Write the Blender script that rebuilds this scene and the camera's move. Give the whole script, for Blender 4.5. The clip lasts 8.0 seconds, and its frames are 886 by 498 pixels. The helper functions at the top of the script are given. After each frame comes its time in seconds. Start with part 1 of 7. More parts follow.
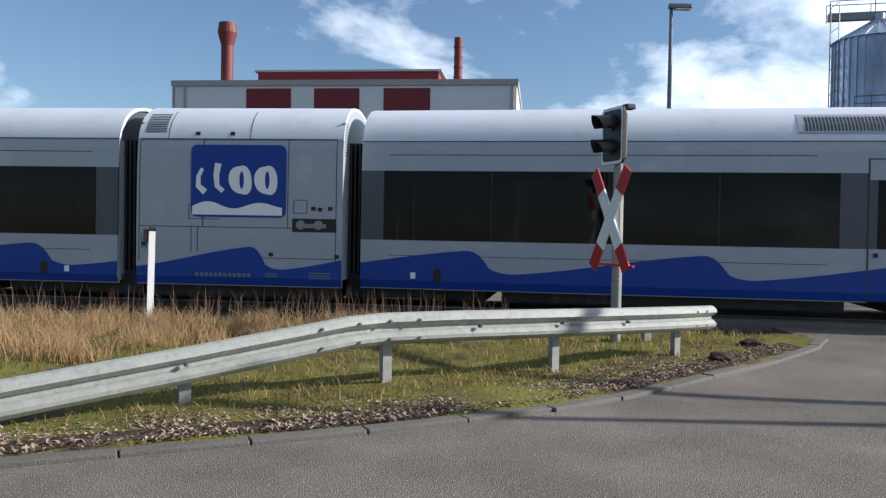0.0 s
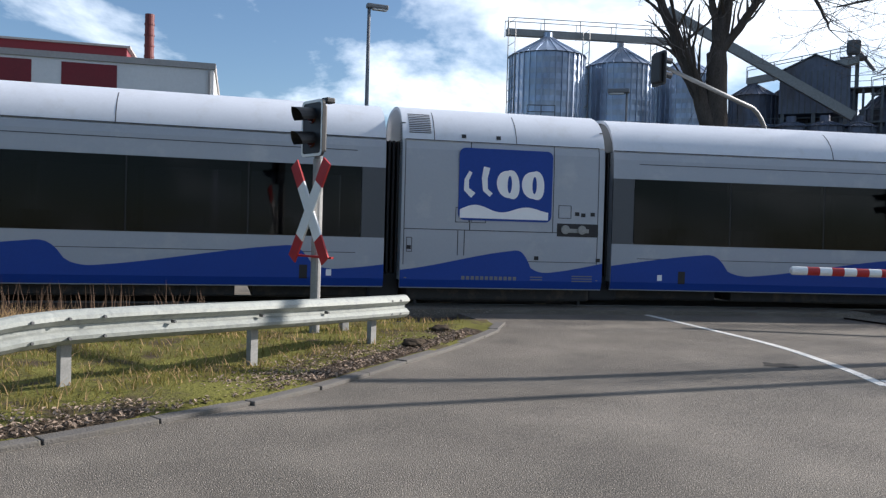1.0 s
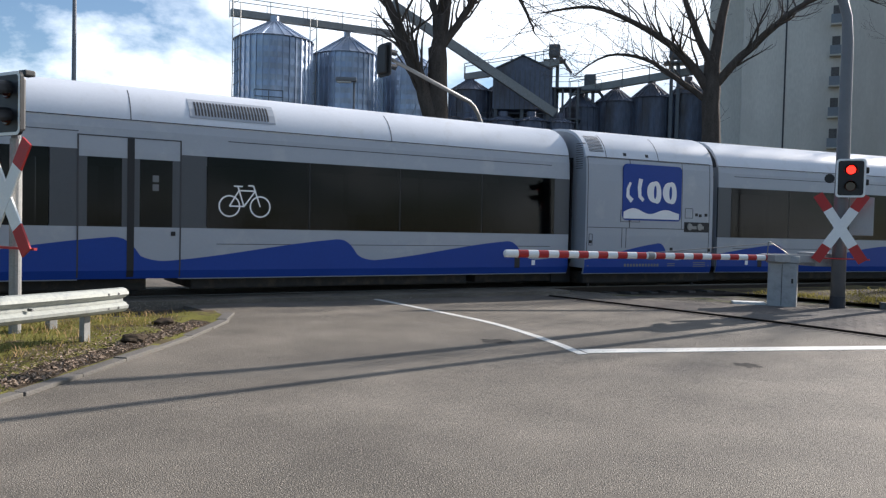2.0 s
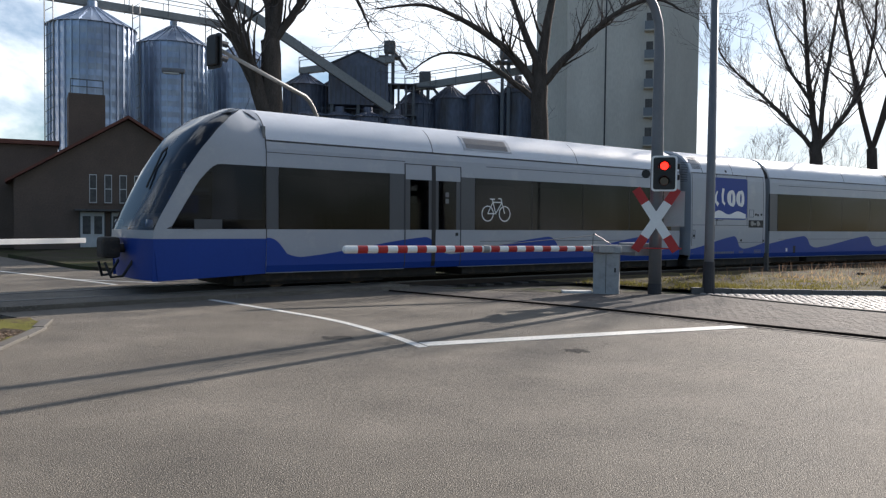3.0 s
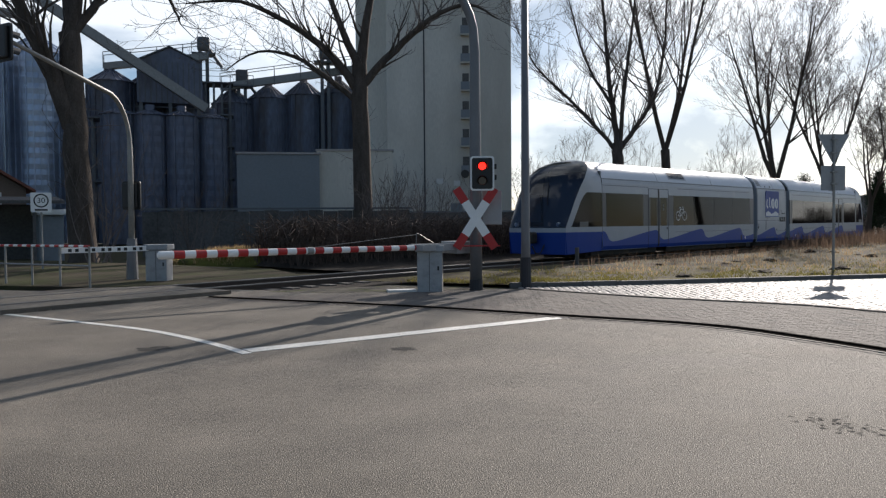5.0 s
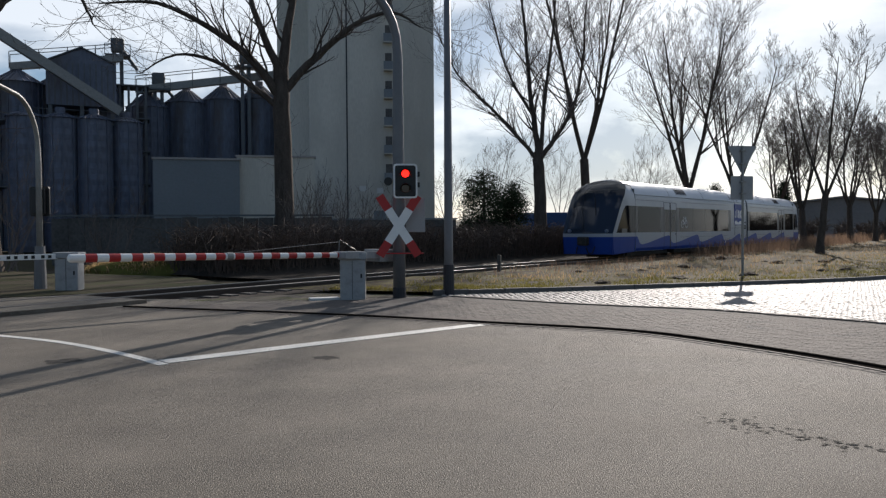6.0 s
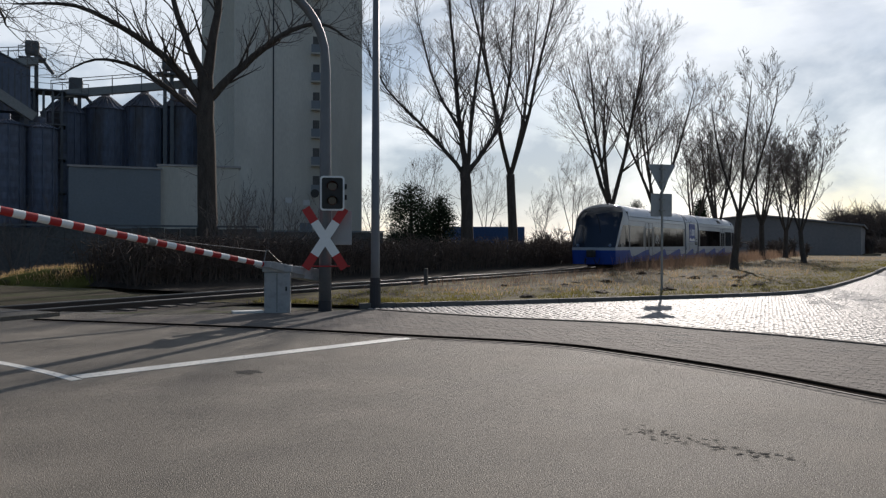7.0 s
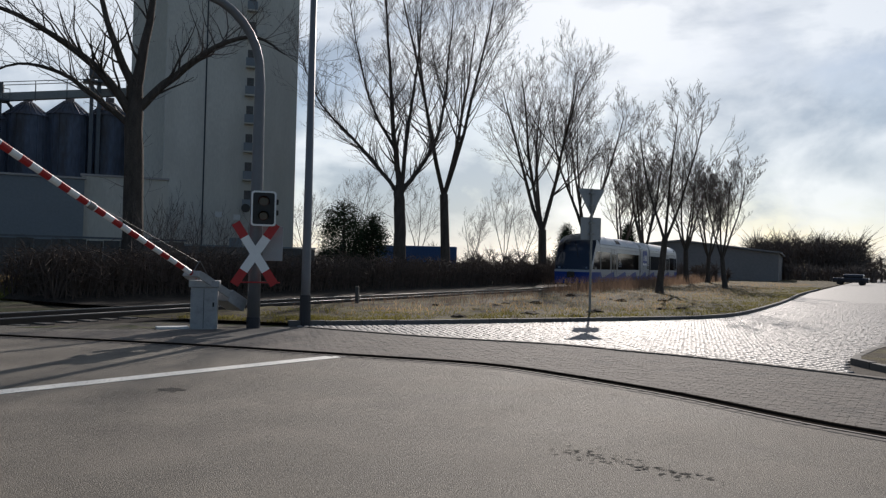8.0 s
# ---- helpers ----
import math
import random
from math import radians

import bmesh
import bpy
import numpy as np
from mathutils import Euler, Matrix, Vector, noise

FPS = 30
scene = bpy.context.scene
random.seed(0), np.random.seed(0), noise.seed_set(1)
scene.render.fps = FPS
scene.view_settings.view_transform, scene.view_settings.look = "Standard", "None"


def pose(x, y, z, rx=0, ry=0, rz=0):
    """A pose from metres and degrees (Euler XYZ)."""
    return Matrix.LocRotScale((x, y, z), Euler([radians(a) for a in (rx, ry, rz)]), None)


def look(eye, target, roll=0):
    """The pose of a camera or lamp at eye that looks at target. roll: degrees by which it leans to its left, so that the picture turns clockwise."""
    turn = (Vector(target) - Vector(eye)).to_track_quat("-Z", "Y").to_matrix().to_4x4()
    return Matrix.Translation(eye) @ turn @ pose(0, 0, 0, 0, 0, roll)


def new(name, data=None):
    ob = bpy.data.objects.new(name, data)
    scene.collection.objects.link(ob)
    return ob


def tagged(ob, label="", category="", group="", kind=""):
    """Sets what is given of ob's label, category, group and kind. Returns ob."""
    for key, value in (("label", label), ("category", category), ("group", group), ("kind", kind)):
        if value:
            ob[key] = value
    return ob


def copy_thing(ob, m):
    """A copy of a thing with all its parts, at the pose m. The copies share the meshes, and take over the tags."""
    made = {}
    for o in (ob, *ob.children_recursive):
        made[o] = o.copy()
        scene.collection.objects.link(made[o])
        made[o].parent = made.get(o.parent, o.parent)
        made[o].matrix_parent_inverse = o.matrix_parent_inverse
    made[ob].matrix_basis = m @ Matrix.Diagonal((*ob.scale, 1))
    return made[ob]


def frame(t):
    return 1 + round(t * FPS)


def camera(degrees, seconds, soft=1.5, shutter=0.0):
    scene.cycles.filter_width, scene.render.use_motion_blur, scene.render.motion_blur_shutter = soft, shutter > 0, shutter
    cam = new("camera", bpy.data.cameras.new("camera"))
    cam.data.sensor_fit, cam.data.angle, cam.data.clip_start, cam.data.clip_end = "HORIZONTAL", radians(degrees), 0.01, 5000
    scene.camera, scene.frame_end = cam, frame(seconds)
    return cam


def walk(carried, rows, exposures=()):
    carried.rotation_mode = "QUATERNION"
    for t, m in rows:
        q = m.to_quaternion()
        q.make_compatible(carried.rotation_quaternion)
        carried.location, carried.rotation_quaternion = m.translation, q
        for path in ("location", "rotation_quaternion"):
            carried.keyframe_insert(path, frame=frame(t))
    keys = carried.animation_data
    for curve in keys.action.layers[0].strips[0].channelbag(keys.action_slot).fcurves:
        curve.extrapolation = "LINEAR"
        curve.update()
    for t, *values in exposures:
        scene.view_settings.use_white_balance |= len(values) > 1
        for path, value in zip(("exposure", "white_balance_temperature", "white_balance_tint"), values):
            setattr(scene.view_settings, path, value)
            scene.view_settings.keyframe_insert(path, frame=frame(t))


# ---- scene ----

# The camera stands on the roadway and pans with the passing train.
cam = camera(57.8, 8.0, soft=1.3)
EYE = 1.6
EXPO = ((0.0, 0.68, 6050), (1.0, 0.76, 6100), (2.0, 0.88, 6300), (3.5, 0.56, 6450), (4.5, 0.42, 6450), (6.0, 0.08, 6400), (6.5, 0.0, 6400), (8.0, -0.13, 6400))
SKY, SUN = 0.076, 5.0
TURNS = [
    (0.0, 88.679, -0.998, -0.223),
    (0.5, 88.684, -1.387, -10.515),
    (1.0, 88.578, -1.681, -21.424),
    (1.5, 88.321, -1.789, -31.941),
    (2.0, 88.163, -1.372, -40.514),
    (2.2, 88.120, -1.149, -43.281),
    (3.3, 88.008, -0.355, -54.281),
    (3.5, 87.945, -0.096, -55.538),
    (4.0, 87.951, 0.162, -58.609),
    (4.5, 88.009, 0.329, -61.625),
    (6.0, 88.629, 0.374, -69.988),
    (6.5, 89.021, 0.134, -72.632),
    (7.0, 89.577, -0.197, -75.195),
    (7.5, 90.272, -0.855, -77.705),
    (8.0, 90.999, -1.413, -80.030),
]
walk(cam, [(t, pose(0, 0, EYE, rx, ry, rz)) for t, rx, ry, rz in TURNS],
     exposures=[(t, e, k, 10) for t, e, k in EXPO])

# ---- world, sun ----
SUN_AZ, SUN_EL = 91.0, 25.0
world = bpy.data.worlds.new("sky")
scene.world = world
world.use_nodes = True
wt = world.node_tree
wt.nodes.clear()


def wnode(kind, **values):
    n = wt.nodes.new(kind)
    for k, v in values.items():
        n.inputs[k].default_value = v
    return n


sky = wt.nodes.new("ShaderNodeTexSky")
sky.sky_type, sky.sun_disc = "NISHITA", False
sky.sun_elevation, sky.sun_rotation = radians(SUN_EL), radians(SUN_AZ)
sky.air_density, sky.dust_density, sky.ozone_density = 1.0, 0.6, 3.0
geo_in = wt.nodes.new("ShaderNodeTexCoord")
flat = wt.nodes.new("ShaderNodeVectorMath")
flat.operation = "MULTIPLY_ADD"
flat.inputs[1].default_value, flat.inputs[2].default_value = (1.0, 1.0, 1.9), (4.3, 1.1, 0.6)
wt.links.new(geo_in.outputs["Generated"], flat.inputs[0])
cloud = wnode("ShaderNodeTexNoise", Scale=2.6, Detail=9.0, Roughness=0.58, Distortion=0.25)
wt.links.new(flat.outputs[0], cloud.inputs["Vector"])
ramp = wt.nodes.new("ShaderNodeValToRGB")
ramp.color_ramp.elements[0].position, ramp.color_ramp.elements[1].position = 0.495, 0.61
side = wt.nodes.new("ShaderNodeSeparateXYZ")
wt.links.new(geo_in.outputs["Generated"], side.inputs[0])
cover = wnode("ShaderNodeMath")
cover.operation = "MULTIPLY_ADD"
cover.inputs[1].default_value = 0.12
wt.links.new(side.outputs["X"], cover.inputs[0])
wt.links.new(cloud.outputs["Fac"], cover.inputs[2])
wt.links.new(cover.outputs[0], ramp.inputs["Fac"])
shade = wnode("ShaderNodeTexNoise", Scale=4.2, Detail=8.0, Roughness=0.52, Distortion=0.3)
wt.links.new(flat.outputs[0], shade.inputs["Vector"])
tone = wt.nodes.new("ShaderNodeValToRGB")
tone.color_ramp.elements[0].position, tone.color_ramp.elements[0].color = 0.41, (4.0, 4.7, 5.6, 1)
tone.color_ramp.elements[1].position, tone.color_ramp.elements[1].color = 0.55, (9.6, 9.9, 10.2, 1)
wt.links.new(shade.outputs["Fac"], tone.inputs["Fac"])
mixer = wt.nodes.new("ShaderNodeMix")
mixer.data_type = "RGBA"
wt.links.new(ramp.outputs["Color"], mixer.inputs["Factor"])
wt.links.new(sky.outputs["Color"], mixer.inputs["A"])
lift = wt.nodes.new("ShaderNodeMix")
lift.data_type, lift.blend_type = "RGBA", "ADD"
lift.inputs["Factor"].default_value = 0.3
wt.links.new(tone.outputs["Color"], lift.inputs["A"])
wt.links.new(sky.outputs["Color"], lift.inputs["B"])
wt.links.new(lift.outputs["Result"], mixer.inputs["B"])
back = wnode("ShaderNodeBackground", Strength=SKY)
wt.links.new(mixer.outputs["Result"], back.inputs["Color"])
out = wt.nodes.new("ShaderNodeOutputWorld")
wt.links.new(back.outputs[0], out.inputs["Surface"])

sun_data = bpy.data.lights.new("sun", "SUN")
sun_data.energy, sun_data.angle, sun_data.color = SUN, radians(0.4), (1.0, 0.905, 0.82)
sun = new("sun", sun_data)
sd = Vector((math.sin(radians(SUN_AZ)) * math.cos(radians(SUN_EL)), math.cos(radians(SUN_AZ)) * math.cos(radians(SUN_EL)), math.sin(radians(SUN_EL))))
sun.matrix_world = look(sd * 200, (0, 0, 0))


# ---- materials ----
def mat(name, base, rough=0.6, metal=0.0, var=0.15, scale=8.0, fine=80.0, bump=0.0, bump_scale=60.0, other=None, rand=0.0, island=0.0, coat=0.0, spec=0.5, amount=1.0, stretch=None, rough_var=0.1, speck=None):
    """A surface with coarse and fine colour variation, relief and, where asked, a second colour in patches."""
    m = bpy.data.materials.new(name)
    m.use_nodes = True
    t = m.node_tree
    b = t.nodes["Principled BSDF"]
    b.inputs["Roughness"].default_value, b.inputs["Metallic"].default_value = rough, metal
    b.inputs["Coat Weight"].default_value = coat
    b.inputs["Specular IOR Level"].default_value = spec
    tc = t.nodes.new("ShaderNodeTexCoord")
    coord = tc.outputs["Object"]
    if stretch:
        vm = t.nodes.new("ShaderNodeVectorMath")
        vm.operation = "MULTIPLY"
        vm.inputs[1].default_value = stretch
        t.links.new(coord, vm.inputs[0])
        coord = vm.outputs[0]
    n1 = t.nodes.new("ShaderNodeTexNoise")
    n1.inputs["Scale"].default_value, n1.inputs["Detail"].default_value = scale, 5
    n2 = t.nodes.new("ShaderNodeTexNoise")
    n2.inputs["Scale"].default_value, n2.inputs["Detail"].default_value = fine, 3
    t.links.new(coord, n1.inputs["Vector"])
    t.links.new(coord, n2.inputs["Vector"])
    add = t.nodes.new("ShaderNodeMath")
    add.operation = "ADD"
    t.links.new(n1.outputs["Fac"], add.inputs[0])
    t.links.new(n2.outputs["Fac"], add.inputs[1])
    last = add.outputs[0]
    if rand or island:
        info = t.nodes.new("ShaderNodeObjectInfo" if rand else "ShaderNodeNewGeometry")
        mul = t.nodes.new("ShaderNodeMath")
        mul.operation = "MULTIPLY_ADD"
        mul.inputs[1].default_value = rand or island
        t.links.new(info.outputs["Random" if rand else "Random Per Island"], mul.inputs[0])
        t.links.new(last, mul.inputs[2])
        last = mul.outputs[0]
        top = 1.35 + 0.5 * (rand or island)
    else:
        top = 1.35
    mp = t.nodes.new("ShaderNodeMapRange")
    mp.inputs["From Min"].default_value, mp.inputs["From Max"].default_value = 0.65, top
    t.links.new(last, mp.inputs["Value"])
    cr = t.nodes.new("ShaderNodeValToRGB")
    lo = [c * (1 - var) for c in base]
    hi = [min(1.0, c * (1 + var)) for c in base]
    cr.color_ramp.elements[0].color, cr.color_ramp.elements[1].color = (*lo, 1), (*hi, 1)
    t.links.new(mp.outputs["Result"], cr.inputs["Fac"])
    colour = cr.outputs["Color"]
    if other:
        n3 = t.nodes.new("ShaderNodeTexNoise")
        n3.inputs["Scale"].default_value, n3.inputs["Detail"].default_value, n3.inputs["Roughness"].default_value = other[1], 8, 0.65
        t.links.new(coord, n3.inputs["Vector"])
        r3 = t.nodes.new("ShaderNodeValToRGB")
        r3.color_ramp.elements[0].position, r3.color_ramp.elements[1].position = other[2], other[3]
        t.links.new(n3.outputs["Fac"], r3.inputs["Fac"])
        mx = t.nodes.new("ShaderNodeMix")
        mx.data_type = "RGBA"
        t.links.new(r3.outputs["Color"], mx.inputs["Factor"])
        t.links.new(colour, mx.inputs["A"])
        mx.inputs["B"].default_value = (*other[0], 1)
        colour = mx.outputs["Result"]
    if speck:
        n4 = t.nodes.new("ShaderNodeTexNoise")
        n4.inputs["Scale"].default_value, n4.inputs["Detail"].default_value = speck[1], 2
        t.links.new(coord, n4.inputs["Vector"])
        r4 = t.nodes.new("ShaderNodeValToRGB")
        r4.color_ramp.elements[0].position, r4.color_ramp.elements[1].position = speck[2], speck[3]
        t.links.new(n4.outputs["Fac"], r4.inputs["Fac"])
        m4 = t.nodes.new("ShaderNodeMix")
        m4.data_type = "RGBA"
        t.links.new(r4.outputs["Color"], m4.inputs["Factor"])
        t.links.new(colour, m4.inputs["A"])
        m4.inputs["B"].default_value = (*speck[0], 1)
        colour = m4.outputs["Result"]
    t.links.new(colour, b.inputs["Base Color"])
    rm = t.nodes.new("ShaderNodeMapRange")
    rm.inputs["To Min"].default_value, rm.inputs["To Max"].default_value = max(0.02, rough - rough_var), min(1.0, rough + rough_var)
    t.links.new(n1.outputs["Fac"], rm.inputs["Value"])
    t.links.new(rm.outputs["Result"], b.inputs["Roughness"])
    if bump:
        nb = t.nodes.new("ShaderNodeTexNoise")
        nb.inputs["Scale"].default_value, nb.inputs["Detail"].default_value = bump_scale, 6
        t.links.new(coord, nb.inputs["Vector"])
        bn = t.nodes.new("ShaderNodeBump")
        bn.inputs["Strength"].default_value, bn.inputs["Distance"].default_value = bump, 0.02
        t.links.new(nb.outputs["Fac"], bn.inputs["Height"])
        t.links.new(bn.outputs["Normal"], b.inputs["Normal"])
    return m


def glow(name, base, power):
    m = mat(name, base, 0.3, var=0.02)
    b = m.node_tree.nodes["Principled BSDF"]
    b.inputs["Emission Color"].default_value = (*base, 1)
    b.inputs["Emission Strength"].default_value = power
    return m


def tinted_glass(name, tint, rough=0.03, ior=1.36):
    """A thin tinted pane: it lets some light through and mirrors by Fresnel."""
    m = bpy.data.materials.new(name)
    m.use_nodes = True
    t = m.node_tree
    t.nodes.clear()
    o = t.nodes.new("ShaderNodeOutputMaterial")
    tr = t.nodes.new("ShaderNodeBsdfTransparent")
    tr.inputs["Color"].default_value = (*tint, 1)
    gl = t.nodes.new("ShaderNodeBsdfGlossy")
    gl.inputs["Roughness"].default_value = rough
    fr = t.nodes.new("ShaderNodeFresnel")
    fr.inputs["IOR"].default_value = ior
    mx = t.nodes.new("ShaderNodeMixShader")
    t.links.new(fr.outputs[0], mx.inputs[0])
    t.links.new(tr.outputs[0], mx.inputs[1])
    t.links.new(gl.outputs[0], mx.inputs[2])
    t.links.new(mx.outputs[0], o.inputs["Surface"])
    return m


M = dict(
    asphalt=mat("asphalt", (0.152, 0.135, 0.112), 0.78, var=0.55, scale=0.8, fine=85, bump=0.9, bump_scale=100, speck=((0.4, 0.36, 0.3), 85, 0.58, 0.68), other=((0.108, 0.096, 0.08), 0.55, 0.42, 0.74), spec=0.22),
    asphalt_pit=mat("asphalt_pit", (0.07, 0.066, 0.06), 0.9, var=0.5, scale=6, fine=90, bump=1.0, bump_scale=85, spec=0.1),
    road_paint=mat("road_paint", (0.62, 0.61, 0.57), 0.6, var=0.12, scale=3, fine=60, other=((0.2, 0.19, 0.18), 22, 0.56, 0.66), bump=0.3, bump_scale=120),
    kerb=mat("kerb_stone", (0.10, 0.092, 0.082), 0.85, var=0.25, scale=5, fine=70, bump=0.5, rand=0.5, other=((0.12, 0.11, 0.09), 3, 0.52, 0.68)),
    kerb_dark=mat("dark_kerb", (0.11, 0.105, 0.1), 0.85, var=0.25, scale=5, fine=70, bump=0.5, rand=0.5),
    paver=mat("paving_block", (0.135, 0.119, 0.105), 0.85, spec=0.2, var=0.18, scale=5, fine=80, bump=0.5, rand=0.35, other=((0.09, 0.085, 0.08), 1.5, 0.5, 0.7)),
    paver_bulk=mat("paving_blocks", (0.135, 0.119, 0.105), 0.85, spec=0.2, var=0.18, scale=5, fine=80, bump=0.5, island=0.35, other=((0.09, 0.085, 0.08), 1.5, 0.5, 0.7)),
    cobble=mat("granite_cobble", (0.215, 0.2, 0.185), 0.6, var=0.25, scale=6, fine=60, bump=0.4, rand=0.6),
    cobble_bulk=mat("granite_cobbles", (0.215, 0.2, 0.185), 0.6, var=0.25, scale=6, fine=60, bump=0.4, island=0.6),
    cobble_far=mat("far_granite_cobbles", (0.2, 0.186, 0.17), 0.6, var=0.3, scale=6, fine=7, bump=1.0, bump_scale=9),
    groove=mat("rusty_groove", (0.022, 0.018, 0.015), 0.95, var=0.35, scale=6, fine=50, spec=0.0),
    groove_lip=mat("worn_rail_lip", (0.15, 0.13, 0.115), 0.85, 0.0, var=0.3, scale=4, fine=40),
    pale_gravel=mat("pale_gravel", (0.15, 0.133, 0.108), 0.95, var=0.3, scale=0.8, fine=12, bump=0.5, bump_scale=20, spec=0.1),
    joint=mat("joint_sand", (0.10, 0.088, 0.075), 0.95, var=0.3, scale=6, fine=90, bump=0.5, spec=0.08),
    soil=mat("ground", (0.055, 0.046, 0.032), 0.95, var=0.4, scale=0.9, fine=30, bump=0.8, bump_scale=25, other=((0.045, 0.05, 0.022), 0.5, 0.45, 0.6), spec=0.08),
    verge=mat("verge_turf", (0.13, 0.125, 0.034), 0.95, var=0.4, scale=1.5, fine=45, bump=0.9, bump_scale=30, other=((0.075, 0.058, 0.038), 1.3, 0.5, 0.62), spec=0.08),
    verge_dry=mat("dry_verge_turf", (0.105, 0.09, 0.042), 0.95, var=0.45, scale=1.2, fine=40, bump=0.9, bump_scale=30, other=((0.058, 0.045, 0.033), 0.9, 0.42, 0.58), spec=0.08),
    litter=mat("leaf_litter", (0.055, 0.042, 0.03), 0.9, var=0.4, scale=4, fine=40, bump=0.8, bump_scale=25, spec=0.08),
    ballast=mat("ballast", (0.055, 0.047, 0.04), 0.95, var=0.5, scale=9, fine=40, bump=1.0, bump_scale=18, spec=0.08),
    gravel=mat("grey_gravel", (0.12, 0.108, 0.09), 0.95, var=0.5, scale=3, fine=40, bump=0.9, bump_scale=40, other=((0.09, 0.1, 0.035), 1.6, 0.5, 0.65), spec=0.1),
    stone=mat("ballast_stone", (0.15, 0.13, 0.11), 0.9, var=0.4, scale=9, fine=60, island=0.7),
    sleeper=mat("sleeper_concrete", (0.085, 0.078, 0.07), 0.9, var=0.2, scale=5, fine=60, bump=0.3),
    rail=mat("rail_steel", (0.05, 0.036, 0.028), 0.7, 0.2, var=0.3, scale=12, fine=80),
    railtop=mat("rail_head", (0.15, 0.145, 0.14), 0.5, 1.0, var=0.1),
    # one train white in two tones: sides darkened for shade, roof lightened for sun
    white=mat("train_white_shaded_tone", (0.325, 0.35, 0.39), 0.4, var=0.03, scale=1.2, fine=20, coat=0.15, other=((0.43, 0.44, 0.45), 1.6, 0.55, 0.8)),
    roofwhite=mat("train_white_sunlit_tone", (0.58, 0.61, 0.66), 0.45, var=0.04, scale=1.2, fine=20, other=((0.48, 0.49, 0.5), 2.2, 0.55, 0.85)),
    blue=mat("train_blue", (0.010, 0.048, 0.27), 0.45, var=0.06, scale=1.5, fine=20, spec=0.3),
    grey=mat("train_grey", (0.06, 0.065, 0.075), 0.35, var=0.06, scale=2, fine=30),
    black=mat("black_rubber", (0.012, 0.012, 0.014), 0.6, var=0.2, scale=5, fine=40),
    seam=mat("panel_seam", (0.05, 0.05, 0.055), 0.7, var=0.1),
    under=mat("underframe", (0.022, 0.02, 0.018), 0.75, var=0.4, scale=6, fine=40, other=((0.07, 0.05, 0.035), 4, 0.5, 0.7)),
    wheel=mat("wheel_steel", (0.16, 0.12, 0.09), 0.5, 0.6, var=0.3, scale=9, fine=50),
    decal=mat("white_decal", (0.8, 0.8, 0.8), 0.5, var=0.03),
    seat=mat("seat_cloth", (0.035, 0.05, 0.12), 0.9, var=0.3, scale=10, fine=80),
    interior=mat("interior_lining", (0.16, 0.165, 0.17), 0.7, var=0.08),
    galv=mat("galvanised_steel", (0.31, 0.325, 0.295), 0.6, 0.25, var=0.12, scale=7, fine=50, other=((0.22, 0.235, 0.225), 14, 0.45, 0.7), bump=0.08, bump_scale=30),
    galv_dull=mat("weathered_galvanised_steel", (0.27, 0.27, 0.26), 0.55, 0.5, var=0.2, scale=6, fine=50),
    bolt=mat("bolt_steel", (0.18, 0.18, 0.18), 0.5, 0.8, var=0.2),
    pole=mat("pole_paint", (0.155, 0.16, 0.17), 0.5, 0.3, var=0.15, scale=4, fine=60),
    pole_base=mat("pole_coating", (0.03, 0.03, 0.035), 0.7, var=0.2),
    box=mat("box_paint", (0.33, 0.335, 0.34), 0.55, 0.2, var=0.12, scale=3, fine=40, other=((0.22, 0.22, 0.22), 5, 0.5, 0.75)),
    red=mat("signal_red", (0.40, 0.018, 0.018), 0.5, var=0.12, scale=6, fine=50),
    signwhite=mat("sign_white", (0.8, 0.8, 0.78), 0.45, var=0.06, scale=4, fine=40),
    signback=mat("sign_back", (0.30, 0.31, 0.32), 0.5, 0.4, var=0.15, scale=3, fine=40),
    signblue=mat("sign_blue", (0.02, 0.09, 0.45), 0.4, var=0.06),
    signal_black=mat("signal_housing", (0.012, 0.012, 0.013), 0.5, var=0.2),
    lens_dark=mat("dark_lens", (0.05, 0.008, 0.006), 0.15, var=0.1),
    lamp_red=glow("red_light", (1.0, 0.015, 0.008), 2.6),
    silo=mat("silo_steel", (0.42, 0.49, 0.60), 0.42, 0.75, var=0.16, scale=0.6, fine=3, other=((0.24, 0.28, 0.36), 0.35, 0.45, 0.7), stretch=(1, 1, 0.35)),
    silo_dark=mat("old_silo_steel", (0.145, 0.165, 0.215), 0.68, 0.3, var=0.25, scale=0.5, fine=4, other=((0.10, 0.085, 0.075), 0.4, 0.48, 0.7), stretch=(1, 1, 0.3)),
    steel_dark=mat("dark_steelwork", (0.13, 0.14, 0.15), 0.6, 0.4, var=0.25, scale=2, fine=20),
    concrete=mat("tower_concrete", (0.60, 0.575, 0.51), 0.9, var=0.12, scale=0.3, fine=8, bump=0.15, bump_scale=20, other=((0.42, 0.40, 0.35), 0.12, 0.45, 0.7), stretch=(1, 1, 0.3)),
    render_grey=mat("shed_cladding", (0.2, 0.225, 0.245), 0.75, var=0.1, scale=0.4, fine=6),
    wall_dark=mat("dark_board_wall", (0.12, 0.115, 0.11), 0.9, var=0.3, scale=0.7, fine=8, spec=0.08),
    brick=mat("brown_plaster", (0.14, 0.10, 0.078), 0.9, var=0.2, scale=0.8, fine=12, bump=0.3, bump_scale=15, other=((0.12, 0.09, 0.07), 0.6, 0.48, 0.68)),
    tile=mat("roof_tiles", (0.16, 0.06, 0.04), 0.8, var=0.3, scale=2, fine=20),
    pane=tinted_glass("window_glass", (0.32, 0.34, 0.36)),
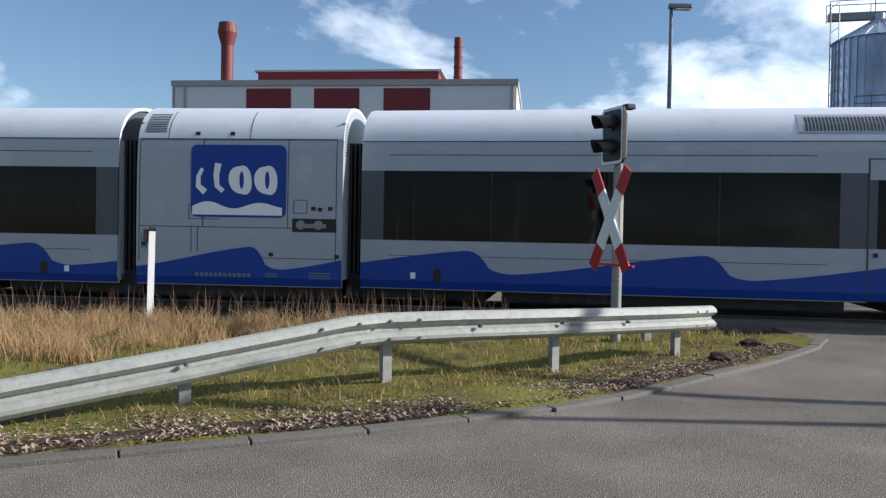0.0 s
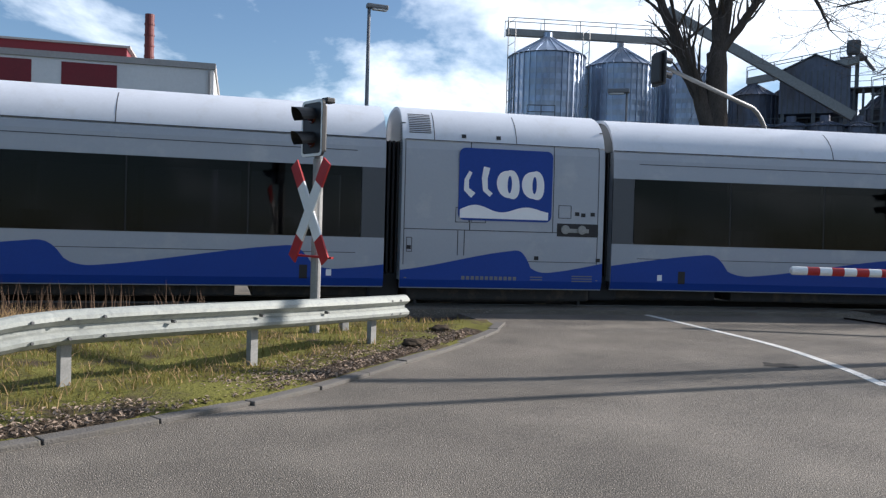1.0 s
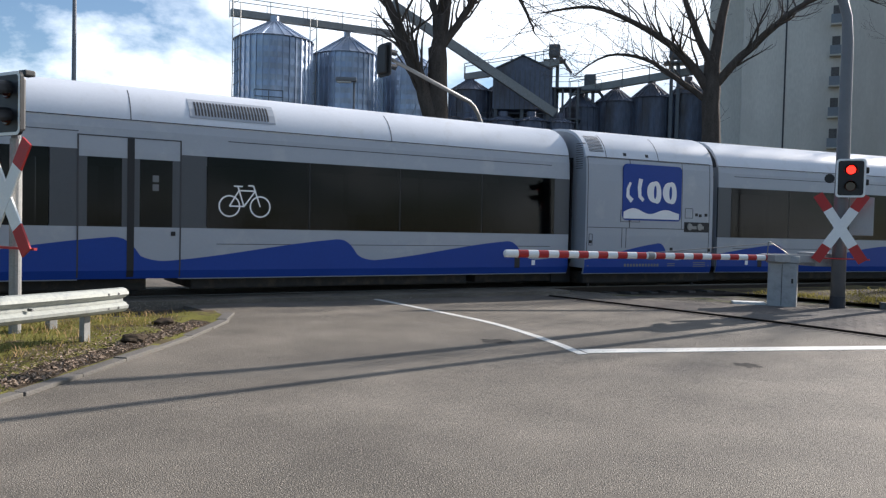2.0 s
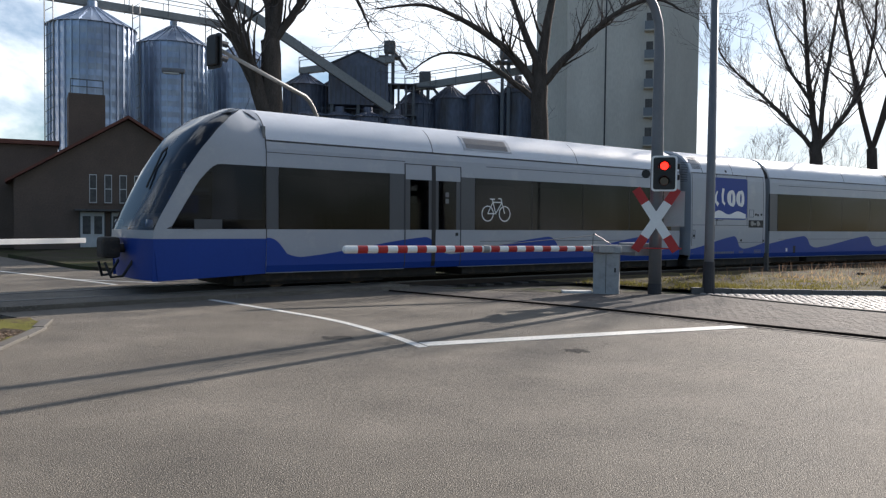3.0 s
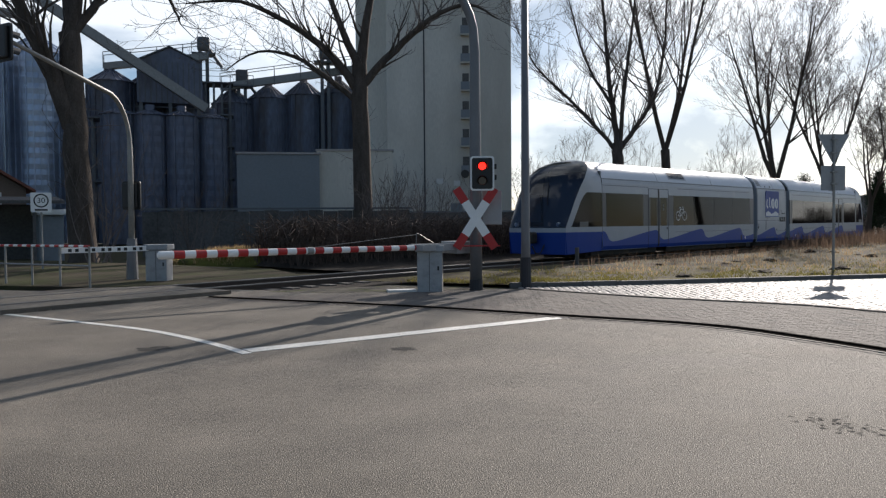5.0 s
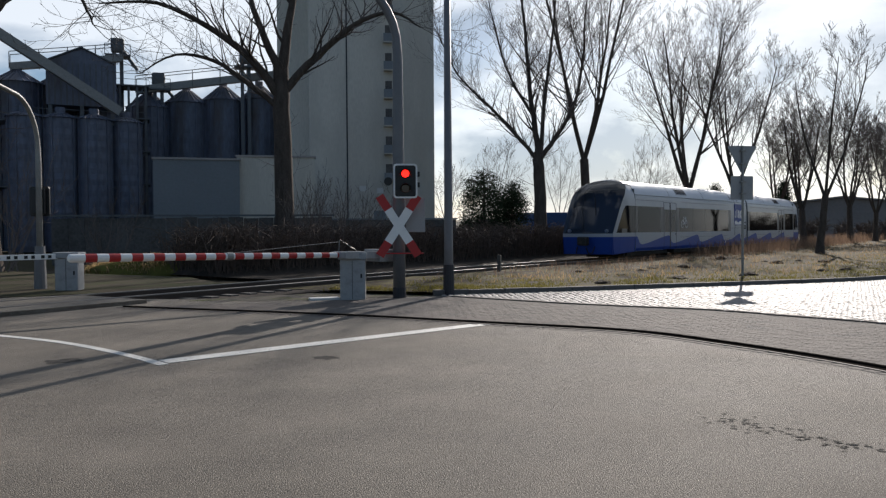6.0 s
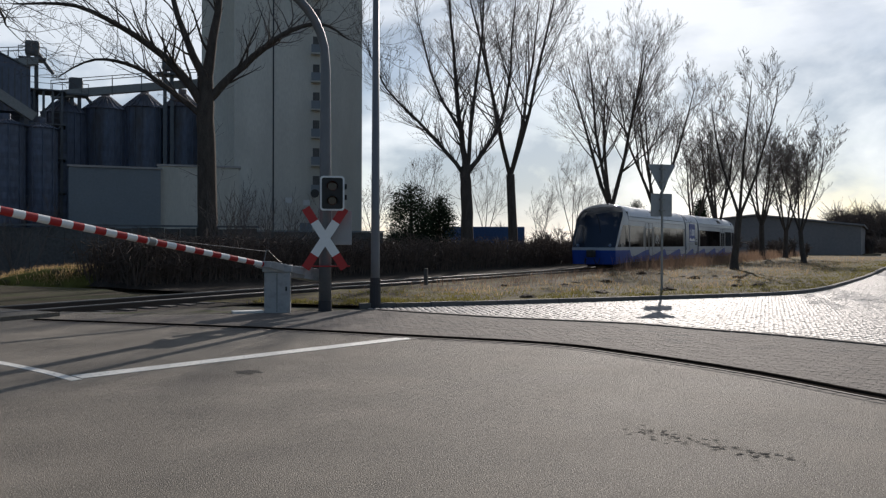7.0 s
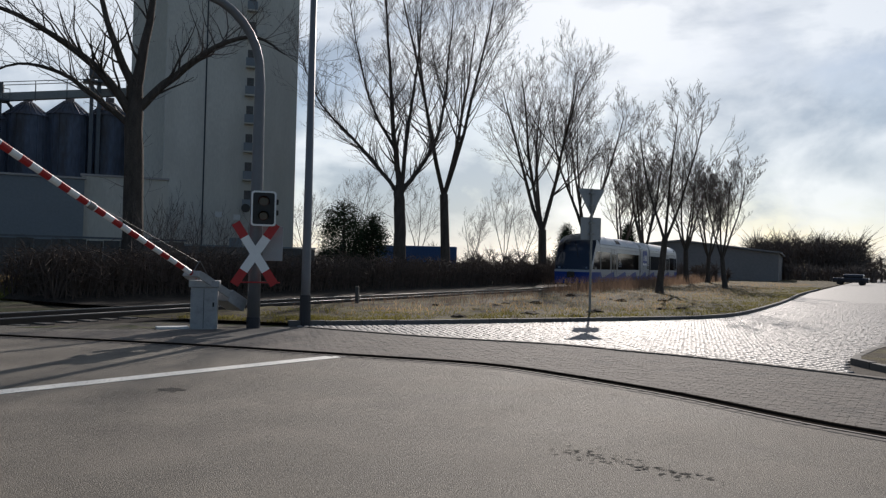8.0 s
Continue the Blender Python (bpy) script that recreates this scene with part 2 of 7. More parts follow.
    trainglass=tinted_glass("train_glass", (0.2, 0.2, 0.225), 0.04, 1.3),
    windscreen=tinted_glass("windscreen_glass", (0.46, 0.52, 0.66), 0.06, 1.6),
    doorwhite=mat("white_door_paint", (0.62, 0.62, 0.6), 0.6, var=0.12, scale=3, fine=30),
    facwhite=mat("factory_white", (0.68, 0.68, 0.68), 0.7, var=0.06, scale=0.2, fine=4),
    facred=mat("factory_red", (0.17, 0.012, 0.02), 0.6, var=0.12, scale=0.5, fine=6),
    facroof=mat("factory_roof", (0.36, 0.34, 0.33), 0.7, var=0.12, scale=0.4, fine=5),
    chimred=mat("chimney_red", (0.12, 0.016, 0.015), 0.6, var=0.18, scale=1, fine=10),
    bark=mat("bark", (0.085, 0.071, 0.061), 0.95, var=0.4, scale=5, fine=40, bump=0.8, bump_scale=20, stretch=(1, 1, 0.25), spec=0.08),
    twig=mat("twigs", (0.155, 0.132, 0.12), 0.95, var=0.3, scale=3, fine=20, spec=0.08),
    needle=mat("needles", (0.022, 0.035, 0.018), 0.9, var=0.4, island=0.6, spec=0.08),
    dry=mat("dry_grass", (0.40, 0.28, 0.15), 0.9, var=0.35, scale=1.5, fine=20, island=0.8, spec=0.08),
    dry_dark=mat("dead_stalks", (0.2, 0.135, 0.095), 0.95, var=0.4, scale=1.5, fine=20, island=0.8, spec=0.08),
    green=mat("grass_blades", (0.17, 0.15, 0.045), 0.9, var=0.4, scale=1.2, fine=20, island=0.8, spec=0.08),
    leaf=mat("fallen_leaves", (0.19, 0.145, 0.11), 0.85, var=0.8, scale=4, fine=30, island=1.0, spec=0.08),
    bank=mat("dark_bank", (0.05, 0.042, 0.035), 0.95, var=0.5, scale=1.2, fine=12, bump=0.8, bump_scale=8, spec=0.08),
    bramble=mat("bramble", (0.09, 0.068, 0.056), 0.95, var=0.5, scale=2, fine=15, island=0.8, spec=0.08),
    hallroof=mat("hall_roof", (0.24, 0.225, 0.22), 0.85, var=0.12, scale=0.2, fine=3, spec=0.08),
    bluecrate=mat("blue_container", (0.02, 0.07, 0.2), 0.6, var=0.12, scale=0.5, fine=5),
    wood=mat("far_woods", (0.12, 0.098, 0.085), 0.95, var=0.4, island=0.6, spec=0.08),
    carpaint=mat("dark_car_paint", (0.02, 0.025, 0.04), 0.3, 0.4, var=0.05, coat=0.5),
    tyre=mat("tyre", (0.015, 0.015, 0.015), 0.8, var=0.2),
)



def let_through(m, share):
    """Thin blades pass some of the sun on."""
    t = m.node_tree
    b = t.nodes["Principled BSDF"]
    tr = t.nodes.new("ShaderNodeBsdfTranslucent")
    t.links.new(b.inputs["Base Color"].links[0].from_socket, tr.inputs["Color"])
    mx = t.nodes.new("ShaderNodeMixShader")
    mx.inputs[0].default_value = share
    t.links.new(b.outputs[0], mx.inputs[1])
    t.links.new(tr.outputs[0], mx.inputs[2])
    t.links.new(mx.outputs[0], t.nodes["Material Output"].inputs["Surface"])


for k, share in (("dry", 0.55), ("dry_dark", 0.45), ("green", 0.5)):
    let_through(M[k], share)


# ---- mesh helpers ----
def part(name, bm, material, parent=None, label="", smooth=False, at=None):
    me = bpy.data.meshes.new(name)
    if not isinstance(bm, bmesh.types.BMesh):
        me.from_pydata(*bm)
        me.update()
    else:
        bmesh.ops.recalc_face_normals(bm, faces=bm.faces)
        bm.to_mesh(me)
        bm.free()
    if smooth:
        me.polygons.foreach_set("use_smooth", [True] * len(me.polygons))
    for k in (material if isinstance(material, (list, tuple)) else [material]):
        me.materials.append(M[k])
    ob = new(name, me)
    if parent:
        ob.parent = parent
    if at is not None:
        ob.matrix_basis = at
    if label:
        ob["label"] = label
    return ob


def thing(name, m=None, label="", category="", group="", kind=""):
    ob = new(name)
    ob.empty_display_size = 0.2
    if m is not None:
        ob.matrix_basis = m
    return tagged(ob, label, category, group, kind)


def B():
    return bmesh.new()


def box(bm, lo, hi, bevel=0.0, m=None):
    lo, hi = Vector(lo), Vector(hi)
    r = bmesh.ops.create_cube(bm, size=1, matrix=(m or Matrix()) @ Matrix.Translation((lo + hi) / 2) @ Matrix.Diagonal((*(hi - lo), 1)))
    if bevel:
        es = list({e for v in r["verts"] for e in v.link_edges})
        bmesh.ops.bevel(bm, geom=es, offset=bevel, segments=2, profile=0.6, affect="EDGES", clamp_overlap=True)
    return bm


def tube(bm, pts, radii, seg=8, cap=True):
    """A round tube along pts."""
    pts = [Vector(p) for p in pts]
    if not isinstance(radii, (list, tuple)):
        radii = [radii] * len(pts)
    rings = []
    ref = None
    for i, p in enumerate(pts):
        d = (pts[min(i + 1, len(pts) - 1)] - pts[max(i - 1, 0)]).normalized()
        if ref is None:
            ref = d.orthogonal().normalized()
        a = (ref - d * ref.dot(d)).normalized()
        ref = a
        b = d.cross(a)
        rings.append([bm.verts.new(p + (a * math.cos(2 * math.pi * k / seg) + b * math.sin(2 * math.pi * k / seg)) * radii[i]) for k in range(seg)])
    for r0, r1 in zip(rings, rings[1:]):
        for k in range(seg):
            bm.faces.new((r0[k], r0[(k + 1) % seg], r1[(k + 1) % seg], r1[k]))
    if cap:
        bm.faces.new(rings[0][::-1])
        bm.faces.new(rings[-1])
    return bm


def prism(bm, outline, z0, z1, m=None):
    """A flat outline (x, y) raised from z0 to z1."""
    m = m or Matrix()
    lo = [bm.verts.new(m @ Vector((x, y, z0))) for x, y in outline]
    hi = [bm.verts.new(m @ Vector((x, y, z1))) for x, y in outline]
    n = len(outline)
    bm.faces.new(lo[::-1])
    bm.faces.new(hi)
    for i in range(n):
        bm.faces.new((lo[i], lo[(i + 1) % n], hi[(i + 1) % n], hi[i]))
    return bm


def turn_to(az):
    """The turn about z that points a thing's -y side to the compass bearing az (0 is +y, 90 is +x)."""
    return 180 - az


def polar(az, d):
    return d * math.sin(radians(az)), d * math.cos(radians(az))


# ---- the track ----
def face_y(v):
    """The line of the train's near side on the plan."""
    if v < 0:
        return 15.216 - 0.102 * v
    if v > 50:
        return 1.86 - 0.27 * (v - 50)
    u = v / 50
    return ((5.293 * u - 13.547) * u - 5.109) * u + 15.216


_xs = [-80 + 0.25 * i for i in range(1100)]
_fy = [face_y(v) for v in _xs]
_sm = list(np.convolve(np.pad(_fy, 20, mode="reflect", reflect_type="odd"), np.ones(41) / 41, mode="valid"))
TRACK = []
for i, v in enumerate(_xs):
    a, b = max(0, i - 1), min(len(_xs) - 1, i + 1)
    t2 = Vector((_xs[b] - _xs[a], _sm[b] - _sm[a])).normalized()
    TRACK.append((Vector((v, _sm[i])) + Vector((-t2.y, t2.x)) * 1.46, t2))
ARC = [0.0]
for (p0, _), (p1, _) in zip(TRACK, TRACK[1:]):
    ARC.append(ARC[-1] + (p1 - p0).length)
_zero = float(np.interp(0.0, [p.x for p, _ in TRACK], ARC))
ARC = [a - _zero for a in ARC]


def on_track(s):
    """Place and turn (degrees) of the track's centre line at the length s; s is 0 straight ahead of the camera."""
    x = float(np.interp(s, ARC, [p.x for p, _ in TRACK]))
    y = float(np.interp(s, ARC, [p.y for p, _ in TRACK]))
    tx = float(np.interp(s, ARC, [q.x for _, q in TRACK]))
    ty = float(np.interp(s, ARC, [q.y for _, q in TRACK]))
    return x, y, math.degrees(math.atan2(ty, tx))


def sweep(bm, section, stations):
    """A profile (across, up) swept along the track."""
    rings = []
    for s in stations:
        x, y, a = on_track(s)
        c, n = math.cos(radians(a)), math.sin(radians(a))
        rings.append([bm.verts.new((x - n * u, y + c * u, z)) for u, z in section])
    k = len(section)
    for r0, r1 in zip(rings, rings[1:]):
        for i in range(k):
            bm.faces.new((r0[i], r0[(i + 1) % k], r1[(i + 1) % k], r1[i]))
    bm.faces.new(rings[0])
    bm.faces.new(rings[-1][::-1])
    return bm

# ---- ground and roads ----
KERB_L = [(-30.0, -7.5), (-16.0, -0.8), (-8.0, 2.95), (-2.86, 5.27), (-1.72, 5.77), (-0.55, 6.29), (0.15, 6.67), (0.95, 7.16), (1.79, 7.76), (3.01, 8.93), (4.05, 9.94), (5.22, 11.25), (5.72, 12.0), (5.85, 12.8)]
KERB_R = [(18.2, 6.9), (19.6, 4.75), (22.6, 0.9), (25.5, -2.6), (27.4, -4.3), (30.4, -5.75), (36.0, -7.7), (44.6, -10.5), (63.1, -16.2), (112.0, -33.0), (240.0, -78.0)]
GROOVE = [(13.55, 12.2), (13.5, 10.6), (13.4, 7.05), (13.0, 4.0), (12.6, 1.6), (11.72, 0.23), (10.45, -1.2), (9.2, -2.25), (8.4, -3.1), (6.0, -6.0), (2.0, -12.0)]
COBBLE = [(18.0, 6.3), (16.9, 3.2), (16.34, 0.34), (15.7, -0.74), (15.0, -2.09), (13.46, -4.08), (11.0, -6.6), (7.0, -12.0)]


def smooth_line(points, step=0.5):
    """Points along a curve through the given ones (Catmull-Rom), about step apart."""
    ps = [Vector(p) for p in points]
    res = []
    for i in range(len(ps) - 1):
        p0, p1, p2, p3 = ps[max(i - 1, 0)], ps[i], ps[i + 1], ps[min(i + 2, len(ps) - 1)]
        n = max(1, int((p2 - p1).length / step))
        for k in range(n):
            u = k / n
            res.append(0.5 * (2 * p1 + (p2 - p0) * u + (2 * p0 - 5 * p1 + 4 * p2 - p3) * u * u + (3 * p1 - p0 - 3 * p2 + p3) * u ** 3))
    res.append(ps[-1])
    return res


def poly_sheet(bm, pts, z, skirt=0.0):
    vs = [bm.verts.new((p[0], p[1], z)) for p in pts]
    f = bm.faces.new(vs)
    if f.calc_area() and f.normal.z < 0:
        f.normal_flip()
    if skirt:
        lo = [bm.verts.new((p[0], p[1], z - skirt)) for p in pts]
        for i in range(len(pts)):
            j = (i + 1) % len(pts)
            bm.faces.new((vs[i], vs[j], lo[j], lo[i]))
    return f


ground = part("ground", box(B(), (-900, -900, -0.6), (1400, 900, -0.12)), "soil")
tagged(ground, "bare winter ground of soil and thin grass", "ground", kind="structure")

kl, kr, gv, cb = smooth_line(KERB_L), smooth_line(KERB_R), smooth_line(GROOVE, 0.4), smooth_line(COBBLE)
bm = B()
road_pts = [Vector((-30, -60))] + kl + [Vector(p) for p in ((5.9, 14.5), (5.6, 19), (5.0, 30), (2.0, 60), (16.5, 60), (14.5, 34), (12.6, 24.2), (13.1, 21.4), (13.45, 18.3), (13.9, 16.0), (15.4, 14.6), (15.6, 12.6), (16.2, 9.2), (18.3, 6.7))] + kr[1:] + [Vector(p) for p in ((238, -86), (112, -42.5), (63, -25), (40, -16), (30, -60))]
poly_sheet(bm, road_pts, 0.0, 0.3)
road = part("road", bm, "asphalt")
tagged(road, "worn grey asphalt roadway with fine stone grain", "road", kind="structure")


def ribbon(bm, pts, width, z0, z1, side=0.0):
    """A raised strip along pts; side shifts it across (positive: to the left of its way)."""
    ps = [Vector(p) for p in pts]
    rings = []
    for i, q in enumerate(ps):
        d = (ps[min(i + 1, len(ps) - 1)] - ps[max(i - 1, 0)]).normalized()
        n = Vector((-d.y, d.x))
        a, b = q + n * (side + width / 2), q + n * (side - width / 2)
        rings.append([bm.verts.new((*a, z0)), bm.verts.new((*a, z1)), bm.verts.new((*b, z1)), bm.verts.new((*b, z0))])
    for r0, r1 in zip(rings, rings[1:]):
        for k in range(4):
            bm.faces.new((r0[k], r0[(k + 1) % 4], r1[(k + 1) % 4], r1[k]))
    bm.faces.new(rings[0])
    bm.faces.new(rings[-1][::-1])
    return bm


# painted lines
centre = smooth_line([(7.87, 6.45), (8.4, 7.53), (9.05, 9.3), (9.4, 11.3), (9.7, 13.4), (10.0, 15.4), (10.4, 19), (10.6, 26)], 0.3)
tagged(part("centre_line", ribbon(B(), centre, 0.13, 0.0, 0.005), "road_paint"), "thin worn white centre line on the asphalt", "road marking", kind="structure")
tagged(part("stop_line", ribbon(B(), [(8.05, 6.6), (10.5, 5.3), (12.95, 3.98)], 0.3, 0.001, 0.006), "road_paint"), "broad worn white stop line on the asphalt", "road marking", kind="structure")
tagged(part("edge_line", ribbon(B(), [(12.6, 14.9), (11.6, 17.2), (10.4, 20.5)], 0.12, 0.001, 0.0055), "road_paint"), "thin white edge line beyond the crossing", "road marking", kind="structure")
# tar patches
rnd = random.Random(4)
for px, py, r in ((7.75, 7.85, 0.25), (8.95, 4.85, 0.2)):
    ring = [(px + r * (0.5 + 0.7 * rnd.random()) * math.cos(k * 0.262), py + 0.9 * r * (0.4 + 0.8 * rnd.random()) * math.sin(k * 0.262)) for k in range(24)]
    bm = B()
    poly_sheet(bm, ring, 0.003)
    tagged(part("road_patch", bm, "asphalt_pit"), "small dark sunken patch in the asphalt", "road patch", kind="structure")

# broken-up surface: a loose drift of small dark pits
rnd = random.Random(14)
bm = B()
for k in range(110):
    u = rnd.random()
    px, py = 7.12 - 0.8 * u + rnd.gauss(0, 0.09), 0.12 - 1.15 * u + rnd.gauss(0, 0.12)
    r = rnd.uniform(0.005, 0.02)
    ring = [(px + r * rnd.uniform(0.5, 1.3) * math.cos(q * 1.05), py + 2.0 * r * rnd.uniform(0.5, 1.3) * math.sin(q * 1.05)) for q in range(6)]
    poly_sheet(bm, ring, 0.002 + 0.00003 * k)
tagged(part("road_wear", bm, "asphalt_pit"), "drift of small dark pits in the worn asphalt", "road wear", kind="stuff")

# the siding's grooved rail with its row of stones, at the edge of the block paving
groove = thing("groove_rail", label="old grooved rail let into the road, rusty and dark", category="rail", kind="structure")
part("groove_bed", ribbon(B(), gv, 0.2, 0.0, 0.009), "kerb_dark", groove)
part("flange_groove", ribbon(B(), gv, 0.115, 0.0, 0.013, 0.015), "groove", groove)
part("rail_head", ribbon(B(), gv, 0.05, 0.0, 0.014, -0.075), "groove_lip", groove)
part("rail_edge", ribbon(B(), gv, 0.055, 0.0, 0.036, 0.1), "groove", groove)

# block paving and cobbled street: beds here, pieces at the end of the file
bm = B()
poly_sheet(bm, gv + cb[::-1], 0.006)
paved = tagged(part("block_paving", bm, "joint"), "strip of dark grey-brown paving blocks with sandy joints", "paving", kind="structure")
part("paving_edge", ribbon(B(), cb, 0.16, 0.0, 0.034), "paver", paved)
ISLAND = [(13.3, -5.1), (14.2, -4.85), (15.16, -4.75), (16.8, -5.5), (19.4, -6.8), (26, -9.2), (40, -15.2), (63, -24.5), (112, -42), (112, -60), (30, -60), (9, -14)]
bm = B()
poly_sheet(bm, cb + [Vector((12.0, -8.0)), Vector((13.3, -5.1))] + [Vector(p) for p in ISLAND[1:9]] + [Vector((238, -86))] + kr[::-1], 0.006)
street = tagged(part("cobbled_street", bm, "joint"), "sunlit street of small granite cobbles", "street", kind="structure")

# verges
verge_l = thing("verge_by_guardrail", label="grass verge with dead leaves along the kerb", category="verge", kind="structure")


def verge(name, outline, z, parent, cell, height, material="verge", limit=None):
    """A gently uneven turf surface over an outline."""
    bm = B()
    f = poly_sheet(bm, outline, z)
    bm.faces.ensure_lookup_table()
    xs = [p[0] for p in outline]
    ys = [p[1] for p in outline]
    for axis, lo, hi in ((0, max(min(xs), limit[0]), min(max(xs), limit[1])), (1, max(min(ys), limit[2]), min(max(ys), limit[3]))):
        v = lo + cell
        while v < hi:
            co = (v, 0, 0) if axis == 0 else (0, v, 0)
            no = (1, 0, 0) if axis == 0 else (0, 1, 0)
            bmesh.ops.bisect_plane(bm, geom=bm.verts[:] + bm.edges[:] + bm.faces[:], plane_co=co, plane_no=no)
            v += cell
    edge = {v for e in bm.edges if len(e.link_faces) == 1 for v in e.verts}
    for v in bm.verts:
        if v not in edge:
            v.co.z += height * (noise.noise(v.co * 0.7) + 0.5 * noise.noise(v.co * 2.3) + 0.35)
    return part(name, bm, material, parent, smooth=True)


kl_in = [p for p in kl]
near_track = [Vector((on_track(s)[0], on_track(s)[1])) + Vector((math.sin(radians(on_track(s)[2])), -math.cos(radians(on_track(s)[2])))) * 3.5 for s in (5.2, 2, -2, -6, -10, -16, -24, -34, -44)]
VERGE_L = kl_in + near_track + [Vector((-46, -10))]
verge("turf", VERGE_L, 0.03, verge_l, 0.45, 0.07, limit=(-14, 7, 0, 16))
VERGE_R = kr[:] + [Vector((240, -52))] + [Vector((on_track(s)[0], on_track(s)[1])) + Vector((math.sin(radians(on_track(s)[2])), -math.cos(radians(on_track(s)[2])))) * 2.0 for s in (150, 110, 90, 70, 55, 45, 36, 28, 22, 19)]
verge_r = thing("verge_by_street", label="verge of dry grass between track and cobbled street", category="verge", kind="structure")
verge("turf", VERGE_R, 0.09, verge_r, 1.1, 0.09, "verge_dry", limit=(17, 90, -30, 16))

# kerbs of single stones
def kerb_row(parent, pts, length, width, top, material, limit=300):
    n = 0
    bm = B()
    box(bm, (-length / 2 + 0.006, -width / 2, -0.14), (length / 2 - 0.006, width / 2, top), 0.012)
    first = part("kerb_stone", bm, material, parent)
    made = False
    walked = 0.0
    target = length / 2
    for a, b in zip(pts, pts[1:]):
        seg = (b - a).length
        while walked + seg >= target and n < limit:
            q = a + (b - a) * ((target - walked) / seg)
            ang = math.degrees(math.atan2(b.y - a.y, b.x - a.x))
            jig = random.Random(n)
            m = pose(q.x, q.y, jig.uniform(-0.006, 0.006), 0, 0, ang + jig.uniform(-0.6, 0.6))
            if not made:
                first.matrix_basis, made = m, True
            else:
                o = first.copy()
                scene.collection.objects.link(o)
                o.matrix_basis = m
            n += 1
            target += length
        walked += seg


kerb_l = thing("kerb_by_guardrail", label="low kerb of worn concrete stones, half buried in leaves", category="kerb", kind="structure")
kerb_row(kerb_l, [p for p in kl if p.x > -9], 0.9, 0.16, 0.04, "kerb")
kerb_r = thing("kerb_by_street", label="dark kerb of stones round the grass verge", category="kerb", kind="structure")
kerb_row(kerb_r, [p for p in kr if p.x < 75], 0.9, 0.16, 0.14, "kerb_dark")

# footway beyond the crossing
bm = B()
poly_sheet(bm, [(12.7, 24.2), (13.2, 21.4), (13.55, 18.3), (14.0, 16.0), (15.5, 14.7), (19.5, 13.9), (22, 17), (24, 30), (22, 40), (14.8, 34)], 0.1, 0.25)
tagged(part("footway", bm, "soil"), "raised footway of trodden soil and gravel", "footway", kind="structure")
isl = part("traffic_island", prism(B(), ISLAND, -0.1, 0.11), "verge_dry")
tagged(isl, "grass patch behind a low kerb at the street corner", "verge", kind="structure")
kerb_i = thing("kerb_by_corner", label="low pale kerb round the street corner", category="kerb", kind="structure")
kerb_row(kerb_i, smooth_line(ISLAND[:7], 0.3), 0.6, 0.14, 0.12, "kerb")
stone_pave = thing("crossing_apron", label="pale concrete apron strip at the crossing", category="paving", kind="structure")
part("slab", ribbon(B(), [(13.9, 7.35), (15.4, 7.15), (17.3, 6.9)], 0.75, 0.0, 0.012), "sleeper", stone_pave)

part("slab", box(B(), (-0.34, -0.16, -0.05), (0.34, 0.16, 0.05), 0.01, pose(16.5, 8.95, 0, 0, 0, -53)), "doorwhite", stone_pave)
bm = B()
prism(bm, [(15.3, 11.9), (15.7, 10.2), (16.6, 8.7), (18.35, 6.75), (21.0, 8.4), (20.2, 9.4), (17.9, 10.2)], -0.14, 0.004)
tagged(part("crossing_shoulder", bm, "gravel"), "strip of grey gravel beside the barrier drive", "shoulder", kind="structure")

# track bed, sleepers and rails
bed = thing("track_bed", label="ballasted railway track, rusty rails on sleepers", category="railway track", kind="structure")
part("ballast", sweep(B(), [(-3.7, -0.16), (-3.4, -0.06), (-1.7, -0.08), (1.7, -0.08), (2.6, -0.15)], [-60 + 2 * i for i in range(110)]), "ballast", bed)
for off in (-0.7525, 0.7525):
    part("rail", sweep(B(), [(off - 0.07, -0.09), (off - 0.03, -0.05), (off - 0.035, 0.07), (off + 0.035, 0.07), (off + 0.03, -0.05), (off + 0.07, -0.09)], [-60 + 1.0 * i for i in range(220)]), "rail", bed)
    part("rail_head", sweep(B(), [(off - 0.037, 0.07), (off - 0.035, 0.092), (off - 0.025, 0.1), (off + 0.025, 0.1), (off + 0.035, 0.092), (off + 0.037, 0.07)], [-60 + 1.0 * i for i in range(220)]), "railtop", bed, "polished rail head")
bm = B()
sweep(bm, [(3.0, -0.13), (3.2, -0.075), (8.5, -0.07), (8.8, -0.13)], [-50 + 2.0 * i for i in range(28)])
tagged(part("yard_strip", bm, "pale_gravel"), "pale strip of gravel yard beyond the railway track", "yard", kind="structure")
bm = B()
for off0, off1 in ((-1.75, -0.84), (-0.66, 0.66), (0.84, 1.9)):
    sweep(bm, [(off0, -0.1), (off0, 0.085), (off1, 0.085), (off1, -0.1)], [5.2 + 0.5 * i for i in range(21)])
tagged(part("crossing_deck", bm, "asphalt"), "asphalt deck between the rails of the level crossing", "crossing deck", kind="structure")
bm = B()
box(bm, (-0.13, -1.25, -0.14), (0.13, 1.25, -0.045), 0.015)
first = part("sleeper", bm, "sleeper", bed)
n = 0
for i in range(190):
    s = -24 + 0.65 * i
    if 4.6 < s < 16:
        continue
    x, y, a = on_track(s)
    o = first if n == 0 else first.copy()
    if n:
        scene.collection.objects.link(o)
    o.matrix_basis = pose(x, y, 0, 0, 0, a)
    n += 1

